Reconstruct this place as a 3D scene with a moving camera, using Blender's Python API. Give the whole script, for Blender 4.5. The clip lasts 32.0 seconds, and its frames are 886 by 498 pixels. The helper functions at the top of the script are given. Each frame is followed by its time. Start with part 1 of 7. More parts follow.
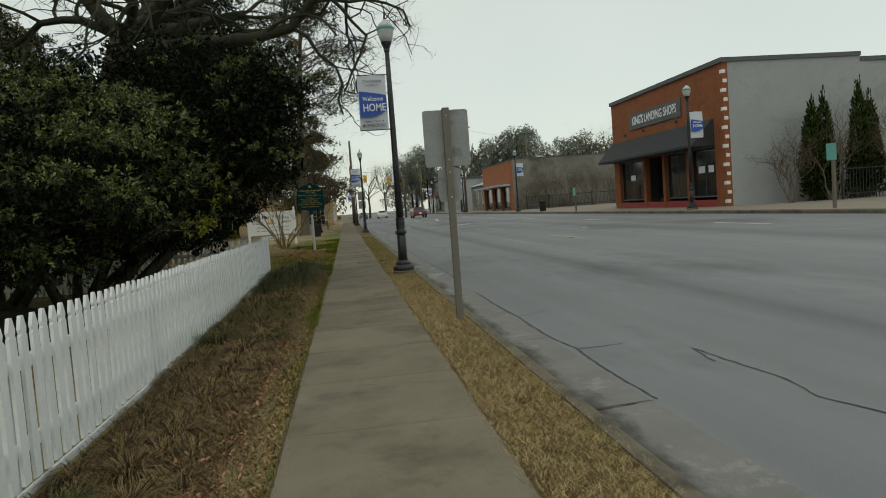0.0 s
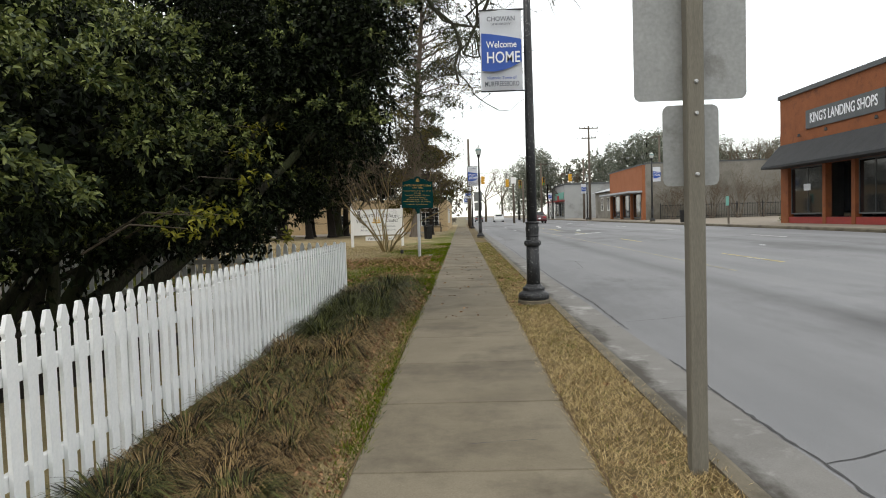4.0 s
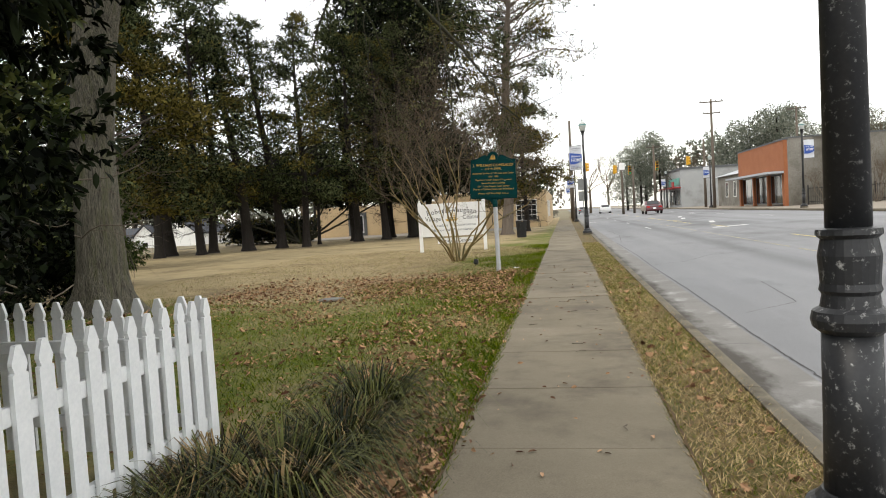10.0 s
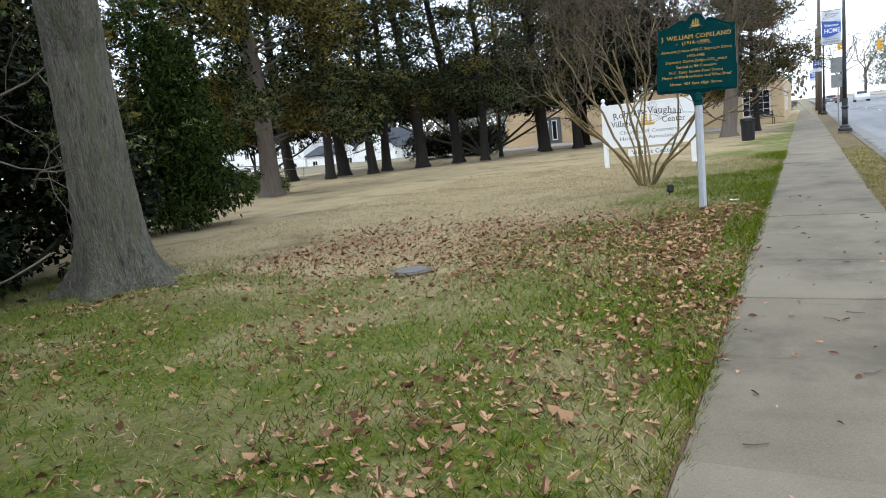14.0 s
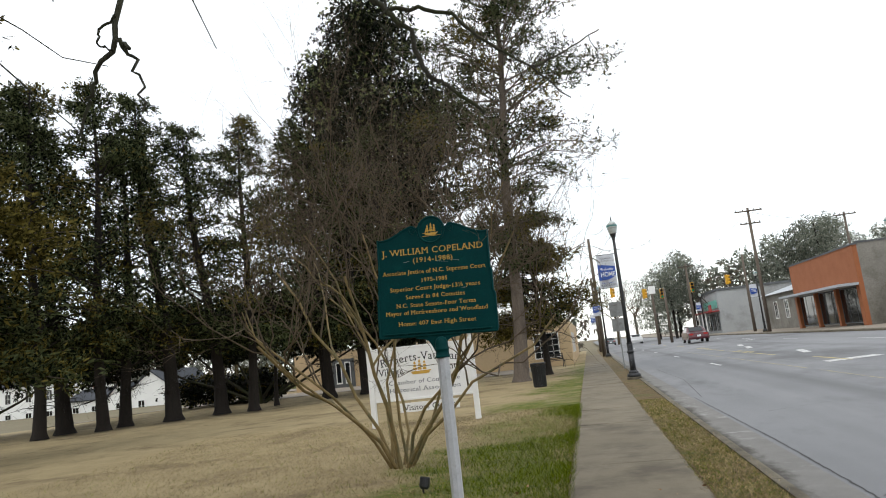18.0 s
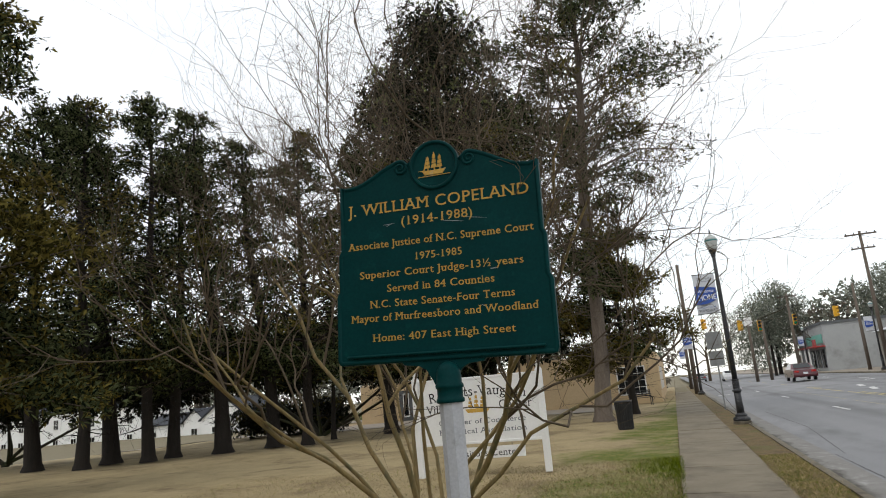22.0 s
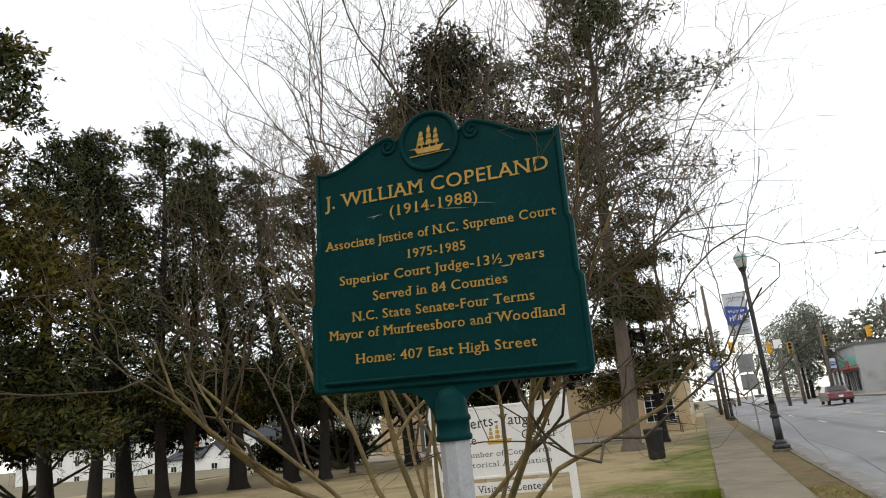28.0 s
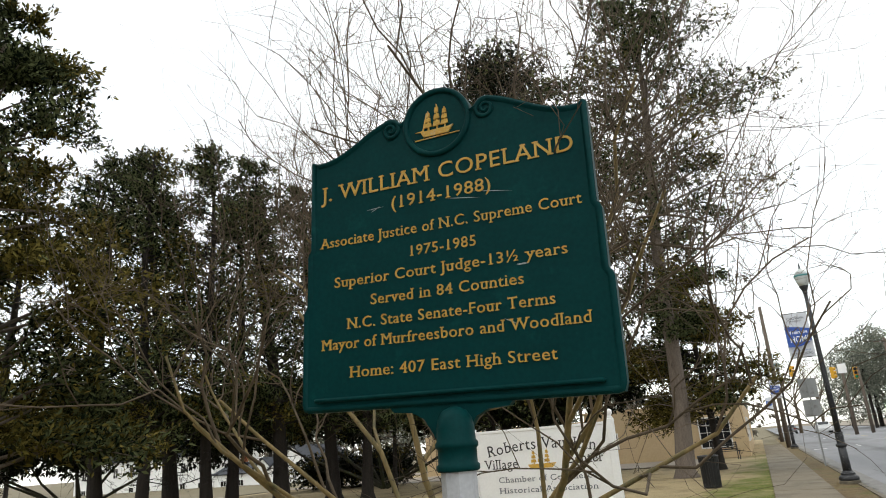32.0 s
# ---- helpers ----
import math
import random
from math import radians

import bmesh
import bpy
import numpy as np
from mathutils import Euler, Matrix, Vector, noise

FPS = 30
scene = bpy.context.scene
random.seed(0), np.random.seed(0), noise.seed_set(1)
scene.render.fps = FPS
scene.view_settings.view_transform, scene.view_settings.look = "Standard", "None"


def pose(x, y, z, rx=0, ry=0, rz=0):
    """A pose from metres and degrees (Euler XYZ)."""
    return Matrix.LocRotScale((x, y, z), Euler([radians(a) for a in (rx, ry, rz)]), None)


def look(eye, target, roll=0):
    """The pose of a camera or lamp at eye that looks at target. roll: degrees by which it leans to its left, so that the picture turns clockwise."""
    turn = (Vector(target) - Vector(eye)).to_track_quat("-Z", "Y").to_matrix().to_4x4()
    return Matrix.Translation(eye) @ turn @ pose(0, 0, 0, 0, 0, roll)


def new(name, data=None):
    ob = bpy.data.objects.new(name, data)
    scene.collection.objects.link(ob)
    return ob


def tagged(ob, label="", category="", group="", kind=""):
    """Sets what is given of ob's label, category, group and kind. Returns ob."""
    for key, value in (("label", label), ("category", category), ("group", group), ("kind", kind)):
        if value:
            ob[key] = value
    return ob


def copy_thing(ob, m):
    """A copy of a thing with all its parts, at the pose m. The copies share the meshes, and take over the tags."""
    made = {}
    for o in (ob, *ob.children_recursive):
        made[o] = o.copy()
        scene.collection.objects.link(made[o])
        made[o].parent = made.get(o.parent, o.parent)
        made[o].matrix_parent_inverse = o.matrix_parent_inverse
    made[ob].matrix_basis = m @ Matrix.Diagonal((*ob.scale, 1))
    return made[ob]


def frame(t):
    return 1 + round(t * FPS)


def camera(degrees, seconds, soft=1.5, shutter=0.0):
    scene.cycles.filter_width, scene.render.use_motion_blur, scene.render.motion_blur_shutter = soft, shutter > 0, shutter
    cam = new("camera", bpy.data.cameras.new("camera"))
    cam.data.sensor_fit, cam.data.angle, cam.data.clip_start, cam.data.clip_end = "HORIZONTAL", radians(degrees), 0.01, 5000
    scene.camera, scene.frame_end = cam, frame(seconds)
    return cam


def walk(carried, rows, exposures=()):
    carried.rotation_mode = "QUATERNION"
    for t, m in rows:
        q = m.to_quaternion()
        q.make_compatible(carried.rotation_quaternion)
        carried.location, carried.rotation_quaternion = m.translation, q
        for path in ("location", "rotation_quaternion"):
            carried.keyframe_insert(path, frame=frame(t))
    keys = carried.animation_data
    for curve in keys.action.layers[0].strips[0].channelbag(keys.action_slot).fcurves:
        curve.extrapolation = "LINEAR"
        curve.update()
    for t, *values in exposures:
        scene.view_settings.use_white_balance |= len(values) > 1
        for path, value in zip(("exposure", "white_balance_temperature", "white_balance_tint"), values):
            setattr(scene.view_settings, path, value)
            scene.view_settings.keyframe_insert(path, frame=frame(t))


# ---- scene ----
cam = camera(66.9, 32.0, soft=1.0)
PATH = [
    (0, (0.161, 0.235, 1.437), (0.439, 2.212, 1.311), -4.24),
    (0.5, (0.192, 0.846, 1.432), (0.446, 2.826, 1.303), -4.78),
    (1, (0.224, 1.462, 1.427), (0.281, 3.460, 1.357), -3.35),
    (1.5, (0.232, 2.067, 1.414), (0.008, 4.054, 1.470), -2.51),
    (2, (0.237, 2.662, 1.394), (-0.071, 4.637, 1.467), -2.45),
    (2.5, (0.247, 3.270, 1.378), (-0.004, 5.253, 1.289), -3.74),
    (3, (0.264, 3.880, 1.369), (0.270, 5.879, 1.308), -3.88),
    (3.5, (0.278, 4.486, 1.371), (0.202, 6.483, 1.284), -2.26),
    (5.5, (0.344, 7.164, 1.374), (0.380, 9.160, 1.267), 0.82),
    (6, (0.367, 7.808, 1.374), (0.176, 9.795, 1.248), -1.77),
    (6.5, (0.384, 8.447, 1.371), (0.229, 10.438, 1.266), -3.02),
    (7, (0.395, 9.082, 1.366), (0.140, 11.060, 1.217), -2.29),
    (7.5, (0.404, 9.717, 1.362), (0.207, 11.689, 1.098), -4.13),
    (8, (0.415, 10.347, 1.360), (0.019, 12.288, 1.085), -4.64),
    (8.5, (0.407, 10.979, 1.361), (0.014, 12.920, 1.079), -2.96),
    (9, (0.392, 11.610, 1.366), (0.069, 13.580, 1.241), -2.65),
    (9.5, (0.386, 12.236, 1.377), (-0.028, 14.190, 1.259), -3.85),
    (10, (0.373, 12.864, 1.389), (0.011, 14.829, 1.289), -3.47),
    (10.5, (0.345, 13.500, 1.401), (-0.075, 15.454, 1.334), -4.26),
    (11, (0.304, 14.143, 1.412), (-0.072, 16.106, 1.358), -5.01),
    (11.5, (0.257, 14.791, 1.421), (-0.288, 16.709, 1.272), -5.52),
    (12, (0.213, 15.441, 1.429), (-0.287, 17.370, 1.266), -3.98),
    (12.5, (0.182, 16.091, 1.434), (-0.360, 18.014, 1.334), -4.99),
    (13, (0.159, 16.736, 1.438), (-0.434, 18.639, 1.268), -5.29),
    (13.5, (0.146, 17.375, 1.443), (-0.551, 19.237, 1.230), -5.12),
    (14, (0.141, 18.009, 1.451), (-0.814, 19.736, 1.125), -6.31),
    (14.5, (0.142, 18.642, 1.463), (-0.606, 20.487, 1.268), -6.85),
    (15, (0.144, 19.274, 1.475), (-0.613, 21.110, 1.247), -6.19),
    (15.5, (0.145, 19.904, 1.488), (-0.334, 21.844, 1.409), -6.29),
    (17.5, (0.067, 22.273, 1.531), (-0.375, 24.218, 1.683), -6.00),
    (18, (0.055, 22.753, 1.529), (-0.328, 24.691, 1.841), -6.31),
    (18.5, (0.056, 23.226, 1.526), (-0.466, 25.109, 1.951), -5.06),
    (19, (0.026, 23.671, 1.524), (-0.427, 25.574, 1.943), -4.42),
    (19.5, (-0.049, 24.079, 1.527), (-0.517, 25.979, 1.940), -4.13),
    (20, (-0.135, 24.453, 1.534), (-0.638, 26.332, 2.000), -5.33),
    (20.5, (-0.220, 24.792, 1.538), (-0.693, 26.676, 2.013), -4.71),
    (21, (-0.315, 25.105, 1.538), (-0.761, 27.008, 1.963), -4.35),
    (21.5, (-0.272, 25.397, 1.541), (-0.795, 27.271, 2.005), -4.28),
    (22, (-0.233, 25.663, 1.548), (-0.827, 27.525, 1.972), -4.99),
    (22.5, (-0.275, 25.902, 1.558), (-0.730, 27.784, 2.060), -3.66),
    (23, (-0.293, 26.105, 1.568), (-0.935, 27.934, 2.062), -3.96),
    (23.5, (-0.283, 26.240, 1.573), (-0.987, 28.042, 2.081), -6.39),
    (24, (-0.288, 26.311, 1.574), (-1.004, 28.074, 2.188), -4.70),
    (24.5, (-0.327, 26.330, 1.570), (-1.006, 28.104, 2.195), -4.20),
    (25, (-0.361, 26.331, 1.569), (-1.045, 28.109, 2.178), -3.76),
    (25.5, (-0.374, 26.338, 1.571), (-1.047, 28.122, 2.173), -3.99),
    (27.5, (-0.357, 26.295, 1.567), (-1.022, 28.100, 2.114), -4.83),
    (28, (-0.384, 26.356, 1.562), (-1.018, 28.183, 2.072), -5.90),
    (28.5, (-0.419, 26.426, 1.558), (-1.044, 28.262, 2.044), -5.88),
    (29, (-0.400, 26.518, 1.561), (-1.028, 28.343, 2.086), -5.46),
    (29.5, (-0.332, 26.621, 1.565), (-1.082, 28.387, 2.130), -4.52),
    (30, (-0.296, 26.696, 1.570), (-1.061, 28.470, 2.088), -4.52),
    (30.5, (-0.334, 26.722, 1.579), (-1.130, 28.448, 2.201), -3.41),
    (31, (-0.359, 26.743, 1.583), (-1.151, 28.473, 2.198), -3.57),
    (31.5, (-0.367, 26.759, 1.581), (-1.147, 28.497, 2.188), -3.93),
    (32, (-0.387, 26.760, 1.571), (-1.144, 28.520, 2.147), -4.55),
]
walk(cam, [(t, look(eye, target, roll)) for t, eye, target, roll in PATH],
     [(0, -0.68, 7050, -2), (0.6, -0.4, 7100, -1), (1, -0.2, 7150, 3), (1.8, 0.05, 7050, 5), (3, 0.2, 6950, 7), (6, 0.28, 7000, 8), (7, 0.42, 7000, 8), (9, 0.7, 7050, 9), (11, 0.66, 7100, 9), (13, 0.75, 6500, 7), (15, 1.0, 5500, 8), (16.5, 0.65, 6100, 6), (18, 0.3, 6650, 8), (20, 0.05, 6700, 8), (22.5, 0.05, 6800, 9), (25, 0.2, 6850, 9), (28, 0.22, 6850, 9), (30, 0.35, 6850, 8), (32, 0.4, 6850, 7)])

# ---- sky and sun: bright overcast ----
SUN_DIR = (-0.35, -0.45, 0.82)
world = bpy.data.worlds.new("overcast_sky")
scene.world = world
world.use_nodes = True
wn = world.node_tree
wn.nodes.clear()
sky = wn.nodes.new("ShaderNodeTexSky")
sky.sky_type = "NISHITA"
sky.sun_disc = False
sky.sun_elevation = radians(55)
sky.sun_rotation = radians(218)
bg_sky = wn.nodes.new("ShaderNodeBackground")
bg_sky.inputs[1].default_value = 0.05
wn.links.new(sky.outputs[0], bg_sky.inputs[0])
tc = wn.nodes.new("ShaderNodeTexCoord")
cl = wn.nodes.new("ShaderNodeTexNoise")
cl.inputs["Scale"].default_value = 1.6
cl.inputs["Detail"].default_value = 4
wn.links.new(tc.outputs["Generated"], cl.inputs["Vector"])
cr = wn.nodes.new("ShaderNodeValToRGB")
cr.color_ramp.elements[0].position, cr.color_ramp.elements[0].color = 0.3, (0.88, 0.91, 0.94, 1)
cr.color_ramp.elements[1].position, cr.color_ramp.elements[1].color = 0.7, (1.0, 1.0, 1.0, 1)
wn.links.new(cl.outputs["Fac"], cr.inputs[0])
bg_cloud = wn.nodes.new("ShaderNodeBackground")
bg_cloud.inputs[1].default_value = 1.0
wn.links.new(cr.outputs[0], bg_cloud.inputs[0])
add = wn.nodes.new("ShaderNodeAddShader")
wn.links.new(bg_sky.outputs[0], add.inputs[0])
wn.links.new(bg_cloud.outputs[0], add.inputs[1])
wout = wn.nodes.new("ShaderNodeOutputWorld")
wn.links.new(add.outputs[0], wout.inputs[0])

sun = new("sun", bpy.data.lights.new("sun", "SUN"))
sun.data.energy = 0.55
sun.data.angle = radians(25)
sun.data.color = (1.0, 0.96, 0.9)
sun.matrix_world = look((0, 0, 0), (-SUN_DIR[0], -SUN_DIR[1], -SUN_DIR[2]))

# ---- materials ----
def material(name, low, high, rough=0.8, scale=3.0, fine=60.0, bump=0.2, bump_dist=0.01, metal=0.0, spec=0.4, third=None, third_at=0.7, third_scale=0.6,
             island=0.0, per_object=0.0, trans=0.0, stretch=(1, 1, 1), coords="Object"):
    """Two noise scales between two colours, an optional third colour in patches, per-island or per-object variation, fine relief."""
    m = bpy.data.materials.new(name)
    m.use_nodes = True
    nt = m.node_tree
    b = nt.nodes["Principled BSDF"]
    b.inputs["Roughness"].default_value = rough
    b.inputs["Metallic"].default_value = metal
    b.inputs["Specular IOR Level"].default_value = spec
    co = nt.nodes.new("ShaderNodeTexCoord")
    if coords == "World":
        geo = nt.nodes.new("ShaderNodeNewGeometry")
        src = geo.outputs["Position"]
    else:
        src = co.outputs[coords]
    mp = nt.nodes.new("ShaderNodeMapping")
    mp.inputs["Scale"].default_value = stretch
    nt.links.new(src, mp.inputs[0])
    n1 = nt.nodes.new("ShaderNodeTexNoise")
    n1.inputs["Scale"].default_value = scale
    n1.inputs["Detail"].default_value = 5
    n1.inputs["Roughness"].default_value = 0.65
    nt.links.new(mp.outputs[0], n1.inputs["Vector"])
    n2 = nt.nodes.new("ShaderNodeTexNoise")
    n2.inputs["Scale"].default_value = fine
    n2.inputs["Detail"].default_value = 3
    nt.links.new(mp.outputs[0], n2.inputs["Vector"])
    ad = nt.nodes.new("ShaderNodeMath")
    ad.operation = "MULTIPLY_ADD"
    ad.inputs[1].default_value = 0.5
    nt.links.new(n2.outputs["Fac"], ad.inputs[0])
    hf = nt.nodes.new("ShaderNodeMath")
    hf.operation = "MULTIPLY"
    hf.inputs[1].default_value = 0.5
    nt.links.new(n1.outputs["Fac"], hf.inputs[0])
    nt.links.new(hf.outputs[0], ad.inputs[2])
    fac = ad.outputs[0]
    if island or per_object:
        if island:
            g = nt.nodes.new("ShaderNodeNewGeometry")
            rnd, amt = g.outputs["Random Per Island"], island
        else:
            g = nt.nodes.new("ShaderNodeObjectInfo")
            rnd, amt = g.outputs["Random"], per_object
        mm = nt.nodes.new("ShaderNodeMath")
        mm.operation = "MULTIPLY_ADD"
        mm.inputs[1].default_value = amt
        sb = nt.nodes.new("ShaderNodeMath")
        sb.operation = "SUBTRACT"
        sb.inputs[1].default_value = 0.5 * amt
        nt.links.new(rnd, mm.inputs[0])
        nt.links.new(fac, mm.inputs[2])
        nt.links.new(mm.outputs[0], sb.inputs[0])
        fac = sb.outputs[0]
    rp = nt.nodes.new("ShaderNodeValToRGB")
    rp.color_ramp.elements[0].position, rp.color_ramp.elements[0].color = 0.3, (*low, 1)
    rp.color_ramp.elements[1].position, rp.color_ramp.elements[1].color = 0.7, (*high, 1)
    nt.links.new(fac, rp.inputs[0])
    col = rp.outputs[0]
    if third:
        n3 = nt.nodes.new("ShaderNodeTexNoise")
        n3.inputs["Scale"].default_value = third_scale
        n3.inputs["Detail"].default_value = 6
        n3.inputs["Roughness"].default_value = 0.7
        nt.links.new(mp.outputs[0], n3.inputs["Vector"])
        r3 = nt.nodes.new("ShaderNodeValToRGB")
        r3.color_ramp.elements[0].position = third_at - 0.08
        r3.color_ramp.elements[1].position = third_at + 0.08
        nt.links.new(n3.outputs["Fac"], r3.inputs[0])
        mx = nt.nodes.new("ShaderNodeMix")
        mx.data_type = "RGBA"
        nt.links.new(r3.outputs[0], mx.inputs[0])
        nt.links.new(col, mx.inputs[6])
        mx.inputs[7].default_value = (*third, 1)
        col = mx.outputs[2]
    nt.links.new(col, b.inputs["Base Color"])
    if bump:
        bp = nt.nodes.new("ShaderNodeBump")
        bp.inputs["Strength"].default_value = bump
        bp.inputs["Distance"].default_value = bump_dist
        nt.links.new(fac if not (island or per_object) else n2.outputs["Fac"], bp.inputs["Height"])
        nt.links.new(bp.outputs[0], b.inputs["Normal"])
    if trans:
        tr = nt.nodes.new("ShaderNodeBsdfTranslucent")
        nt.links.new(col, tr.inputs[0])
        ms = nt.nodes.new("ShaderNodeMixShader")
        ms.inputs[0].default_value = trans
        nt.links.new(b.outputs[0], ms.inputs[1])
        nt.links.new(tr.outputs[0], ms.inputs[2])
        nt.links.new(ms.outputs[0], nt.nodes["Material Output"].inputs[0])
    return m


M = {}
M["concrete"] = material("concrete_walk", (0.122, 0.101, 0.067), (0.232, 0.200, 0.145), 0.9, 1.2, 140, 0.3, 0.005, third=(0.105, 0.087, 0.061), third_at=0.57, third_scale=0.7, per_object=0.09, coords="World")
M["kerb"] = material("kerb_concrete", (0.10, 0.085, 0.058), (0.185, 0.16, 0.118), 0.9, 2.0, 120, 0.35, 0.005, third=(0.07, 0.06, 0.042), third_at=0.56, third_scale=1.5, coords="World")
M["asphalt"] = material("road_asphalt", (0.160, 0.163, 0.170), (0.248, 0.251, 0.260), 0.85, 0.35, 260, 0.35, 0.004, third=(0.12, 0.121, 0.125), third_at=0.58, third_scale=0.18, coords="World", stretch=(1, 0.35, 1))
M["gutter_pale"] = material("gutter_concrete", (0.150, 0.143, 0.133), (0.235, 0.228, 0.216), 0.9, 2.0, 120, 0.35, 0.005, third=(0.36, 0.355, 0.34), third_at=0.63, third_scale=1.3, coords="World")
M["crack"] = material("tar_crack", (0.035, 0.035, 0.036), (0.07, 0.07, 0.07), 0.8, 6, 80)
M["yellow"] = material("worn_yellow_paint", (0.42, 0.34, 0.13), (0.6, 0.5, 0.2), 0.75, 6, 90, third=(0.19, 0.19, 0.19), third_at=0.55, third_scale=6, coords="World")
M["yellow_faint"] = material("worn_faint_yellow_paint", (0.30, 0.28, 0.19), (0.40, 0.36, 0.22), 0.8, 6, 90, third=(0.2, 0.2, 0.205), third_at=0.52, third_scale=5, coords="World")
M["white_line"] = material("worn_white_paint", (0.5, 0.5, 0.49), (0.7, 0.7, 0.69), 0.75, 6, 90, third=(0.2, 0.2, 0.2), third_at=0.6, third_scale=5, coords="World")
M["far_ground"] = material("far_ground", (0.11, 0.09, 0.05), (0.2, 0.17, 0.1), 0.95, 0.05, 4, coords="World")
M["verge"] = material("dry_verge", (0.060, 0.040, 0.017), (0.21, 0.148, 0.066), 0.95, 2.5, 120, 0.9, 0.03, third=(0.105, 0.100, 0.030), third_at=0.58, third_scale=0.8, coords="World")
M["soil"] = material("leafy_soil", (0.052, 0.033, 0.016), (0.150, 0.092, 0.042), 0.95, 4, 90, 0.9, 0.03, coords="World")
M["blade_green"] = material("grass_green", (0.030, 0.066, 0.001), (0.165, 0.200, 0.008), 0.85, 1, 5, 0, island=0.9, trans=0.25, spec=0.08)
M["lawn_thatch"] = material("grass_thatch", (0.13, 0.095, 0.046), (0.46, 0.365, 0.20), 0.85, 1, 5, 0, island=0.95, trans=0.15, spec=0.15)
M["blade_straw"] = material("grass_straw", (0.15, 0.100, 0.036), (0.66, 0.51, 0.265), 0.85, 1, 5, 0, island=0.95, trans=0.2)
M["leaf_litter"] = material("fallen_leaves", (0.105, 0.042, 0.017), (0.47, 0.275, 0.150), 0.85, 2, 30, 0.3, 0.003, island=0.95)
M["white_paint"] = material("white_fence_paint", (0.70, 0.72, 0.73), (0.83, 0.84, 0.84), 0.6, 4, 60, 0.12, 0.003, third=(0.55, 0.56, 0.53), third_at=0.72, third_scale=4, per_object=0.15)
M["white_wall"] = material("white_siding", (0.68, 0.68, 0.66), (0.8, 0.8, 0.78), 0.7, 1, 20, 0.1)
M["sign_white"] = material("white_sign_board", (0.74, 0.74, 0.73), (0.84, 0.84, 0.83), 0.5, 3, 30, 0.05, 0.002, third=(0.62, 0.62, 0.58), third_at=0.72, third_scale=3)
M["sign_green"] = material("green_marker_paint", (0.001, 0.030, 0.031), (0.002, 0.047, 0.047), 0.5, 5, 70, 0.10, 0.002, third=(0.004, 0.066, 0.064), third_at=0.66, third_scale=6, spec=0.07)
M["gold"] = material("gold_letter_paint", (0.42, 0.24, 0.035), (0.72, 0.44, 0.075), 0.45, 30, 200, 0.1, 0.001, third=(0.42, 0.38, 0.27), third_at=0.62, third_scale=24)
M["chalk"] = material("scratch_chalk", (0.25, 0.3, 0.3), (0.45, 0.5, 0.5), 0.8, 20, 200)
M["post_grey"] = material("pale_grey_post", (0.40, 0.41, 0.43), (0.56, 0.57, 0.59), 0.55, 8, 80, 0.1, 0.002, third=(0.33, 0.33, 0.33), third_at=0.66, third_scale=9)
M["lamp_black"] = material("black_lamp_paint", (0.013, 0.014, 0.016), (0.026, 0.027, 0.03), 0.45, 6, 60, 0.15, 0.002, third=(0.42, 0.42, 0.41), third_at=0.66, third_scale=30)
M["lamp_dark"] = material("dark_lamp_paint", (0.012, 0.013, 0.014), (0.024, 0.025, 0.027), 0.45, 6, 60)
M["globe"] = material("frosted_globe", (0.55, 0.58, 0.56), (0.72, 0.74, 0.72), 0.25, 3, 20, 0, trans=0.25)
M["copper"] = material("verdigris_band", (0.05, 0.20, 0.20), (0.10, 0.30, 0.29), 0.5, 8, 40)
M["galv"] = material("galvanised_metal", (0.22, 0.225, 0.22), (0.33, 0.335, 0.33), 0.55, 5, 50, 0.08, 0.002, metal=0.35, third=(0.17, 0.165, 0.155), third_at=0.62, third_scale=4)
M["weathered"] = material("weathered_post", (0.115, 0.105, 0.085), (0.20, 0.185, 0.15), 0.85, 3, 60, 0.3, 0.004, stretch=(6, 6, 0.6))
M["bolt"] = material("steel_bolt", (0.35, 0.35, 0.35), (0.5, 0.5, 0.5), 0.4, 20, 80, 0, metal=0.8)
M["banner_white"] = material("banner_cloth", (0.58, 0.60, 0.64), (0.68, 0.70, 0.74), 0.8, 3, 60, 0.05, trans=0.2)
M["banner_blue"] = material("banner_blue", (0.035, 0.085, 0.33), (0.05, 0.115, 0.42), 0.8, 3, 60, 0.05)
M["letter_white"] = material("letter_white", (0.74, 0.76, 0.8), (0.84, 0.85, 0.88), 0.8, 3, 60, 0)
M["letter_grey"] = material("letter_grey", (0.10, 0.11, 0.13), (0.16, 0.17, 0.2), 0.8, 3, 60, 0)
M["letter_black"] = material("letter_black", (0.02, 0.02, 0.022), (0.045, 0.045, 0.047), 0.7, 3, 60, 0)
M["brick"] = material("red_brick", (0.185, 0.058, 0.022), (0.305, 0.108, 0.042), 0.9, 1.5, 30, 0.3, 0.006, third=(0.15, 0.052, 0.026), third_at=0.62, third_scale=2, coords="World")
M["brick_orange"] = material("orange_brick", (0.26, 0.088, 0.036), (0.36, 0.135, 0.06), 0.9, 1.2, 24, 0.3, coords="World")
M["wall_grey"] = material("grey_block_wall", (0.29, 0.30, 0.30), (0.38, 0.39, 0.39), 0.9, 0.5, 14, 0.2, third=(0.24, 0.245, 0.24), third_at=0.62, third_scale=0.3, coords="World")
M["wall_stain"] = material("stained_block_wall", (0.15, 0.14, 0.12), (0.28, 0.265, 0.235), 0.95, 0.35, 10, 0.3, third=(0.115, 0.105, 0.085), third_at=0.55, third_scale=0.25, coords="World")
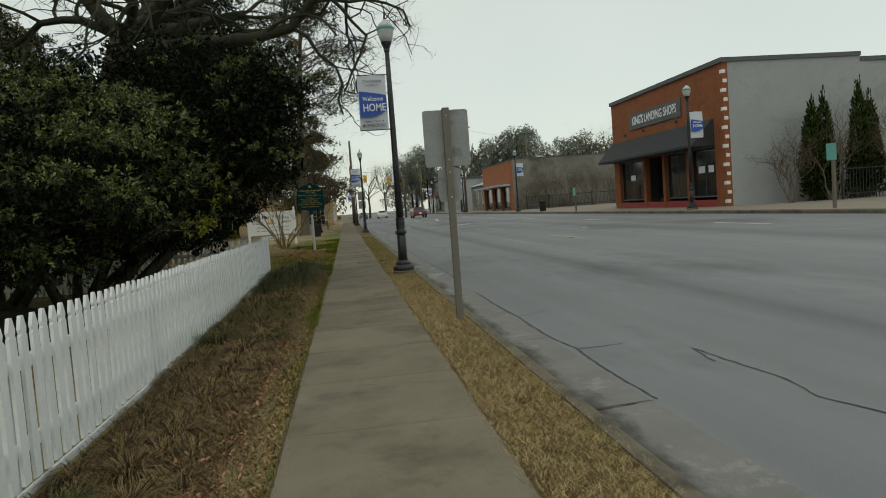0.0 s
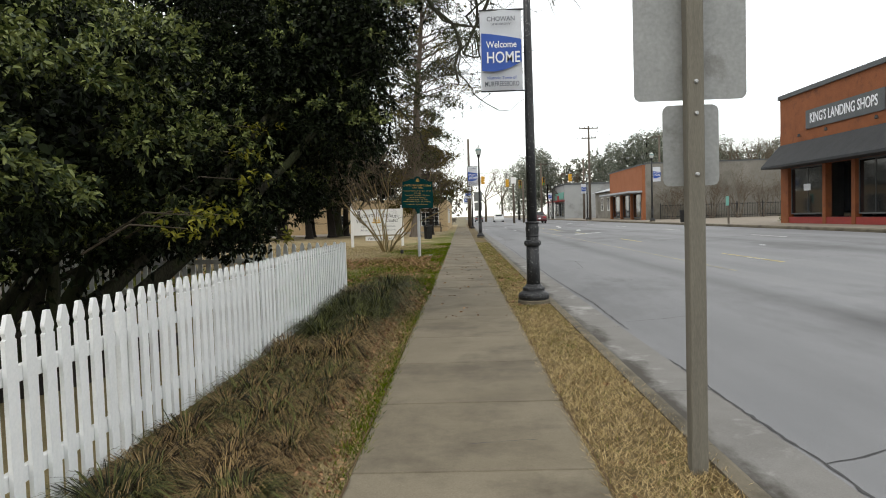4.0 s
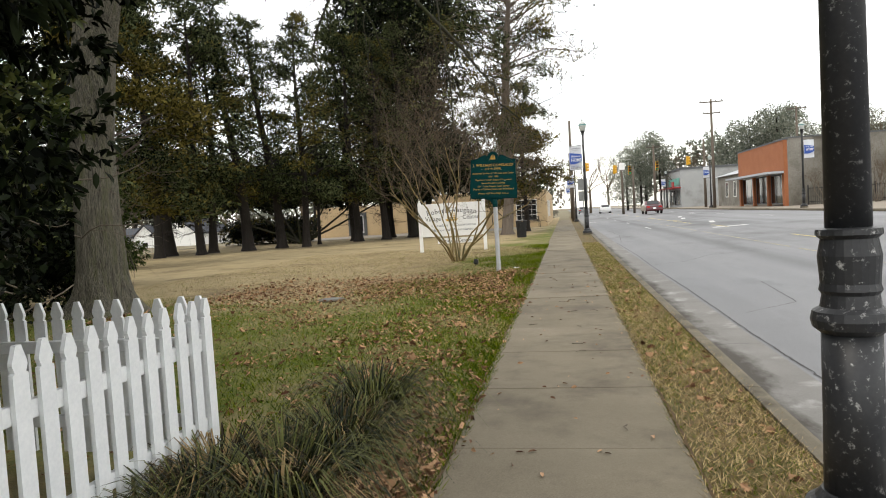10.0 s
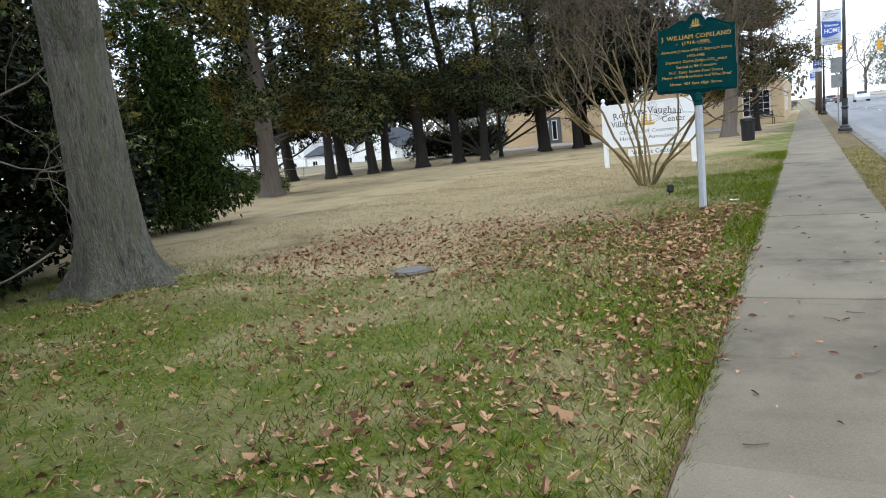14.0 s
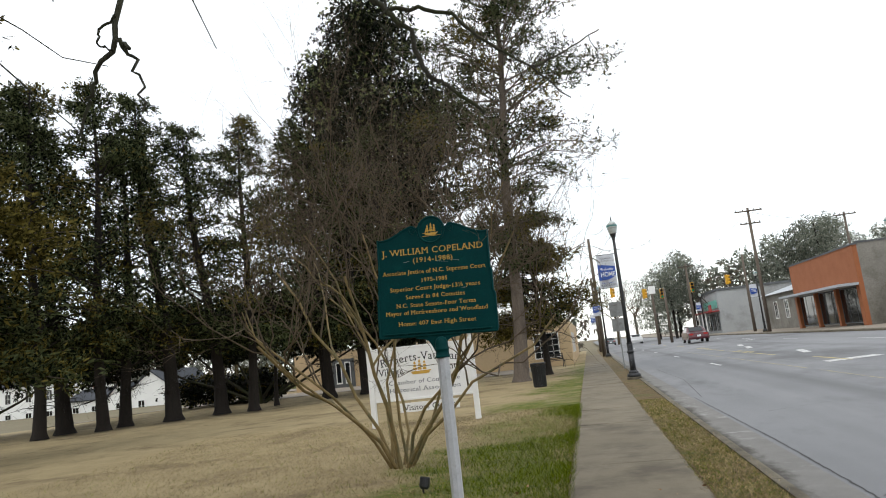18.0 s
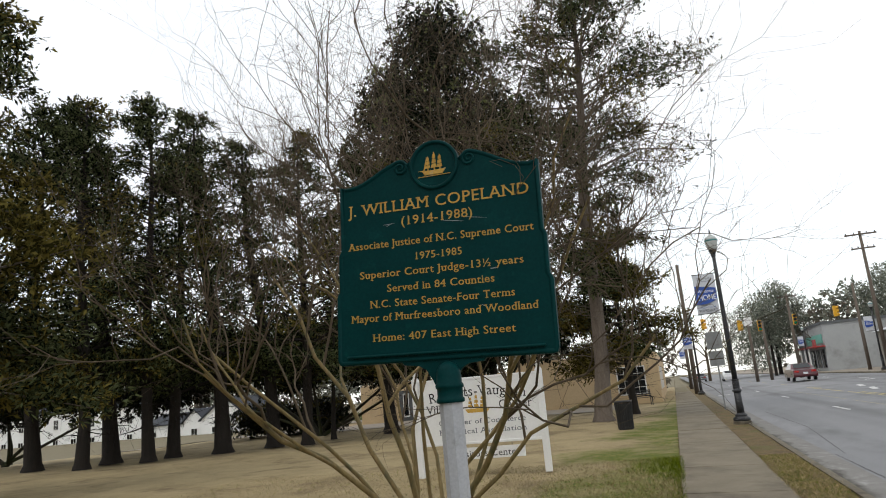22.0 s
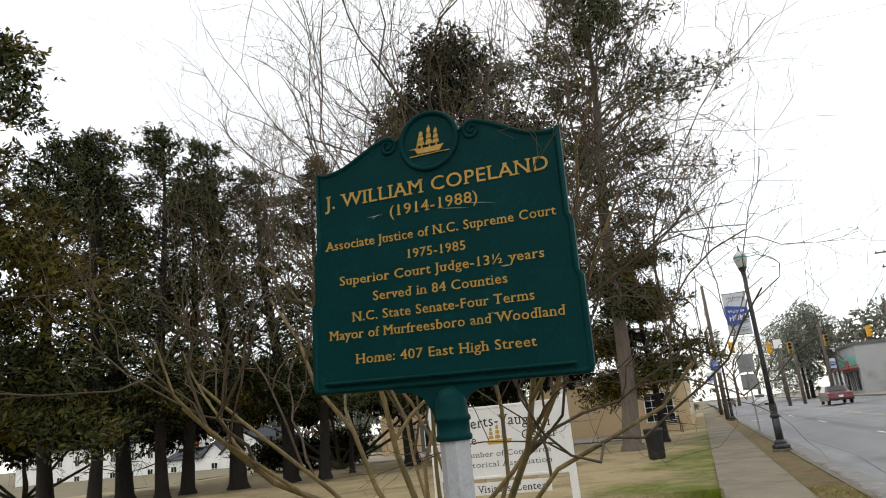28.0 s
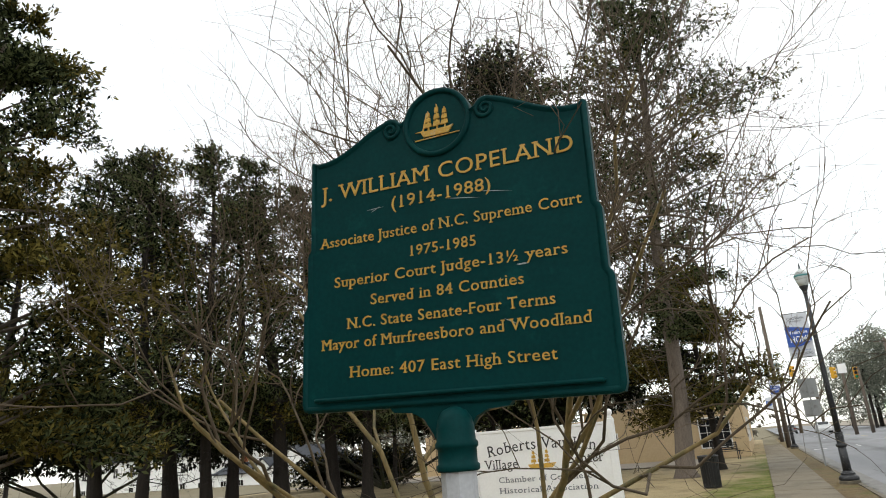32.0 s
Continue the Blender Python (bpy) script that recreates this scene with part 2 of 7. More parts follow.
M["tan"] = material("cream_block_wall", (0.50, 0.37, 0.215), (0.62, 0.47, 0.29), 0.85, 0.8, 12, 0.15, third=(0.46, 0.345, 0.21), third_at=0.62, third_scale=0.4, coords="World")
M["awning"] = material("charcoal_shingle", (0.022, 0.024, 0.026), (0.045, 0.047, 0.05), 0.85, 2, 30, 0.4)
M["roof"] = material("dark_roof", (0.03, 0.034, 0.042), (0.06, 0.065, 0.075), 0.9, 1, 14, 0.4)
M["roof_light"] = material("pale_metal_roof", (0.32, 0.34, 0.37), (0.46, 0.48, 0.5), 0.6, 1, 9, 0.1)
M["trim_grey"] = material("grey_trim", (0.075, 0.082, 0.086), (0.125, 0.132, 0.137), 0.7, 2, 20, 0.1)
# deep shade under the thicket painted in as near-black soil
M["shade_soil"] = material("shaded_leafy_soil", (0.010, 0.007, 0.004), (0.036, 0.025, 0.014), 0.95, 4, 70, 0.9, 0.03, coords="World")
M["pave_far"] = material("far_pavement", (0.20, 0.17, 0.135), (0.29, 0.25, 0.2), 0.9, 0.6, 30, 0.2, coords="World")
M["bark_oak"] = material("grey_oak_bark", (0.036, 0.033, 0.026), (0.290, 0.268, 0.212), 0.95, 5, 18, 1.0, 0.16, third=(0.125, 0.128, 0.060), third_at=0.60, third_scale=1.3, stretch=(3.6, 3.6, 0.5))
# moss, plus backlit shade put into the colour: far darker than the trunk
M["bark_limb"] = material("shaded_mossy_bark", (0.009, 0.008, 0.006), (0.060, 0.056, 0.036), 0.95, 4, 22, 0.8, 0.05, third=(0.032, 0.040, 0.012), third_at=0.55, third_scale=1.1, stretch=(2.5, 2.5, 0.8))
M["bark_cedar"] = material("cedar_bark", (0.007, 0.006, 0.005), (0.030, 0.023, 0.018), 0.95, 3, 22, 0.9, 0.04, stretch=(4, 4, 0.4))
M["bark_cedar_pale"] = material("pale_cedar_bark", (0.070, 0.054, 0.042), (0.19, 0.155, 0.126), 0.95, 3, 22, 0.9, 0.04, stretch=(4, 4, 0.4))
M["bark_myrtle"] = material("smooth_tan_bark", (0.150, 0.105, 0.040), (0.32, 0.235, 0.105), 0.75, 4, 20, 0.3, 0.008, third=(0.12, 0.11, 0.055), third_at=0.55, third_scale=3, stretch=(2, 2, 0.5))
M["twig"] = material("grey_twig", (0.095, 0.075, 0.055), (0.20, 0.165, 0.13), 0.9, 3, 20, 0.2)
M["twig_pale"] = material("pale_twig", (0.052, 0.038, 0.024), (0.150, 0.113, 0.074), 0.9, 3, 20, 0.2)
# shaded and lit leaf colours; evergreen_shrub shares them out by leaf position
M["leaf_dark"] = material("shaded_evergreen", (0.002, 0.0035, 0.0015), (0.017, 0.024, 0.010), 0.5, 1, 6, 0, island=0.9, trans=0.01, spec=0.07)
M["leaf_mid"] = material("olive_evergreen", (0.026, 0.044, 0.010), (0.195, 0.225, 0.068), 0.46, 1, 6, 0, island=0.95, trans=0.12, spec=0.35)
M["leaf_young"] = material("yellow_green_leaf", (0.13, 0.14, 0.012), (0.30, 0.28, 0.03), 0.5, 1, 6, 0, island=0.8, trans=0.3)
M["cedar_leaf"] = material("cedar_foliage", (0.004, 0.008, 0.003), (0.098, 0.114, 0.050), 0.9, 0.8, 6, 0, island=0.9, trans=0.14, spec=0.05)
M["cedar_brown"] = material("cedar_foliage_bronze", (0.030, 0.028, 0.006), (0.165, 0.135, 0.034), 0.9, 0.8, 6, 0, island=0.8, trans=0.18, spec=0.05)
M["juniper"] = material("juniper_foliage", (0.006, 0.014, 0.002), (0.062, 0.092, 0.018), 0.9, 0.8, 6, 0, island=0.9, trans=0.08, spec=0.1)
# distance haze put into the colour: paler and greyer than near foliage
M["pine"] = material("hazed_pine_foliage", (0.105, 0.118, 0.095), (0.29, 0.305, 0.245), 0.9, 0.5, 4, 0, island=0.8, trans=0.3, spec=0.1)
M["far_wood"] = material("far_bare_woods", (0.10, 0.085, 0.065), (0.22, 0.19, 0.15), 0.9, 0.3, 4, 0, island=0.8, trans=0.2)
M["liriope_green"] = material("border_grass_green", (0.007, 0.011, 0.002), (0.125, 0.132, 0.038), 0.6, 1, 6, 0, island=0.95, trans=0.10, spec=0.2)
M["liriope_brown"] = material("border_grass_brown", (0.020, 0.012, 0.005), (0.325, 0.225, 0.105), 0.7, 1, 6, 0, island=0.98, trans=0.12, spec=0.2)
M["rubber"] = material("tyre_rubber", (0.015, 0.015, 0.015), (0.03, 0.03, 0.03), 0.8, 5, 60)
M["can_black"] = material("black_slat_metal", (0.012, 0.012, 0.013), (0.03, 0.03, 0.03), 0.5, 5, 60)
M["wood_pole"] = material("utility_pole_wood", (0.085, 0.068, 0.052), (0.16, 0.13, 0.105), 0.9, 2, 20, 0.3, stretch=(4, 4, 0.3))
M["signal_yellow"] = material("signal_yellow", (0.55, 0.28, 0.01), (0.68, 0.36, 0.02), 0.5, 3, 20, 0)
M["red_paint"] = material("dull_red_paint", (0.24, 0.025, 0.022), (0.33, 0.04, 0.035), 0.5, 2, 20, 0.05)
M["iron"] = material("cast_iron", (0.12, 0.12, 0.115), (0.2, 0.2, 0.19), 0.7, 8, 60, 0.4, metal=0.3)
M["teal"] = material("teal_sign_paint", (0.12, 0.36, 0.30), (0.18, 0.45, 0.38), 0.5, 3, 20, 0)
M["timber"] = material("weathered_timber", (0.10, 0.085, 0.07), (0.19, 0.165, 0.14), 0.9, 3, 30, 0.3, stretch=(1, 8, 8))


def plain(name, color, rough=0.5, metal=0.0, coat=0.0):
    m = bpy.data.materials.new(name)
    m.use_nodes = True
    b = m.node_tree.nodes["Principled BSDF"]
    b.inputs["Base Color"].default_value = (*color, 1)
    b.inputs["Roughness"].default_value = rough
    b.inputs["Metallic"].default_value = metal
    b.inputs["Coat Weight"].default_value = coat
    return m


def lawn_material():
    """Straw-coloured winter grass with green swathes near the walk; edges broken up by noise."""
    m = material("winter_lawn", (0.19, 0.142, 0.072), (0.43, 0.345, 0.190), 0.95, 0.9, 70, 0.9, 0.03, third=(0.150, 0.108, 0.056), third_at=0.6, third_scale=0.5, coords="World")
    nt = m.node_tree
    b = nt.nodes["Principled BSDF"]
    old = b.inputs["Base Color"].links[0].from_socket
    geo = nt.nodes.new("ShaderNodeNewGeometry")
    sep = nt.nodes.new("ShaderNodeSeparateXYZ")
    nt.links.new(geo.outputs["Position"], sep.inputs[0])
    nz = nt.nodes.new("ShaderNodeTexNoise")
    nz.inputs["Scale"].default_value = 0.45
    nz.inputs["Detail"].default_value = 6
    nz.inputs["Roughness"].default_value = 0.7
    nt.links.new(geo.outputs["Position"], nz.inputs["Vector"])

    def math_node(op, a, b_):
        n = nt.nodes.new("ShaderNodeMath")
        n.operation = op
        for i, q in enumerate((a, b_)):
            if isinstance(q, (int, float)):
                n.inputs[i].default_value = q
            else:
                nt.links.new(q, n.inputs[i])
        return n.outputs[0]
    wob = math_node("MULTIPLY", math_node("SUBTRACT", nz.outputs["Fac"], 0.5), 14.0)
    near = math_node("SUBTRACT", 24.6, math_node("ADD", sep.outputs["Y"], wob))
    strip = math_node("MULTIPLY", math_node("ADD", math_node("ADD", sep.outputs["X"], 2.6), math_node("MULTIPLY", wob, 0.45)), 2.0)
    fade = math_node("MULTIPLY", math_node("MAXIMUM", math_node("SUBTRACT", sep.outputs["Y"], 34.0), 0.0), 0.12)
    g = math_node("MAXIMUM", near, math_node("SUBTRACT", strip, fade))
    cl = nt.nodes.new("ShaderNodeMapRange")
    cl.inputs[1].default_value, cl.inputs[2].default_value = -0.8, 1.2
    nt.links.new(g, cl.inputs[0])
    nf = nt.nodes.new("ShaderNodeTexNoise")
    nf.inputs["Scale"].default_value = 26.0
    nt.links.new(geo.outputs["Position"], nf.inputs["Vector"])
    rp = nt.nodes.new("ShaderNodeValToRGB")
    rp.color_ramp.elements[0].position, rp.color_ramp.elements[0].color = 0.35, (0.044, 0.080, 0.001, 1)
    rp.color_ramp.elements[1].position, rp.color_ramp.elements[1].color = 0.7, (0.145, 0.142, 0.010, 1)
    nt.links.new(nf.outputs["Fac"], rp.inputs[0])
    mx = nt.nodes.new("ShaderNodeMix")
    mx.data_type = "RGBA"
    # tan worn patches and fallen straw break up the green
    pt = nt.nodes.new("ShaderNodeTexNoise")
    pt.inputs["Scale"].default_value = 0.75
    pt.inputs["Detail"].default_value = 9
    pt.inputs["Roughness"].default_value = 0.78
    nt.links.new(geo.outputs["Position"], pt.inputs["Vector"])
    keep = nt.nodes.new("ShaderNodeMapRange")
    keep.inputs[1].default_value, keep.inputs[2].default_value, keep.inputs[3].default_value, keep.inputs[4].default_value = 0.45, 0.60, 1.0, 0.45
    nt.links.new(pt.outputs["Fac"], keep.inputs[0])
    # the narrow strip beside the bed is mostly dead straw
    by = nt.nodes.new("ShaderNodeMapRange")
    by.inputs[1].default_value, by.inputs[2].default_value, by.inputs[3].default_value, by.inputs[4].default_value = 14.5, 18.0, 0.22, 1.0
    nt.links.new(math_node("ADD", sep.outputs["Y"], math_node("MULTIPLY", wob, 0.4)), by.inputs[0])
    nt.links.new(math_node("MULTIPLY", math_node("MULTIPLY", cl.outputs[0], keep.outputs[0]), by.outputs[0]), mx.inputs[0])
    nt.links.new(old, mx.inputs[6])
    nt.links.new(rp.outputs[0], mx.inputs[7])
    nt.links.new(mx.outputs[2], b.inputs["Base Color"])
    return m




def gutter_material():
    """Pale concrete pan with dark silt lying ragged along the kerb and pale scum at its edge."""
    m = M["gutter_pale"]
    nt = m.node_tree
    b = nt.nodes["Principled BSDF"]
    old = b.inputs["Base Color"].links[0].from_socket
    geo = nt.nodes.new("ShaderNodeNewGeometry")
    sep = nt.nodes.new("ShaderNodeSeparateXYZ")
    nt.links.new(geo.outputs["Position"], sep.inputs[0])
    mp = nt.nodes.new("ShaderNodeMapping")
    mp.inputs["Scale"].default_value = (1, 0.45, 1)
    nt.links.new(geo.outputs["Position"], mp.inputs[0])
    nz = nt.nodes.new("ShaderNodeTexNoise")
    nz.inputs["Scale"].default_value = 2.2
    nz.inputs["Detail"].default_value = 8
    nz.inputs["Roughness"].default_value = 0.7
    nt.links.new(mp.outputs[0], nz.inputs["Vector"])
    ad = nt.nodes.new("ShaderNodeMath")
    ad.operation = "MULTIPLY_ADD"
    ad.inputs[1].default_value = 0.75
    nt.links.new(nz.outputs["Fac"], ad.inputs[0])
    nt.links.new(sep.outputs["X"], ad.inputs[2])
    mr = nt.nodes.new("ShaderNodeMapRange")
    mr.inputs[1].default_value, mr.inputs[2].default_value = 2.20, 2.36
    nt.links.new(ad.outputs[0], mr.inputs[0])
    mx = nt.nodes.new("ShaderNodeMix")
    mx.data_type = "RGBA"
    nt.links.new(mr.outputs[0], mx.inputs[0])
    mx.inputs[6].default_value = (0.062, 0.056, 0.047, 1)
    nt.links.new(old, mx.inputs[7])
    nt.links.new(mx.outputs[2], b.inputs["Base Color"])


gutter_material()


def asphalt_material():
    """Worn asphalt with a dark oily band down the middle of the lane and long faint streaks."""
    m = M["asphalt"]
    nt = m.node_tree
    b = nt.nodes["Principled BSDF"]
    old = b.inputs["Base Color"].links[0].from_socket
    geo = nt.nodes.new("ShaderNodeNewGeometry")
    mp = nt.nodes.new("ShaderNodeMapping")
    mp.inputs["Scale"].default_value = (0.9, 0.03, 1)
    nt.links.new(geo.outputs["Position"], mp.inputs[0])
    nz = nt.nodes.new("ShaderNodeTexNoise")
    nz.inputs["Scale"].default_value = 1.0
    nz.inputs["Detail"].default_value = 7
    nt.links.new(mp.outputs[0], nz.inputs["Vector"])
    sep = nt.nodes.new("ShaderNodeSeparateXYZ")
    nt.links.new(geo.outputs["Position"], sep.inputs[0])
    band = nt.nodes.new("ShaderNodeValToRGB")
    band.color_ramp.elements[0].position, band.color_ramp.elements[0].color = 0.0, (1, 1, 1, 1)
    band.color_ramp.elements[1].position, band.color_ramp.elements[1].color = 1.0, (1, 1, 1, 1)
    for at, v in ((0.22, 0.98), (0.25, 0.76), (0.28, 0.98), (0.34, 1.06), (0.62, 1.05), (0.66, 0.85), (0.70, 1.05)):
        e = band.color_ramp.elements.new(at)
        e.color = (v, v, v, 1)
    ad = nt.nodes.new("ShaderNodeMath")
    ad.operation = "MULTIPLY_ADD"
    ad.inputs[1].default_value, ad.inputs[2].default_value = 0.075, -0.15
    nt.links.new(sep.outputs["X"], ad.inputs[0])
    wob = nt.nodes.new("ShaderNodeMath")
    wob.operation = "MULTIPLY_ADD"
    wob.inputs[1].default_value = 0.05
    nt.links.new(nz.outputs["Fac"], wob.inputs[0])
    nt.links.new(ad.outputs[0], wob.inputs[2])
    nt.links.new(wob.outputs[0], band.inputs[0])
    st = nt.nodes.new("ShaderNodeMapRange")
    st.inputs[1].default_value, st.inputs[2].default_value, st.inputs[3].default_value, st.inputs[4].default_value = 0.3, 0.7, 0.86, 1.12
    nt.links.new(nz.outputs["Fac"], st.inputs[0])
    both = nt.nodes.new("ShaderNodeVectorMath")
    both.operation = "SCALE"
    nt.links.new(band.outputs[0], both.inputs[0])
    nt.links.new(st.outputs[0], both.inputs["Scale"])
    mx = nt.nodes.new("ShaderNodeVectorMath")
    mx.operation = "MULTIPLY"
    nt.links.new(old, mx.inputs[0])
    nt.links.new(both.outputs[0], mx.inputs[1])
    nt.links.new(mx.outputs[0], b.inputs["Base Color"])


asphalt_material()
M["lawn"] = lawn_material()
M["glass_dark"] = plain("dark_window_glass", (0.012, 0.014, 0.016), 0.06)
M["car_red"] = plain("maroon_car_paint", (0.075, 0.006, 0.011), 0.3, 0.3, 0.8)
M["car_white"] = plain("white_car_paint", (0.6, 0.6, 0.6), 0.3, 0.0, 0.6)
M["car_grey"] = plain("grey_car_paint", (0.12, 0.125, 0.13), 0.3, 0.3, 0.6)
M["lens_green"] = plain("signal_green_lens", (0.02, 0.5, 0.2), 0.2)
M["lens_red"] = plain("tail_lamp_red", (0.4, 0.01, 0.01), 0.2)
M["lens_clear"] = plain("head_lamp_clear", (0.7, 0.7, 0.7), 0.1)

# ---- building blocks ----
def mesh_of(name, verts, faces, mat, smooth=False):
    me = bpy.data.meshes.new(name)
    me.from_pydata([tuple(v) for v in verts], [], [tuple(f) for f in faces])
    me.materials.append(M[mat])
    if smooth:
        me.shade_smooth()
    return me


def big_mesh(name, verts, quads, mat, smooth=False):
    """Verts (n, 3) and quads (m, 4) as arrays."""
    me = bpy.data.meshes.new(name)
    n, m = len(verts), len(quads)
    k = quads.shape[1]
    me.vertices.add(n)
    me.vertices.foreach_set("co", np.asarray(verts, dtype=np.float32).ravel())
    me.loops.add(m * k)
    me.loops.foreach_set("vertex_index", np.asarray(quads, dtype=np.int32).ravel())
    me.polygons.add(m)
    me.polygons.foreach_set("loop_start", np.arange(0, m * k, k, dtype=np.int32))
    me.update(calc_edges=True)
    me.validate()
    me.materials.append(M[mat])
    if smooth:
        me.shade_smooth()
    return me


def place(name, me, parent=None, m=None, label=""):
    ob = new(name, me)
    if parent is not None:
        ob.parent = parent
    if m is not None:
        ob.matrix_basis = m
    if label:
        ob["label"] = label
    return ob


def part(name, bm, mat, parent, label="", m=None, smooth=False):
    me = bpy.data.meshes.new(name)
    bm.to_mesh(me)
    bm.free()
    me.materials.append(M[mat])
    if smooth:
        me.shade_smooth()
    return place(name, me, parent, m, label)


def thing(name, m, label, category, group="", kind=""):
    ob = new(name)
    ob.empty_display_size = 0.1
    ob.matrix_basis = m
    return tagged(ob, label, category, group, kind)


def box(sx, sy, sz, cx=0.0, cy=0.0, cz=0.0, bevel=0.0, bm=None):
    own = bm or bmesh.new()
    made = bmesh.ops.create_cube(own, size=1.0, matrix=Matrix.Translation((cx, cy, cz)) @ Matrix.Diagonal((sx, sy, sz, 1)))
    if bevel:
        es = list({e for v in made["verts"] for e in v.link_edges})
        bmesh.ops.bevel(own, geom=es, offset=bevel, segments=1, affect="EDGES")
    return own


def lathe(profile, seg=20, bm=None, cx=0.0, cy=0.0):
    """Turned body from (radius, height) pairs."""
    own = bm or bmesh.new()
    rings = []
    for r, z in profile:
        rings.append([own.verts.new((cx + r * math.cos(2 * math.pi * i / seg), cy + r * math.sin(2 * math.pi * i / seg), z)) for i in range(seg)])
    for a, b in zip(rings, rings[1:]):
        for i in range(seg):
            j = (i + 1) % seg
            own.faces.new((a[i], a[j], b[j], b[i]))
    own.faces.new(rings[0][::-1])
    own.faces.new(rings[-1])
    return own


def extrude_outline(pts, depth, axis="y", bm=None, off=0.0):
    """A closed outline in (x, z) given a thickness along y (or outline in (y, z), along x; or (x, y), along z)."""
    own = bm or bmesh.new()
    def p3(u, v, w):
        return {"y": (u, w, v), "x": (w, u, v), "z": (u, v, w)}[axis]
    a = [own.verts.new(p3(u, v, off - depth / 2)) for u, v in pts]
    b = [own.verts.new(p3(u, v, off + depth / 2)) for u, v in pts]
    n = len(pts)
    own.faces.new(a)
    own.faces.new(b[::-1])
    for i in range(n):
        j = (i + 1) % n
        own.faces.new((a[j], a[i], b[i], b[j]))
    bmesh.ops.recalc_face_normals(own, faces=own.faces)
    return own


def tube_arrays(paths):
    """Round tapered tubes from a list of (points, radii, sides); returns verts and quads."""
    vs, fs, base = [], [], 0
    for pts, rad, sides in paths:
        pts = np.asarray(pts, float)
        n = len(pts)
        tan = np.gradient(pts, axis=0)
        tan /= np.linalg.norm(tan, axis=1)[:, None] + 1e-9
        ref = np.where(np.abs(tan[:, 2:3]) > 0.9, np.array([[1.0, 0, 0]]), np.array([[0, 0, 1.0]]))
        u = np.cross(tan, ref)
        u /= np.linalg.norm(u, axis=1)[:, None] + 1e-9
        for i in range(1, n):
            if np.dot(u[i], u[i - 1]) < 0:
                u[i] = -u[i]
        w = np.cross(tan, u)
        a = np.linspace(0, 2 * np.pi, sides, endpoint=False)
        ring = pts[:, None, :] + np.asarray(rad)[:, None, None] * (np.cos(a)[None, :, None] * u[:, None, :] + np.sin(a)[None, :, None] * w[:, None, :])
        vs.append(ring.reshape(-1, 3))
        idx = base + np.arange(n * sides).reshape(n, sides)
        nxt = np.roll(idx, -1, axis=1)
        fs.append(np.stack([idx[:-1], nxt[:-1], nxt[1:], idx[1:]], -1).reshape(-1, 4))
        base += n * sides
    return np.concatenate(vs), np.concatenate(fs)


def tubes(name, paths, mat, smooth=True):
    v, f = tube_arrays(paths)
    return big_mesh(name, v, f, mat, smooth)


def grow(rng, start, way, length, radius, depth, kids, spread, shrink=0.62, bend=0.25, lift=0.15, sides=6, out=None, tips=None, from_frac=0.3, keep=0.55):
    """A branching limb: bent tapered paths, level by level. tips collects end points and directions."""
    out = [] if out is None else out
    tips = [] if tips is None else tips
    n = 6 if depth > 1 else 4
    pts, p, d = [np.array(start, float)], np.array(start, float), np.array(way, float)
    d /= np.linalg.norm(d)
    for i in range(n):
        d = d + rng.normal(0, bend, 3) * 0.5 + np.array([0, 0, lift * 0.3])
        d /= np.linalg.norm(d)
        p = p + d * length / n
        pts.append(p.copy())
    end = radius * 0.5
    out.append((pts, np.linspace(radius, end, n + 1), max(3, sides)))
    if depth == 0:
        tips.append((pts[-1], d))
        return out, tips
    for k in range(kids):
        f = from_frac + (1 - from_frac) * (k + rng.random() * 0.8) / kids
        f = min(f, 1.0)
        i = min(int(f * n), n - 1)
        q = pts[i] + (pts[i + 1] - pts[i]) * (f * n - i)
        t = pts[i + 1] - pts[i]
        t /= np.linalg.norm(t)
        side = rng.normal(0, 1, 3)
        side -= t * np.dot(side, t)
        side /= np.linalg.norm(side)
        nd = t * math.cos(spread) + side * math.sin(spread)
        nd[2] += lift
        rr = radius + (end - radius) * f
        grow(rng, q, nd, length * shrink * (0.7 + 0.6 * rng.random()), rr * keep, depth - 1, kids, spread, shrink, bend * 1.2, lift, max(3, sides - 1), out, tips, from_frac, keep)
    return out, tips


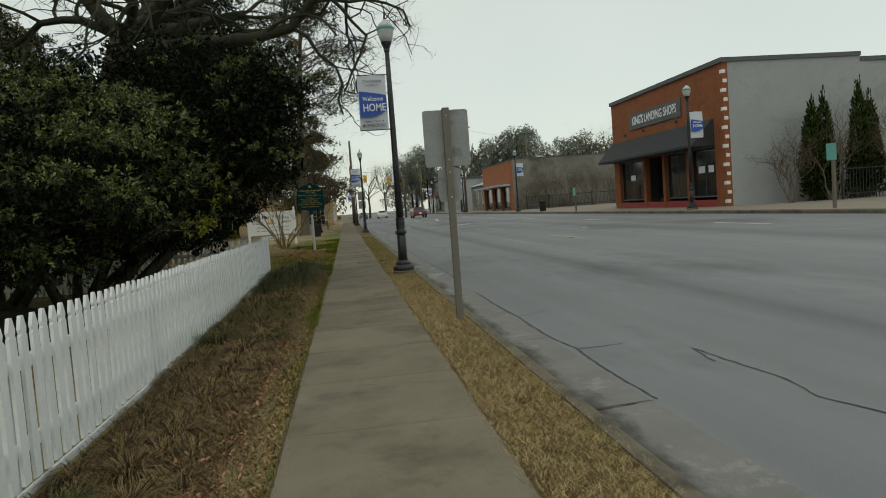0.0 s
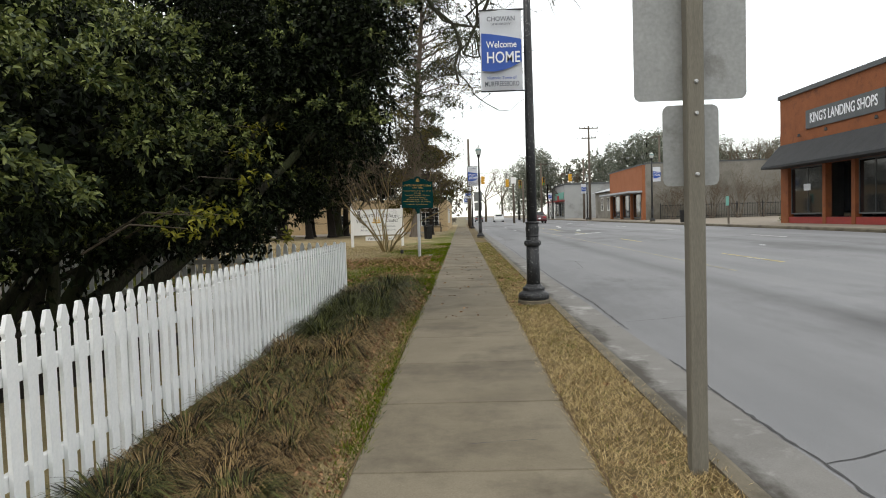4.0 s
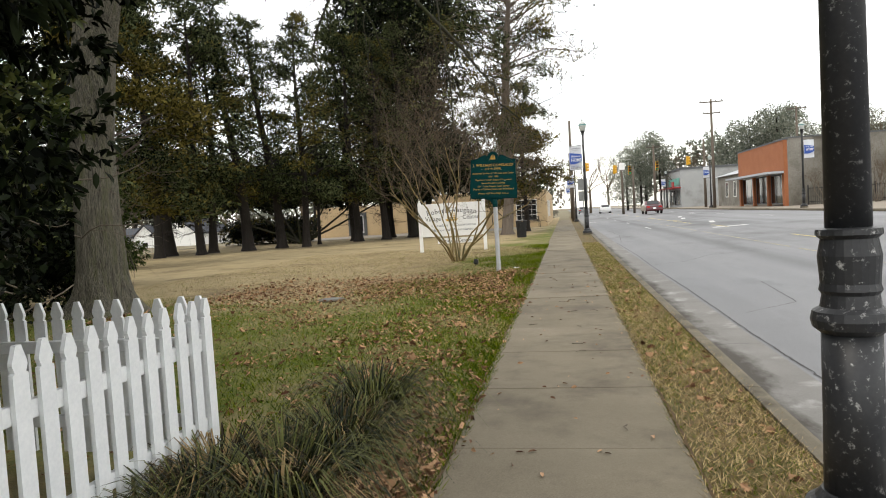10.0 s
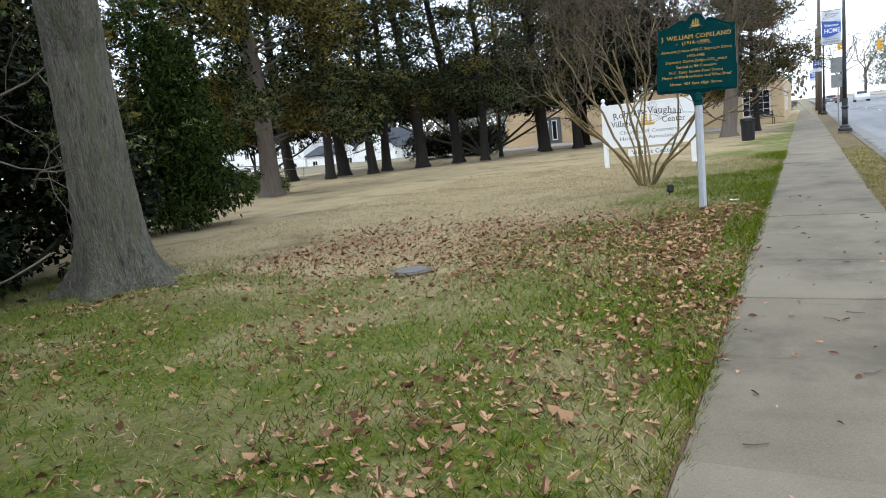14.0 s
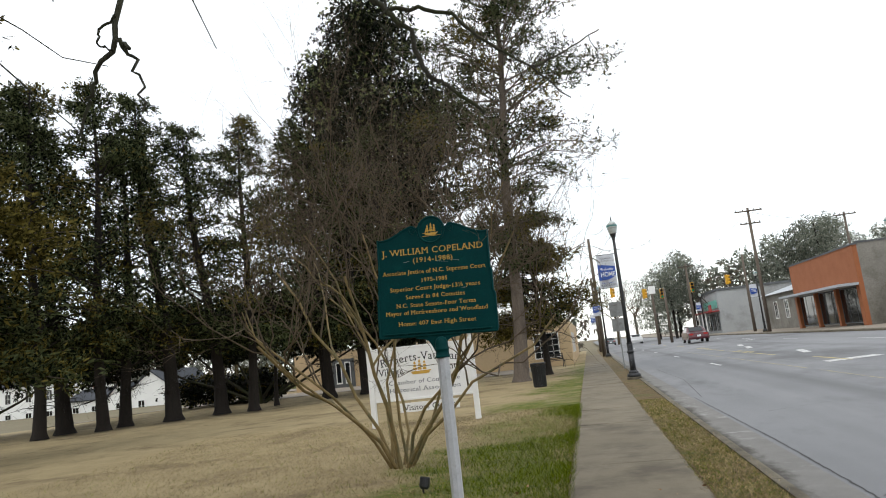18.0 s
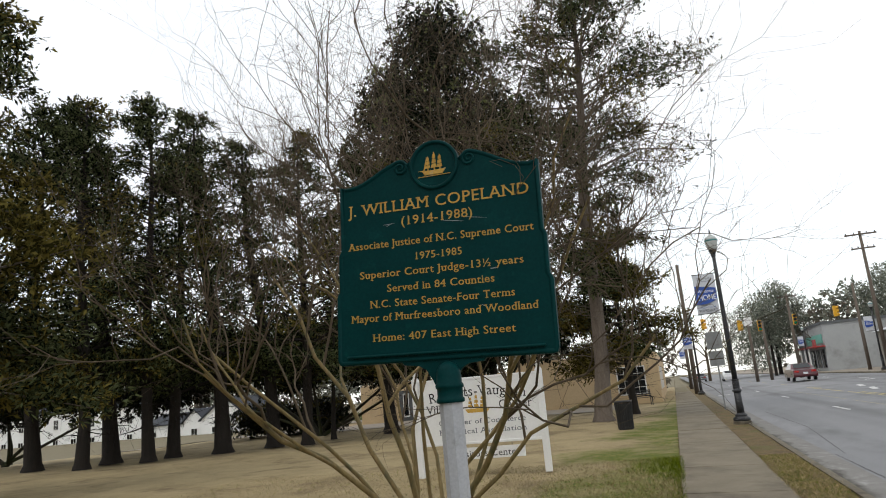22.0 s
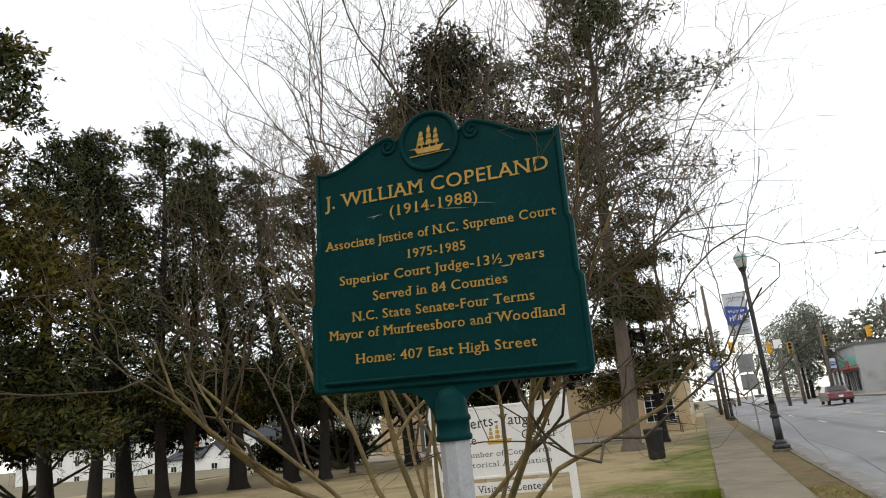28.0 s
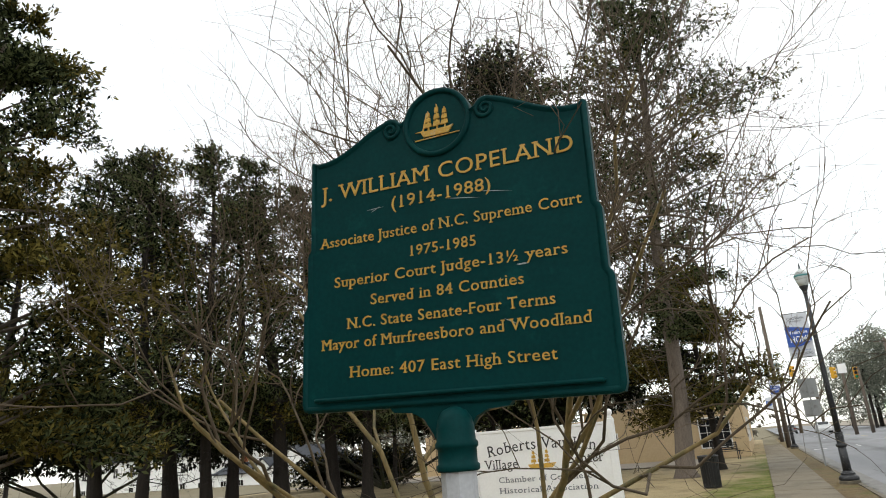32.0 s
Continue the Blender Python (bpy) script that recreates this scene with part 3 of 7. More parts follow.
def leaf_mesh(name, pos, dirs, rng, length, width, mat, fold=0.25, droop=0.15, jitter=0.3, simple=False):
    """Pointed oval leaves, folded along the midrib: one island each."""
    n = len(pos)
    d = np.asarray(dirs, float)
    d = d / (np.linalg.norm(d, axis=1)[:, None] + 1e-9)
    up = rng.normal(0, 0.6, (n, 3)) + np.array([0, 0, 1.0])
    s = np.cross(d, up)
    s /= np.linalg.norm(s, axis=1)[:, None] + 1e-9
    nrm = np.cross(s, d)
    ln = (length * (1 - jitter + 2 * jitter * rng.random(n)))[:, None]
    wd = ln * (width / length)
    p = np.asarray(pos, float)
    dz = np.array([0, 0, -1.0])
    b = p
    if simple:
        v = np.stack([b, p + d * ln * 0.5 - s * wd * 0.5 + nrm * wd * fold, p + d * ln + dz * ln * droop, p + d * ln * 0.5 + s * wd * 0.5 - nrm * wd * fold], 1).reshape(-1, 3)
        return big_mesh(name, v, np.arange(4 * n).reshape(n, 4), mat)
    l1 = p + d * ln * 0.32 - s * wd * 0.48 + nrm * wd * fold + dz * ln * droop * 0.15
    l2 = p + d * ln * 0.7 - s * wd * 0.4 + nrm * wd * fold + dz * ln * droop * 0.5
    t = p + d * ln + dz * ln * droop
    r2 = p + d * ln * 0.7 + s * wd * 0.4 + nrm * wd * fold + dz * ln * droop * 0.5
    r1 = p + d * ln * 0.32 + s * wd * 0.48 + nrm * wd * fold + dz * ln * droop * 0.15
    v = np.stack([b, l1, l2, t, r2, r1], 1).reshape(-1, 3)
    k = np.arange(n)[:, None] * 6
    q = np.concatenate([k + np.array([[0, 3, 2, 1]]), k + np.array([[0, 5, 4, 3]])], 0)
    return big_mesh(name, v, q, mat)


def oak_leaf_mesh(name, pos, rng, length, mat):
    """Lobed dry leaves lying about, each curled its own way: two half blades along a bent midrib."""
    n = len(pos)
    a = rng.random(n) * 2 * np.pi
    d = np.stack([np.cos(a), np.sin(a), rng.normal(0, 0.25, n)], 1)
    s = np.stack([-np.sin(a), np.cos(a), rng.normal(0, 0.35, n)], 1)
    ln = (length * (0.55 + 0.9 * rng.random(n)))[:, None]
    curl, cup = rng.normal(0.10, 0.40, n)[:, None], rng.normal(0.2, 0.6, n)[:, None]
    up = np.array([[0, 0, 1.0]])
    side = [(0.0, 0.0), (0.20, 0.20), (0.34, 0.13), (0.50, 0.34), (0.64, 0.17), (0.82, 0.24), (1.0, 0.0)]
    halves = []
    for sg in (-1, 1):
        pts = []
        for u, w in side:
            w = w * (0.75 + 0.5 * rng.random(n))[:, None] if w else 0.0
            pts.append(pos + d * ln * u + s * (sg * w) * ln + up * ln * (curl * (u - 0.5) ** 2 * 2 + cup * np.abs(w)))
        halves.append(np.stack(pts if sg < 0 else pts[::-1], 1))
    v = np.concatenate(halves, 1)
    k = np.arange(n)[:, None] * 14
    q = np.concatenate([k + np.arange(7)[None, :], k + 7 + np.arange(7)[None, :]], 0)
    return big_mesh(name, v.reshape(-1, 3), q, mat)


def blade_mesh(name, pos, rng, height, width, mat, lean=0.5):
    """Grass blades: bent narrow quads rising from the ground."""
    n = len(pos)
    a = rng.random(n) * 2 * np.pi
    h = (height * (0.5 + rng.random(n)))[:, None]
    side = np.stack([np.cos(a), np.sin(a), np.zeros(n)], 1) * width
    b = rng.random(n) * 2 * np.pi
    fall = np.stack([np.cos(b), np.sin(b), np.zeros(n)], 1) * h * lean * (0.4 + rng.random(n))[:, None]
    up = np.array([0, 0, 1.0]) * h
    p = np.asarray(pos, float)
    v = np.stack([p - side, p + side, p + fall + up + side * 0.15, p + fall + up - side * 0.15], 1).reshape(-1, 3)
    q = np.arange(n * 4).reshape(n, 4)
    return big_mesh(name, v, q, mat)


def lettering(name, body, width, height, mat, parent, m, depth=0.002, label=""):
    """Words in the built-in font, made into a mesh and stretched to their width; the origin is the middle of the line."""
    cu = bpy.data.curves.new(name, "FONT")
    cu.body = body
    cu.size = 1.0
    cu.extrude = 0.02
    cu.offset = 0.012
    cu.resolution_u = 3
    tmp = bpy.data.objects.new(name, cu)
    scene.collection.objects.link(tmp)
    bpy.context.view_layer.update()
    me = bpy.data.meshes.new_from_object(tmp)
    bpy.data.objects.remove(tmp)
    co = np.zeros(len(me.vertices) * 3, np.float32)
    me.vertices.foreach_get("co", co)
    co = co.reshape(-1, 3)
    lo, hi = co.min(0), co.max(0)
    caps = 0.72
    co[:, 0] = (co[:, 0] - (lo[0] + hi[0]) / 2) * width / (hi[0] - lo[0])
    co[:, 1] = (co[:, 1] - caps / 2) * height / caps
    co[:, 2] = (co[:, 2] - lo[2]) * depth / (hi[2] - lo[2])
    me.vertices.foreach_set("co", co.ravel())
    me.update()
    me.materials.clear()
    me.materials.append(M[mat])
    me.name = name
    return place(name, me, parent, m, label)


GLYPHS = {}
FOOTED, HEADED = "ABDEFHIKLMNPRTVWXYfhiklmnrpxvw147", "ABDEFHIJKLMNPRTUVWXYbdhiklvwxuy"


def glyph(ch, mat):
    """One raised letter of the built-in font with slab serifs on its stems, in em units, and its advance."""
    if (ch, mat) in GLYPHS:
        return GLYPHS[(ch, mat)]

    def outline(body):
        cu = bpy.data.curves.new("letter", "FONT")
        cu.body, cu.size, cu.extrude, cu.resolution_u = body, 1.0, 0.02, 3
        tmp = bpy.data.objects.new("letter", cu)
        scene.collection.objects.link(tmp)
        bpy.context.view_layer.update()
        made = bpy.data.meshes.new_from_object(tmp)
        bpy.data.objects.remove(tmp)
        return made
    def reach(made):
        xs = [v.co.x for v in made.vertices]
        return max(xs) - min(xs), min(xs)
    advance = reach(outline("x" + ch + "x"))[0] - reach(outline("xx"))[0]
    if ch == " ":
        GLYPHS[(ch, mat)] = (None, advance, 0.0)
        return GLYPHS[(ch, mat)]
    me = outline(ch)
    ys = [v.co.y for v in me.vertices]
    lo, hi = min(ys), max(ys)
    bm = bmesh.new()
    bm.from_mesh(me)
    spots = []
    bm.normal_update()
    for f in bm.faces:
        if abs(f.normal.y) > 0.985:
            xs = [v.co.x for v in f.verts]
            w, y = max(xs) - min(xs), f.verts[0].co.y
            if 0.045 < w < 0.17 and ((abs(y - lo) < 0.012 and ch in FOOTED) or (abs(y - hi) < 0.012 and ch in HEADED)):
                spots.append(((max(xs) + min(xs)) / 2, y, w, -1 if abs(y - lo) < 0.012 else 1))
    for x, y, w, side in spots:
        box(w + 0.14, 0.058, 0.041, x, y - side * 0.028, 0.0, bm=bm)
    me.materials.clear()
    bm.to_mesh(me)
    bm.free()
    me.materials.append(M[mat])
    me.name = "letter"
    GLYPHS[(ch, mat)] = (me, advance, 0.0)
    return GLYPHS[(ch, mat)]


def raised_words(words, width, height, mat, parent, m, depth=0.004, label=""):
    """A centred line of single letters; m carries the middle of the line, facing +z."""
    line_ = [glyph(ch, mat) for ch in words]
    gap = 0.035
    total = sum(a + gap for _, a, _ in line_)
    sx, sy = width / total, height / 0.72
    x = -total / 2
    for me, a, _ in line_:
        if me is not None:
            place("letter", me, parent, m @ Matrix.Translation(((x + gap / 2) * sx, -height / 2, depth / 2)) @ Matrix.Diagonal((sx, sy, depth / 0.04, 1)), label)
        x += a + gap


FACE_SOUTH = Euler((radians(90), 0, 0)).to_matrix().to_4x4()


# ---- ground, pavement, road ----
WALK_L, WALK_R = -0.35, 0.985
KERB_L, KERB_R, GUTTER = 1.60, 1.735, 2.30
FAR_KERB = 15.5
ROAD_Z, FAR_Z = -0.115, 0.30
rng = np.random.default_rng(11)


def sheet(name, x0, x1, y0, y1, nx, ny, zf, mat, label, category, kind="structure"):
    xs, ys = np.linspace(x0, x1, nx), np.linspace(y0, y1, ny)
    X, Y = np.meshgrid(xs, ys, indexing="ij")
    Z = zf(X, Y)
    v = np.stack([X, Y, Z], -1).reshape(-1, 3)
    i = np.arange(nx * ny).reshape(nx, ny)
    q = np.stack([i[:-1, :-1], i[1:, :-1], i[1:, 1:], i[:-1, 1:]], -1).reshape(-1, 4)
    return tagged(new(name, big_mesh(name, v, q, mat, True)), label, category, kind=kind)


sheet("ground", -900, 900, -300, 1500, 20, 20, lambda x, y: 0 * x - 0.6, "far_ground", "flat ground running to the horizon", "ground")


def lawn_z(x, y):
    """Height of the lawn: level at the walk, gently uneven away from it."""
    d = np.clip((-0.35 - x) / 2.0, 0, 1)
    drop = -2.1 * np.clip((-27 - x) / 26, 0, 1) * np.clip((y - 42) / 45, 0, 1)
    return drop - 0.025 + d * 0.02 * (np.sin(x * 0.9 + y * 0.35) + np.sin(y * 0.6 - x * 0.3))


sheet("lawn", -120, WALK_L, -20, 120, 241, 281, lawn_z, "lawn", "patchy winter lawn, green and straw coloured, under trees", "lawn")
sheet("verge", WALK_R, KERB_L, -20, 120, 5, 281, lambda x, y: -0.012 + 0.008 * np.sin(y * 2.1) * np.sin(x * 5), "verge", "narrow strip of dry grass between walk and kerb", "grass verge")

# asphalt, rising to the far side
def road_z(x, y):
    k = (x - GUTTER) / (FAR_KERB - GUTTER)
    return ROAD_Z + k * (FAR_Z - ROAD_Z) + 0.05 * np.sin(np.clip(k, 0, 1) * np.pi)


sheet("road", GUTTER, FAR_KERB, -60, 420, 13, 97, road_z, "asphalt", "wide worn grey asphalt road with tar cracks", "road")
sheet("gutter", KERB_R, GUTTER, -20, 120, 3, 60, lambda x, y: ROAD_Z - 0.012 + 0.012 * (x - KERB_R) / 0.565, "gutter_pale", "pale concrete gutter pan along the kerb", "gutter")
sheet("far_pavement", FAR_KERB + 0.14, 60, -60, 420, 8, 60, lambda x, y: FAR_Z + 0.14 + 0 * x, "pave_far", "pale far pavement in front of the shops", "pavement")

# kerbs: rounded stones in a row
def kerb_mesh(length, h=0.125, w=0.135):
    bm = extrude_outline([(0, -0.15), (w, -0.15), (w + 0.01, h - 0.045), (w - 0.02, h - 0.008), (w - 0.05, h), (0, h)], length, axis="y")
    me = bpy.data.meshes.new("kerbstone")
    bm.to_mesh(me)
    bm.free()
    me.materials.append(M["kerb"])
    return me


kerb = thing("kerb", pose(KERB_L, 0, ROAD_Z), "pale worn concrete kerb along the road", "kerb", kind="structure")
stone = kerb_mesh(2.99)
for k in range(-4, 38):
    place("kerbstone", stone, kerb, pose(0, 3.0 * k + 1.5, 0))
far_kerb = thing("far_kerb", pose(FAR_KERB + 0.14, 0, FAR_Z - 0.001, rz=180), "concrete kerb on the far side of the road", "kerb", kind="structure")
stone = kerb_mesh(19.98, 0.14)
for k in range(-2, 14):
    place("kerbstone", stone, far_kerb, pose(0, -20.0 * k - 10, 0))

# pavement slabs
walkway = thing("pavement", pose(0, 0, 0), "old grey-brown concrete pavement in square slabs", "pavement", kind="structure")
slab_w, pitch = WALK_R - WALK_L, 1.342
bm = box(slab_w, pitch - 0.005, 0.14, 0, 0, -0.07, bevel=0.005)
me = bpy.data.meshes.new("slab")
bm.to_mesh(me)
bm.free()
me.materials.append(M["concrete"])
for k in range(-8, 62):
    y = 7.35 + pitch * k
    tilt = rng.normal(0, 0.12)
    place("slab", me, walkway, pose((WALK_L + WALK_R) / 2, y + pitch / 2, rng.normal(0, 0.0025), tilt, rng.normal(0, 0.1), 0))

# tar cracks in the asphalt and hairline cracks in the walk: thin raised strips
def crack(name, pts, width, zf, mat="crack", parent=None):
    r = np.random.default_rng(int(abs(pts[0][0] * 100 + pts[0][1] * 7)))
    fine = []
    for (x0, y0), (x1, y1) in zip(pts, pts[1:]):
        n = max(3, int(math.hypot(x1 - x0, y1 - y0) / 0.08))
        for i in range(n):
            f = i / n
            fine.append((x0 + (x1 - x0) * f + r.normal(0, 0.006), y0 + (y1 - y0) * f + r.normal(0, 0.006)))
    fine.append(pts[-1])
    a = np.array(fine)
    t = np.gradient(a, axis=0)
    t /= np.linalg.norm(t, axis=1)[:, None]
    nrm = np.stack([-t[:, 1], t[:, 0]], 1)
    w = 0.62 * width * (0.4 + r.random(len(a)))[:, None] / 2
    L, R = a + nrm * w, a - nrm * w
    v = []
    for p in (L, R):
        v.append(np.stack([p[:, 0], p[:, 1], zf(p[:, 0], p[:, 1]) + 0.004], 1))
    n = len(a)
    i = np.arange(n - 1)[:, None]
    q = np.concatenate([i, i + 1, i + 1 + n, i + n], 1)
    return place(name, big_mesh(name, np.concatenate(v), q, mat), parent)


cracks = thing("road_crack", pose(0, 0, 0), "dark tar-filled cracks in the asphalt", "crack", kind="structure")
for pts, w in [
    ([(2.34, 4.9), (2.33, 5.9), (2.38, 6.75), (2.32, 7.35), (2.31, 7.7), (2.33, 9.0), (2.30, 10.4), (2.31, 11.8)], 0.034),
    ([(2.38, 6.75), (2.65, 6.7), (2.86, 6.71)], 0.026), ([(2.32, 8.97), (2.6, 9.05), (2.97, 9.21)], 0.022),
    ([(3.22, 5.6), (3.29, 6.16), (3.31, 5.9), (3.38, 4.87), (3.30, 4.41), (3.42, 4.0), (3.5, 3.0)], 0.03),
    ([(2.34, 13.6), (2.36, 14.8), (2.40, 16.0), (2.36, 18.0), (2.33, 20.5), (2.36, 24.8), (2.34, 28.6), (2.38, 33.0), (2.34, 40.0)], 0.032),
    ([(2.34, 14.1), (2.9, 14.15), (3.6, 14.3)], 0.018), ([(3.3, 18.9), (3.8, 19.1)], 0.025), ([(4.3, 19.6), (4.9, 19.8)], 0.022), ([(2.6, 22.0), (3.4, 22.6), (3.6, 25.0)], 0.022),
    ([(2.4, 29.6), (3.2, 29.9), (4.0, 31.1), (5.5, 31.4)], 0.03), ([(3.0, 36.0), (4.2, 36.3)], 0.028), ([(2.5, 40.0), (2.9, 46.0), (2.8, 54.0)], 0.03),
    ([(7.0, 21.0), (9.0, 21.3)], 0.025),
]:
    crack("crack", pts, w, road_z, parent=cracks)
for y in (1.7, 4.85, 7.43, 10.6, 13.73, 16.9, 20.1, 23.2, 26.4):
    crack("gutter_joint", [(1.76, y), (2.02, y + 0.02), (2.31, y + 0.03)], 0.016 if y != 4.85 else 0.035, lambda x, y: ROAD_Z + 0.001 + 0 * x, parent=cracks)
walk_cracks = thing("pavement_crack", pose(0, 0, 0), "fine dark cracks and stains across the slabs", "crack", kind="structure")
for pts, w in [([(-0.3, 5.7), (0.2, 5.78), (0.95, 5.62)], 0.008), ([(0.3, 9.1), (0.7, 9.15)], 0.006), ([(0.25, 12.9), (0.8, 12.95)], 0.007),
               ([(-0.1, 14.1), (0.4, 14.05)], 0.006), ([(0.5, 21.7), (0.9, 21.95)], 0.006), ([(0.1, 23.3), (0.35, 23.25)], 0.006)]:
    crack("crack", pts, w, lambda x, y: 0 * x + 0.004, parent=walk_cracks)

for x0, tag in ((WALK_R + 0.006, 1.0), (WALK_L - 0.006, 2.0)):
    ys = np.arange(-4, 46, 0.35)
    crack("edge_gap", [(x0 + 0.008 * math.sin(y * 2.3 * tag) + 0.006 * math.sin(y * 5.1), float(y)) for y in ys], 0.022, lambda x, y: 0 * x + 0.001, "soil", parent=walk_cracks)
# painted lines
lines = thing("road_marking", pose(0, 0, 0), "worn yellow and white painted lane lines", "road marking", kind="structure")


def stripe(x, y0, y1, w, mat, skew=0.0):
    r = np.array([[x - w / 2, y0], [x + w / 2, y0], [x + w / 2 + skew, y1], [x - w / 2 + skew, y1]])
    v = np.column_stack([r, road_z(r[:, 0], r[:, 1]) + 0.006])
    place("stripe", big_mesh("stripe", v, np.array([[0, 1, 2, 3]]), mat), lines)


for k in range(0, 13):
    y = 20.6 + 12.2 * k
    stripe(7.6, y, y + 3.6, 0.1, "yellow")
    stripe(4.9, y + 30, y + 32.4, 0.1, "white_line")
    stripe(12.3, y - 2.5, y + 0.5, 0.1, "white_line")
for y in (19.4, 31.5, 44.0, 56.5):
    stripe(6.05, y, y + 11.4, 0.07, "yellow_faint")
stripe(7.8, 45.2, 45.9, 1.5, "white_line")
for y in (52.5, 57.5, 63.0, 68.0):
    stripe(7.35, y, y + 4.6, 0.1, "yellow")
for x, y in ((8.3, 51.5), (8.5, 62.0), (9.0, 66.5)):
    stripe(x, y, y + 2.6, 0.28, "white_line", 0.4)
stripe(7.2, 76.0, 76.6, 9.5, "white_line")

# ---- picket fence ----
FENCE_X, FENCE_END = -1.70, 16.47
fence = thing("picket_fence", pose(FENCE_X, 0, 0), "white painted wooden picket fence with pointed pickets", "fence")
PW, PH = 0.077, 0.93
out = [(-PW / 2, 0), (PW / 2, 0), (PW / 2, PH - 0.112), (PW / 2 - 0.011, PH - 0.106), (PW / 2 - 0.009, PH - 0.098), (PW / 2 - 0.001, PH - 0.078), (PW / 2 - 0.002, PH - 0.066), (0.013, PH),
       (-0.013, PH), (-PW / 2 + 0.002, PH - 0.066), (-PW / 2 + 0.001, PH - 0.078), (-PW / 2 + 0.009, PH - 0.098), (-PW / 2 + 0.011, PH - 0.106), (-PW / 2, PH - 0.112)]
bm = extrude_outline(out, 0.021, axis="x")
picket = bpy.data.meshes.new("picket")
bm.to_mesh(picket)
bm.free()
picket.materials.append(M["white_paint"])
FZ = 0.07
for k in range(150):
    y = FENCE_END - 0.06 - 0.136 * k
    place("picket", picket, fence, pose(rng.normal(0, 0.002), y, FZ + rng.normal(0, 0.004), rng.normal(0, 0.16), 0, 0))
for k in range(8):
    y1 = FENCE_END - 2.45 * k
    for z in (0.2, 0.66):
        part("rail", box(0.035, 2.44, 0.075, -0.03, y1 - 1.22, FZ + z, 0.004), "white_paint", fence)
    part("post", box(0.085, 0.085, 0.92, -0.09, y1 - 0.05, 0.4, 0.006), "white_paint", fence)
part("kickboard", box(0.02, 8.6, 0.055, 0.004, 4.2, 0.032, 0.004), "white_paint", fence, "white board along the foot of the pickets")

side_fence = thing("side_picket_fence", pose(FENCE_X - 0.03, FENCE_END, 0), "white picket fence returning from the corner, seen from behind", "fence")
bm = extrude_outline(out, 0.02, axis="y")
picket2 = bpy.data.meshes.new("picket")
bm.to_mesh(picket2)
bm.free()
picket2.materials.append(M["white_paint"])
for k in range(48):
    place("picket", picket2, side_fence, pose(-0.03 - 0.136 * k, 0.0, FZ + rng.normal(0, 0.004), 0, rng.normal(0, 0.5), 0))
for z in (0.2, 0.66):
    part("rail", box(6.3, 0.035, 0.075, -3.15, -0.03, FZ + z, 0.004), "white_paint", side_fence)
part("gate_post", box(0.085, 0.085, 0.80, -0.02, -0.05, 0.38, 0.008), "white_paint", side_fence, "square corner post")
rear_fence = thing("rear_picket_fence", pose(-13.5, -4.0, 0), "white picket fence far back under the trees", "fence")
for k in range(120):
    place("picket", picket, rear_fence, pose(0, 0.19 * k, FZ))
for z in (0.2, 0.66):
    part("rail", box(0.035, 22.8, 0.075, -0.03, 11.4, FZ + z), "white_paint", rear_fence)


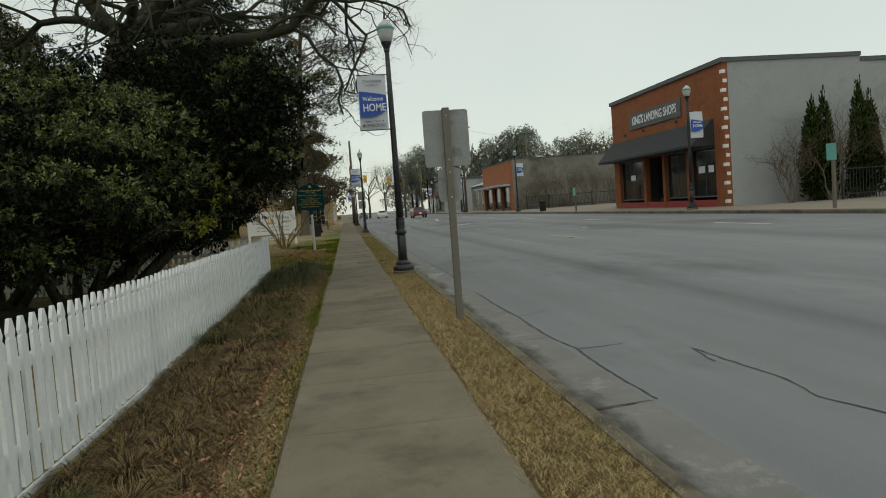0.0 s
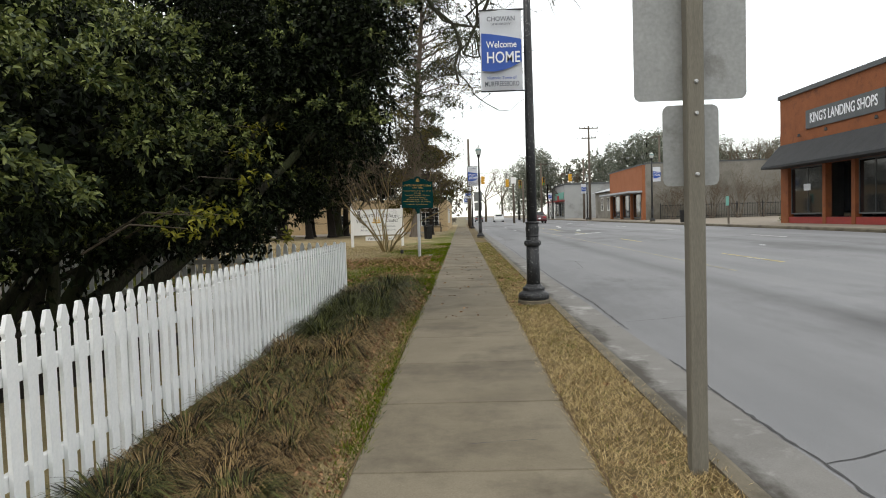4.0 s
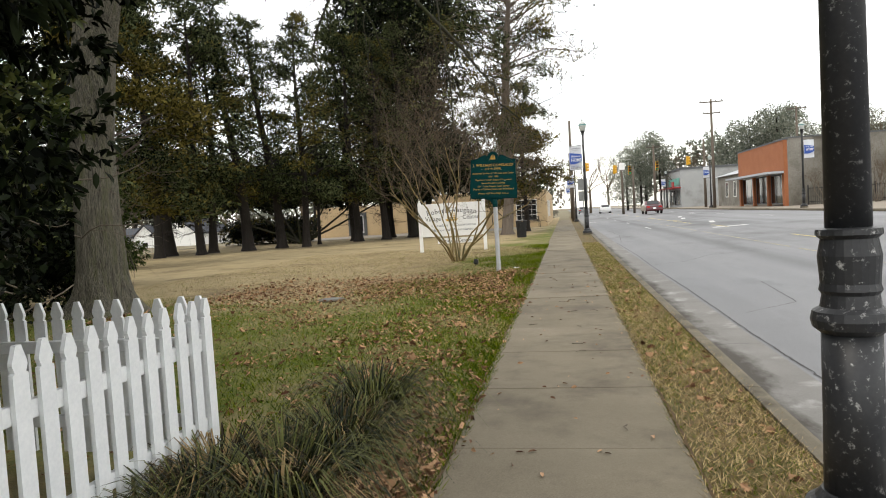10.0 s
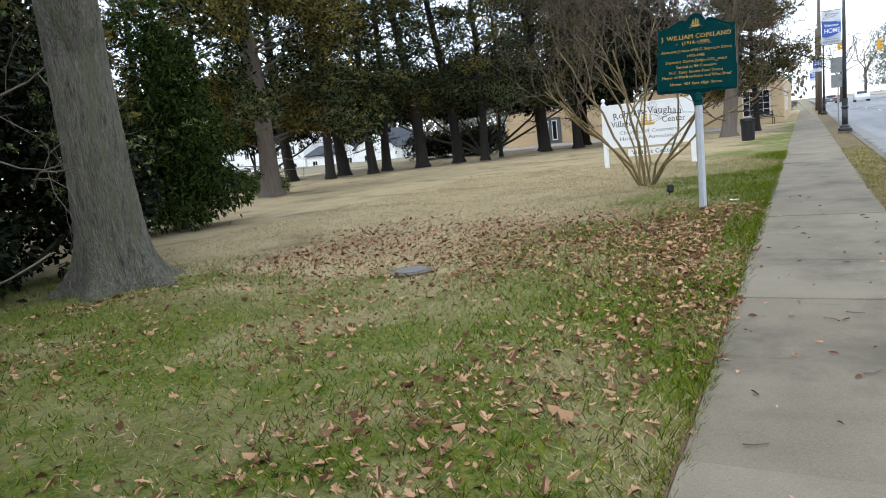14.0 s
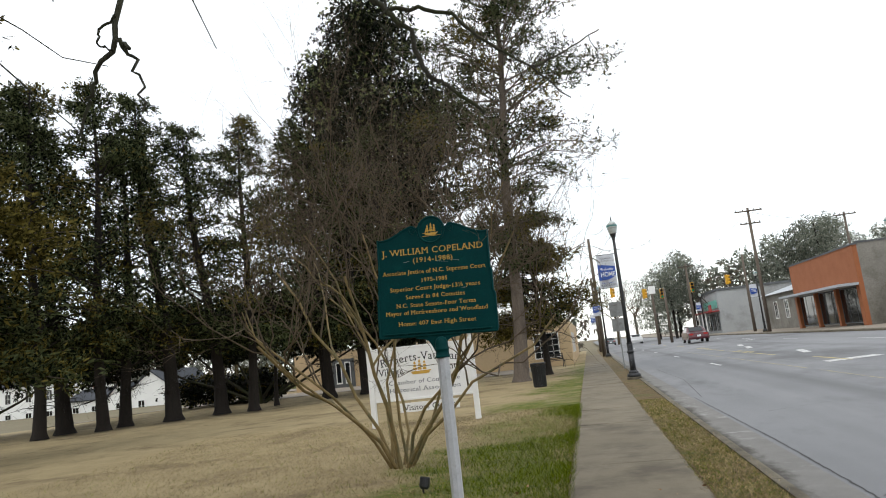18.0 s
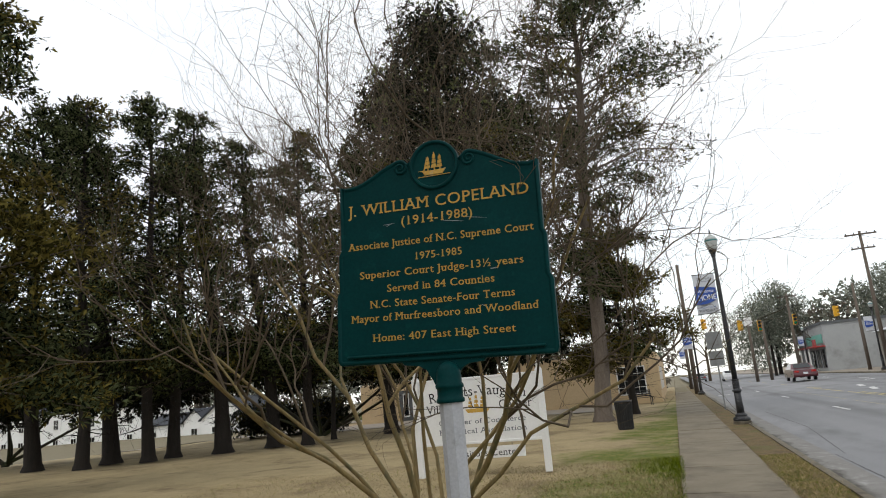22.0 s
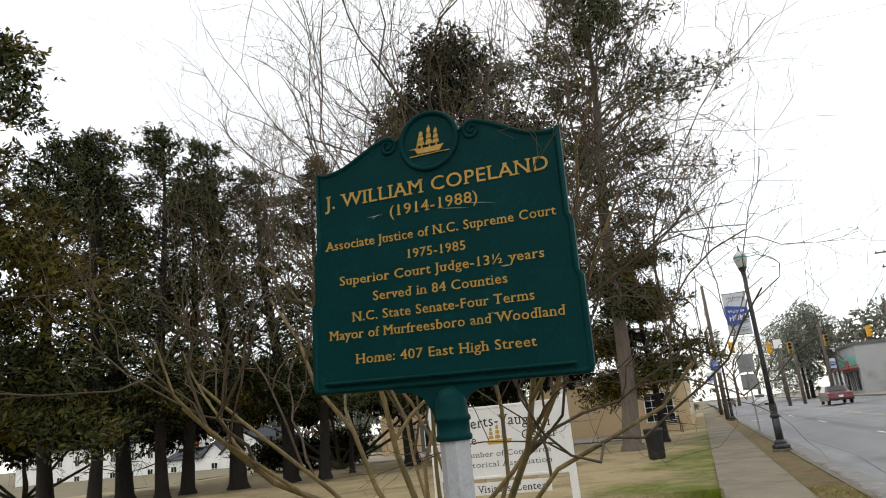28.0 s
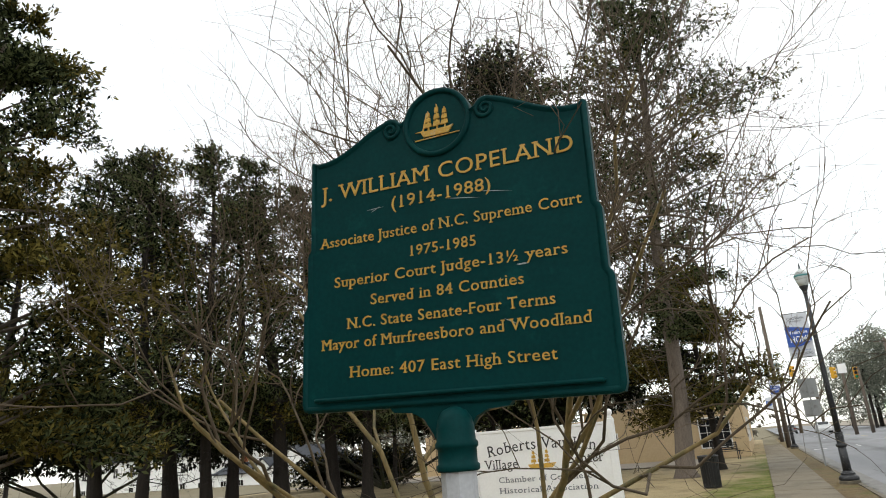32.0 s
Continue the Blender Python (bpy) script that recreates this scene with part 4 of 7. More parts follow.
# ---- street lamps ----
def lamp_post(m, near=True, banner=True, label="", flip=False):
    lamp = thing("street_lamp", m, label or "black fluted street lamp with acorn lantern and a welcome banner", "street lamp", "street lamps")
    paint = "lamp_black" if near else "lamp_dark"
    sg = 24 if near else 12
    part("footing", lathe([(0.25, -0.08), (0.25, 0.085), (0.235, 0.10)], sg), "kerb", lamp, "round concrete footing", smooth=False)
    part("base", lathe([(0.205, 0.10), (0.232, 0.112), (0.24, 0.14), (0.236, 0.175), (0.222, 0.20), (0.19, 0.222), (0.168, 0.235), (0.165, 0.25), (0.172, 0.265), (0.165, 0.285), (0.135, 0.305), (0.112, 0.335)], sg), paint, lamp, smooth=False)
    part("lower_shaft", lathe([(0.105, 0.30), (0.1, 0.62), (0.098, 0.93)], sg), paint, lamp, smooth=True)
    part("collar", lathe([(0.1, 0.92), (0.125, 0.94), (0.132, 0.97), (0.125, 1.0), (0.1, 1.015), (0.092, 1.06), (0.102, 1.075), (0.096, 1.1), (0.103, 1.2), (0.092, 1.26), (0.108, 1.275), (0.106, 1.295), (0.08, 1.30)], sg), paint, lamp)
    part("shaft", lathe([(0.076, 1.29), (0.07, 2.6), (0.06, 4.0), (0.05, 5.02)], sg), paint, lamp, smooth=True)
    part("neck", lathe([(0.052, 5.0), (0.07, 5.04), (0.062, 5.08), (0.085, 5.13), (0.11, 5.19), (0.12, 5.23)], sg), paint, lamp)
    part("lantern", lathe([(0.115, 5.23), (0.155, 5.34), (0.185, 5.47), (0.19, 5.50)], sg), "globe", lamp, "frosted acorn lantern glass", smooth=True)
    part("band", lathe([(0.197, 5.495), (0.2, 5.52), (0.19, 5.545)], sg), "copper", lamp, "blue-green metal band")
    part("hood", lathe([(0.188, 5.545), (0.165, 5.60), (0.115, 5.66), (0.06, 5.69), (0.05, 5.71), (0.035, 5.73)], sg), "globe", lamp, "pale domed lantern top", smooth=True)
    part("finial", lathe([(0.02, 5.72), (0.032, 5.75), (0.02, 5.78), (0.026, 5.80), (0.006, 5.90)], 10), "lamp_dark", lamp)
    if banner:
        s = -1 if flip else 1
        x0, x1 = -0.72, -0.09
        for z in (3.30, 4.52):
            part("banner_arm", box(0.72, 0.02, 0.02, -0.37 * s, 0, z), "lamp_dark", lamp)
        # cloth: slightly bellied
        nx, nz = 9, 9
        v, q = [], []
        for i in range(nx):
            for j in range(nz):
                u, w = i / (nx - 1), j / (nz - 1)
                v.append((s * (x0 + (x1 - x0) * u), -0.03 * math.sin(math.pi * w) + 0.012 * math.sin(5 * u + 2 * w), 3.30 + 1.22 * w))
        for i in range(nx - 1):
            for j in range(nz - 1):
                a = i * nz + j
                q.append((a, a + nz, a + nz + 1, a + 1))
        cloth = place("banner", mesh_of("banner", v, q, "banner_white", True), lamp, None, "white and blue welcome banner")
        xc = s * (x0 + x1) / 2
        # blue field with curved edges
        n = 10
        for side in (-1, 1):
            pts_t = [(xc - 0.3 + 0.6 * i / n, 4.16 - 0.1 * (i / n) ** 1.3) for i in range(n + 1)]
            pts_b = [(xc - 0.3 + 0.6 * i / n, 3.60 - 0.03 * math.sin(math.pi * i / n) + 0.12 * (i / n) ** 2) for i in range(n + 1)]
            yy = [0.055 * side + (-0.012 if side < 0 else 0.0)] * (n + 1)
            v = [(a, y_, b) for (a, b), y_ in zip(pts_t, yy)] + [(a, y_, b) for (a, b), y_ in zip(pts_b, yy)]
            q = [(i, i + n + 1, i + n + 2, i + 1) for i in range(n)]
            place("blue_field", mesh_of("blue_field", v, q, "banner_blue"), cloth)
            turn = pose(0, 0, 0, 90, 0, 0) if side < 0 else pose(0, 0, 0, 90, 0, 180)
            at = lambda dx, z: Matrix.Translation((xc + dx * -side, side * 0.062 + (-0.012 if side < 0 else 0.0), z)) @ turn
            if near:
                lettering("banner_text", "Welcome", 0.46, 0.10, "letter_white", cloth, at(0, 3.99))
                lettering("banner_text", "HOME", 0.50, 0.17, "letter_white", cloth, at(0.03, 3.80))
                lettering("banner_text", "CHOWAN", 0.42, 0.07, "letter_grey", cloth, at(0, 4.37))
                lettering("banner_text", "UNIVERSITY", 0.3, 0.03, "letter_grey", cloth, at(0, 4.29))
                lettering("banner_text", "Historic Town of", 0.44, 0.045, "banner_blue", cloth, at(0, 3.49))
                lettering("banner_text", "MURFREESBORO", 0.52, 0.075, "letter_grey", cloth, at(0, 3.40))
            else:
                lettering("banner_text", "Welcome", 0.42, 0.08, "letter_white", cloth, at(0, 4.03))
                lettering("banner_text", "HOME", 0.44, 0.14, "letter_white", cloth, at(0.03, 3.86))
    return lamp


lamp_post(pose(1.37, 15.49, -0.04), True, True, "black street lamp with flaking paint, acorn lantern and welcome banner")
lamp_post(pose(1.46, 47.6, -0.03), True, True)
for y in (78.0, 110.0):
    lamp_post(pose(1.46, y, -0.03), False, True, "distant black street lamp with acorn lantern and banner")
for y in (29.5, 61.3, 90.0, 122.0):
    lamp_post(pose(16.1, y, FAR_Z + 0.13), False, True, "black street lamp on the far pavement with banner", flip=y < 80)


# ---- traffic sign seen from behind, on a square post ----
sign = thing("road_sign", pose(1.50, 8.65, -0.03), "back of grey metal road signs on a weathered square post", "road sign")
part("post", box(0.085, 0.085, 2.72, 0, 0, 1.34, 0.006), "weathered", sign, "weathered grey-brown timber post")


def plate(w, h, r, z, name):
    pts = []
    for cx, cz, a0 in ((w / 2 - r, h / 2 - r, 0), (-w / 2 + r, h / 2 - r, 90), (-w / 2 + r, -h / 2 + r, 180), (w / 2 - r, -h / 2 + r, 270)):
        for k in range(5):
            a = radians(a0 + 22.5 * k)
            pts.append((cx + r * math.cos(a), cz + r * math.sin(a) + z))
    return part(name, extrude_outline(pts, 0.004, axis="y", off=0.047), "galv", sign, "bare grey aluminium sign back")


plate(0.58, 0.71, 0.035, 2.325, "upper_plate")
plate(0.29, 0.42, 0.035, 1.735, "lower_plate")
for z in (2.60, 2.05, 1.89, 1.58):
    part("bolt", lathe([(0.011, 0), (0.011, 0.008), (0.006, 0.012)], 8), "bolt", sign, m=pose(0, -0.043, z, 90, 0, 0))

# ---- green historical marker ----
MX, MY = -1.245, 28.76
MZ0, MZ1 = 1.73, 2.66
marker = thing("historical_marker", pose(MX, MY, -0.02), "dark green cast metal marker with gold lettering on pale post", "marker sign")


def marker_outline():
    """Upper edge: S-curves rising to scrolls and a round crest; sides stepped outward twice."""
    hw, z1, z0 = 0.53, MZ1, MZ0
    right = [(hw, z0), (hw + 0.020, z0 + 0.006), (hw + 0.028, z0 + 0.03), (hw + 0.028, z0 + 0.345), (hw + 0.022, z0 + 0.362), (hw + 0.013, z0 + 0.37), (hw + 0.013, z0 + 0.56), (hw + 0.008, z0 + 0.575), (hw, z0 + 0.583), (hw, z1)]
    for k in range(1, 11):
        u = k / 10
        x = hw + (0.195 - hw) * u
        z = z1 + 0.105 * (0.5 - 0.5 * math.cos(math.pi * u)) - 0.024 * math.sin(math.pi * u)
        right.append((x, z))
    cr, cz = 0.132, z1 + 0.05
    right += [(0.165, z1 + 0.102), (0.142, z1 + 0.08)]
    crest = [(cr * math.cos(radians(a)), cz + cr * math.sin(radians(a))) for a in range(8, 173, 11)]
    left = [(-x, z) for x, z in reversed(right)]
    return [(x, z) for x, z in right + crest + left]


ol = marker_outline()
panel = part("panel", extrude_outline(ol, 0.035, axis="y"), "sign_green", marker, "dark green sign panel")
# raised rim following the outline
n = len(ol)
bm = bmesh.new()
inner, outer = [], []
for i, (x, z) in enumerate(ol):
    (xa, za), (xb, zb) = ol[i - 1], ol[(i + 1) % n]
    tx, tz = xb - xa, zb - za
    l = math.hypot(tx, tz) or 1
    nx, nz = -tz / l, tx / l
    inner.append((x + nx * 0.022, z + nz * 0.022))
    outer.append((x + nx * 0.001, z + nz * 0.001))
for i in range(n):
    j = (i + 1) % n
    for y0 in (-0.0175, 0.0175):
        sgn = -1 if y0 < 0 else 1
        a, b, c, d = outer[i], outer[j], inner[j], inner[i]
        am, bm_ = ((a[0] + d[0]) / 2, (a[1] + d[1]) / 2), ((b[0] + c[0]) / 2, (b[1] + c[1]) / 2)
        v = [bm.verts.new((p[0], y0 + h * sgn, p[1])) for p, h in ((a, 0), (b, 0), (bm_, 0.011), (am, 0.011), (c, 0), (d, 0))]
        bm.faces.new((v[0], v[1], v[2], v[3]) if sgn < 0 else (v[3], v[2], v[1], v[0]))
        bm.faces.new((v[3], v[2], v[4], v[5]) if sgn < 0 else (v[5], v[4], v[2], v[3]))
bmesh.ops.remove_doubles(bm, verts=bm.verts, dist=0.0003)
part("rim", bm, "sign_green", marker, "raised moulded rim", smooth=True)
# crest ring, scrolls, bottom moulding
crest_z = MZ1 + 0.05
a = np.linspace(0, 2 * np.pi, 41)
ring = [(np.stack([0.121 * np.cos(a), np.full(41, -0.019), crest_z + 0.121 * np.sin(a)], 1), np.full(41, 0.011), 8)]
place("crest_ring", tubes("crest_ring", ring, "sign_green"), marker, None, "round raised crest ring")
for s in (-1, 1):
    th = np.linspace(0, 3.6 * np.pi, 40)
    r = 0.04 * (1 - th / (4.2 * np.pi))
    p = np.stack([s * (0.184 + r * np.cos(th + 0.9)), np.full(40, -0.019), MZ1 + 0.058 + r * np.sin(th + 0.9)], 1)
    place("scroll", tubes("scroll", [(p, np.linspace(0.009, 0.005, 40), 6)], "sign_green"), marker)
part("moulding", box(1.0, 0.026, 0.014, 0, -0.024, MZ0 + 0.040, 0.005), "sign_green", marker, "raised bar under the lettering")
part("moulding", box(1.04, 0.014, 0.014, 0, -0.020, MZ0 + 0.010, 0.005), "sign_green", marker)
part("bracket", extrude_outline([(-0.215, MZ0 + 0.005), (0.215, MZ0 + 0.005), (0.20, MZ0 - 0.014), (0.13, MZ0 - 0.02), (0.09, MZ0 - 0.04), (0.06, MZ0 - 0.085), (0.04, MZ0 - 0.13), (-0.04, MZ0 - 0.13), (-0.06, MZ0 - 0.085), (-0.09, MZ0 - 0.04), (-0.13, MZ0 - 0.02), (-0.20, MZ0 - 0.014)], 0.03, axis="y"), "sign_green", marker)
cap = part("cap", lathe([(0.062, MZ0 - 0.20), (0.066, MZ0 - 0.195), (0.066, MZ0 - 0.182), (0.060, MZ0 - 0.176), (0.060, MZ0 - 0.135), (0.066, MZ0 - 0.13), (0.066, MZ0 - 0.118), (0.060, MZ0 - 0.11), (0.059, MZ0 - 0.075), (0.053, MZ0 - 0.045), (0.038, MZ0 - 0.022), (0.012, MZ0 - 0.01)], 20), "sign_green", marker, "green domed post cap", smooth=True, m=pose(0.015, -0.055, 0))
post_ = part("post", lathe([(0.054, 0.0), (0.054, MZ0 - 0.19)], 8), "post_grey", marker, "pale grey octagonal post", m=pose(0.015, -0.055, 0, 0, 0, 22.5))
rows = [("J. WILLIAM COPELAND", 2.470, 0.96, 0.066), ("(1914-1988)", 2.393, 0.385, 0.052), ("Associate Justice of N.C. Supreme Court", 2.290, 0.97, 0.043),
        ("1975-1985", 2.210, 0.255, 0.042), ("Superior Court Judge-13½ years", 2.137, 0.855, 0.043), ("Served in 84 Counties", 2.060, 0.56, 0.043),
        ("N.C. State Senate-Four Terms", 1.985, 0.75, 0.043), ("Mayor of Murfreesboro and Woodland", 1.917, 0.96, 0.043), ("Home: 407 East High Street", 1.817, 0.73, 0.043)]
for words, z, w, h in rows:
    raised_words(words, w, h * 0.9, "gold", panel, Matrix.Translation((0.0, -0.0175, z + 0.022 + h / 2)) @ FACE_SOUTH, 0.004, "raised gold letter")
# golden ship in the crest
ship = bmesh.new()
extrude_outline([(-0.062, 0), (-0.05, -0.022), (0.045, -0.022), (0.066, 0.004), (0.04, 0.0)], 0.006, bm=ship)
for x, h in ((-0.03, 0.075), (0.004, 0.095), (0.034, 0.08)):
    extrude_outline([(x - 0.0025, 0), (x + 0.0025, 0), (x + 0.001, h), (x - 0.001, h)], 0.006, bm=ship)
    for k in range(3):
        z0 = 0.012 + k * h * 0.27
        w = 0.017 - 0.004 * k
        extrude_outline([(x - w, z0), (x + w * 0.7, z0 + 0.002), (x + w * 0.6, z0 + h * 0.22), (x - w * 0.7, z0 + h * 0.21)], 0.005, bm=ship)
extrude_outline([(-0.085, 0.002), (-0.05, -0.002), (-0.034, 0.07), (-0.037, 0.07), (-0.054, 0.004)], 0.004, bm=ship)
extrude_outline([(-0.085, -0.028), (0.088, -0.026), (0.088, -0.029), (-0.085, -0.032)], 0.004, bm=ship)
part("ship_emblem", ship, "gold", marker, "gold sailing ship relief", m=pose(0, -0.021, crest_z - 0.028))
# chalky scratches on the paint
for k, (x0, z0, x1, z1, w) in enumerate([(0.02, 2.418, 0.15, 2.397, 0.0016), (0.12, 2.425, 0.26, 2.400, 0.0014), (-0.29, 2.43, -0.22, 2.432, 0.0014), (-0.27, 2.42, -0.235, 2.436, 0.0014), (0.20, 1.985, 0.255, 1.955, 0.002), (0.255, 2.15, 0.30, 2.148, 0.003)]):
    extr = extrude_outline([(x0, z0), (x0 + 0.3 * (x1 - x0), z0 + 0.3 * (z1 - z0) - w), (x1, z1), (x0 + 0.6 * (x1 - x0), z0 + 0.6 * (z1 - z0) + w)], 0.001, off=-0.0185)
    part("scratch", extr, "chalk", marker)

# the panel hangs a little out of level on its post
level = Matrix.Translation((0, 0, 2.2)) @ pose(0, 0, 0, 0, 2.1, 0) @ Matrix.Translation((0, 0, -2.2))
for piece in marker.children:
    if piece not in (cap, post_):
        piece.matrix_basis = level @ piece.matrix_basis

# ---- white visitor centre sign on two posts ----
ax, ay, bx, by = -5.22, 38.66, -2.72, 38.87
ang = math.degrees(math.atan2(by - ay, bx - ax))
board = thing("visitor_centre_sign", pose((ax + bx) / 2, (ay + by) / 2, -0.03, rz=ang), "white wooden visitor centre sign with ball-topped posts", "sign")
W = math.hypot(bx - ax, by - ay)
for s in (-1, 1):
    post = part("post", box(0.13, 0.13, 1.93, s * W / 2, 0, 0.965, 0.008), "sign_white", board, "square white post")
    part("finial", lathe([(0.05, 1.93), (0.06, 1.945), (0.03, 1.97), (0.045, 1.99), (0.062, 2.03), (0.05, 2.07), (0.02, 2.09)], 14), "sign_white", post, m=pose(s * W / 2, 0, 0), smooth=True)
part("panel", box(W - 0.13, 0.06, 1.22, 0, 0, 1.24, 0.004), "sign_white", board, "white panel with dark lettering")
part("frame", box(W - 0.13, 0.08, 0.05, 0, 0, 1.86, 0.006), "sign_white", board)
part("frame", box(W - 0.13, 0.08, 0.05, 0, 0, 0.62, 0.006), "sign_white", board)
small = part("small_panel", box(1.45, 0.03, 0.22, 0.12, 0, 0.42, 0.003), "sign_white", board, "small white panel hung below")
for x in (-0.35, 0.6):
    part("chain", box(0.01, 0.01, 0.08, x, 0, 0.565), "iron", small)
S = lambda dx, z, y=-0.031: Matrix.Translation((dx, y, z)) @ FACE_SOUTH
# the first line arches
words = "Roberts-Vaughan"
cells = [glyph(ch, "letter_black") for ch in words]
total = sum(a_ + 0.05 for _, a_, _ in cells)
run = 0.0
for me_, a_, _ in cells:
    u = 2 * (run + a_ / 2) / total - 1
    place("letter", me_, board, Matrix.Translation((u * 0.99, -0.031, 1.62 - 0.10 * u * u)) @ FACE_SOUTH @ pose(0, 0, 0, 0, 0, -9 * u) @ Matrix.Translation((-a_ * 0.99 / total, -0.1, 0.0015)) @ Matrix.Diagonal((1.98 / total, 0.2 / 0.72, 0.075, 1)), "painted letter")
    run += a_ + 0.05
for words, w, h, mat, dx, z in (("Village", 0.62, 0.17, "letter_black", -0.74, 1.30), ("Center", 0.66, 0.17, "letter_black", 0.74, 1.32),
                                ("Chamber of Commerce", 1.75, 0.10, "letter_grey", 0.05, 1.03), ("Historical Association", 1.75, 0.10, "letter_grey", 0.05, 0.85)):
    raised_words(words, w, h, mat, board, S(dx, z), 0.003, "painted letter")
raised_words("Visitors Center", 1.25, 0.13, "letter_black", small, S(0.12, 0.42, -0.016), 0.003, "painted letter")
emb = bmesh.new()
extrude_outline([(-0.24, 0), (-0.19, -0.07), (0.2, -0.07), (0.27, 0.01)], 0.004, bm=emb)
for x, h in ((-0.12, 0.25), (0.0, 0.3), (0.12, 0.26)):
    extrude_outline([(x - 0.008, 0), (x + 0.008, 0), (x + 0.003, h), (x - 0.003, h)], 0.004, bm=emb)
    for k in range(3):
        z0, w = 0.03 + k * h * 0.28, 0.06 - 0.014 * k
        extrude_outline([(x - w, z0), (x + w * 0.7, z0), (x + w * 0.5, z0 + h * 0.2), (x - w * 0.8, z0 + h * 0.2)], 0.004, bm=emb)
part("ship_emblem", emb, "gold", board, "gold and black ship emblem", m=pose(-0.02, -0.033, 1.26))

# ---- buildings ----
def window(parent, w, h, m, cols=2, rows=2, frame_mat="white_wall", glass="glass_dark", fw=0.07):
    """A window proud of its wall, facing -y before m: frame, pane, bars."""
    win = part("window", box(w, 0.04, h, 0, 0, 0), glass, parent, m=m)
    for x in (-w / 2, w / 2):
        part("frame", box(fw, 0.09, h + fw, x, -0.01, 0), frame_mat, win)
    for z in (-h / 2, h / 2):
        part("frame", box(w - fw, 0.09, fw, 0, -0.01, z), frame_mat, win)
    bars = bmesh.new()
    for i in range(1, cols):
        box(0.03, 0.06, h - fw, -w / 2 + w * i / cols, -0.005, 0, bm=bars)
    for j in range(1, rows):
        box(w - fw, 0.058, 0.03, 0, -0.005, -h / 2 + h * j / rows, bm=bars)
    if cols > 1 or rows > 1:
        part("glazing_bar", bars, frame_mat, win)
    return win


GZ = FAR_Z + 0.14

# brick corner shop with grey side wall
shop = thing("brick_shop", pose(18.3, 30.2, GZ), "two-storey red brick shop with dark awning and grey side wall", "building")
FL, FH = 13.35, 6.85
# front wall in pieces round the shop windows
part("front_wall", box(0.3, FL, FH - 3.0, 0.15, FL / 2, 3.0 + (FH - 3.0) / 2), "brick", shop, "red-brown brick front")
for y0, y1 in ((0, 0.9), (3.4, 3.75), (6.2, 6.5), (8.7, 9.0), (12.5, FL)):
    part("pier", box(0.3, y1 - y0, 3.0, 0.15, (y0 + y1) / 2, 1.5), "brick", shop)
part("bulkhead", box(0.26, FL - 0.2, 0.34, 0.16, FL / 2, 0.17), "red_paint", shop, "dark red base panels under the shop windows")
for y0, y1 in ((0.9, 3.4), (3.75, 6.2), (9.0, 12.5)):
    window(shop, y1 - y0, 2.45, pose(0.22, (y0 + y1) / 2, 1.74, rz=-90), 2, 1, "trim_grey")
part("door", box(0.06, 2.1, 2.95, 0.9, 7.6, 1.5), "glass_dark", shop, "recessed dark glass door")
part("recess", box(0.6, 0.1, 2.95, 0.6, 6.45, 1.5), "trim_grey", shop)
for y, wd in ((1.6, 0.5), (2.5, 0.6), (10.8, 0.7)):
    part("window_lettering", box(0.01, wd, 0.35, 0.17, y, 1.9), "letter_white", shop, "pale window lettering")
part("awning", extrude_outline([(0, 3.0), (-1.15, 3.0), (-1.15, 3.12), (-0.1, 4.3), (0, 4.3)], FL - 1.0, axis="y", off=0), "awning", shop, "dark shingled awning", m=pose(0, FL / 2 + 0.4, 0))
sb = part("sign_board", box(0.06, 6.5, 0.95, -0.04, 7.2, 5.35), "trim_grey", shop, "dark sign board with pale capitals")
lettering("sign_lettering", "KING'S LANDING SHOPS", 5.6, 0.5, "letter_white", sb, Matrix.Translation((-0.075, 7.2, 5.4)) @ Euler((radians(90), 0, radians(-90))).to_matrix().to_4x4(), 0.01)
part("coping", box(0.5, FL + 0.2, 0.22, 0.15, FL / 2, FH + 0.09), "trim_grey", shop)
side = part("side_wall", box(7.0, 0.3, FH, 3.8, 0.151, FH / 2), "wall_grey", shop, "painted grey block side wall")
part("side_wall", box(22.0, 0.3, FH - 0.25, 18.3, 0.151, (FH - 0.25) / 2), "wall_grey", shop)
part("side_coping", box(7.0, 0.45, 0.2, 3.8, 0.15, FH + 0.1), "trim_grey", shop)
part("side_coping", box(22.0, 0.45, 0.2, 18.3, 0.15, FH - 0.15), "trim_grey", shop)
part("rear_wall", box(0.3, FL - 0.3, FH - 0.25, 29.15, FL / 2, (FH - 0.25) / 2), "wall_grey", shop)
part("north_wall", box(28.7, 0.3, FH - 0.3, 14.65, FL - 0.151, (FH - 0.3) / 2), "wall_grey", shop)
part("roof", box(28.7, FL - 0.7, 0.15, 14.7, FL / 2, FH - 0.6), "roof", shop)
qm = box(0.21, 0.21, 0.17, 0, 0, 0, 0.012)
quoin = bpy.data.meshes.new("quoin")
qm.to_mesh(quoin)
qm.free()
quoin.materials.append(M["white_wall"])
for k in range(15):
    place("quoin", quoin, shop, pose(0.090 + (0.05 if k % 2 else 0), 0.090, 0.25 + 0.44 * k), "pale corner stone")
for y in (4.4, 8.4, 11.0):
    part("wall_lamp", lathe([(0.02, 0), (0.09, 0.02), (0.05, 0.16)], 8), "lamp_dark", shop, m=pose(-0.14, y, 4.55))

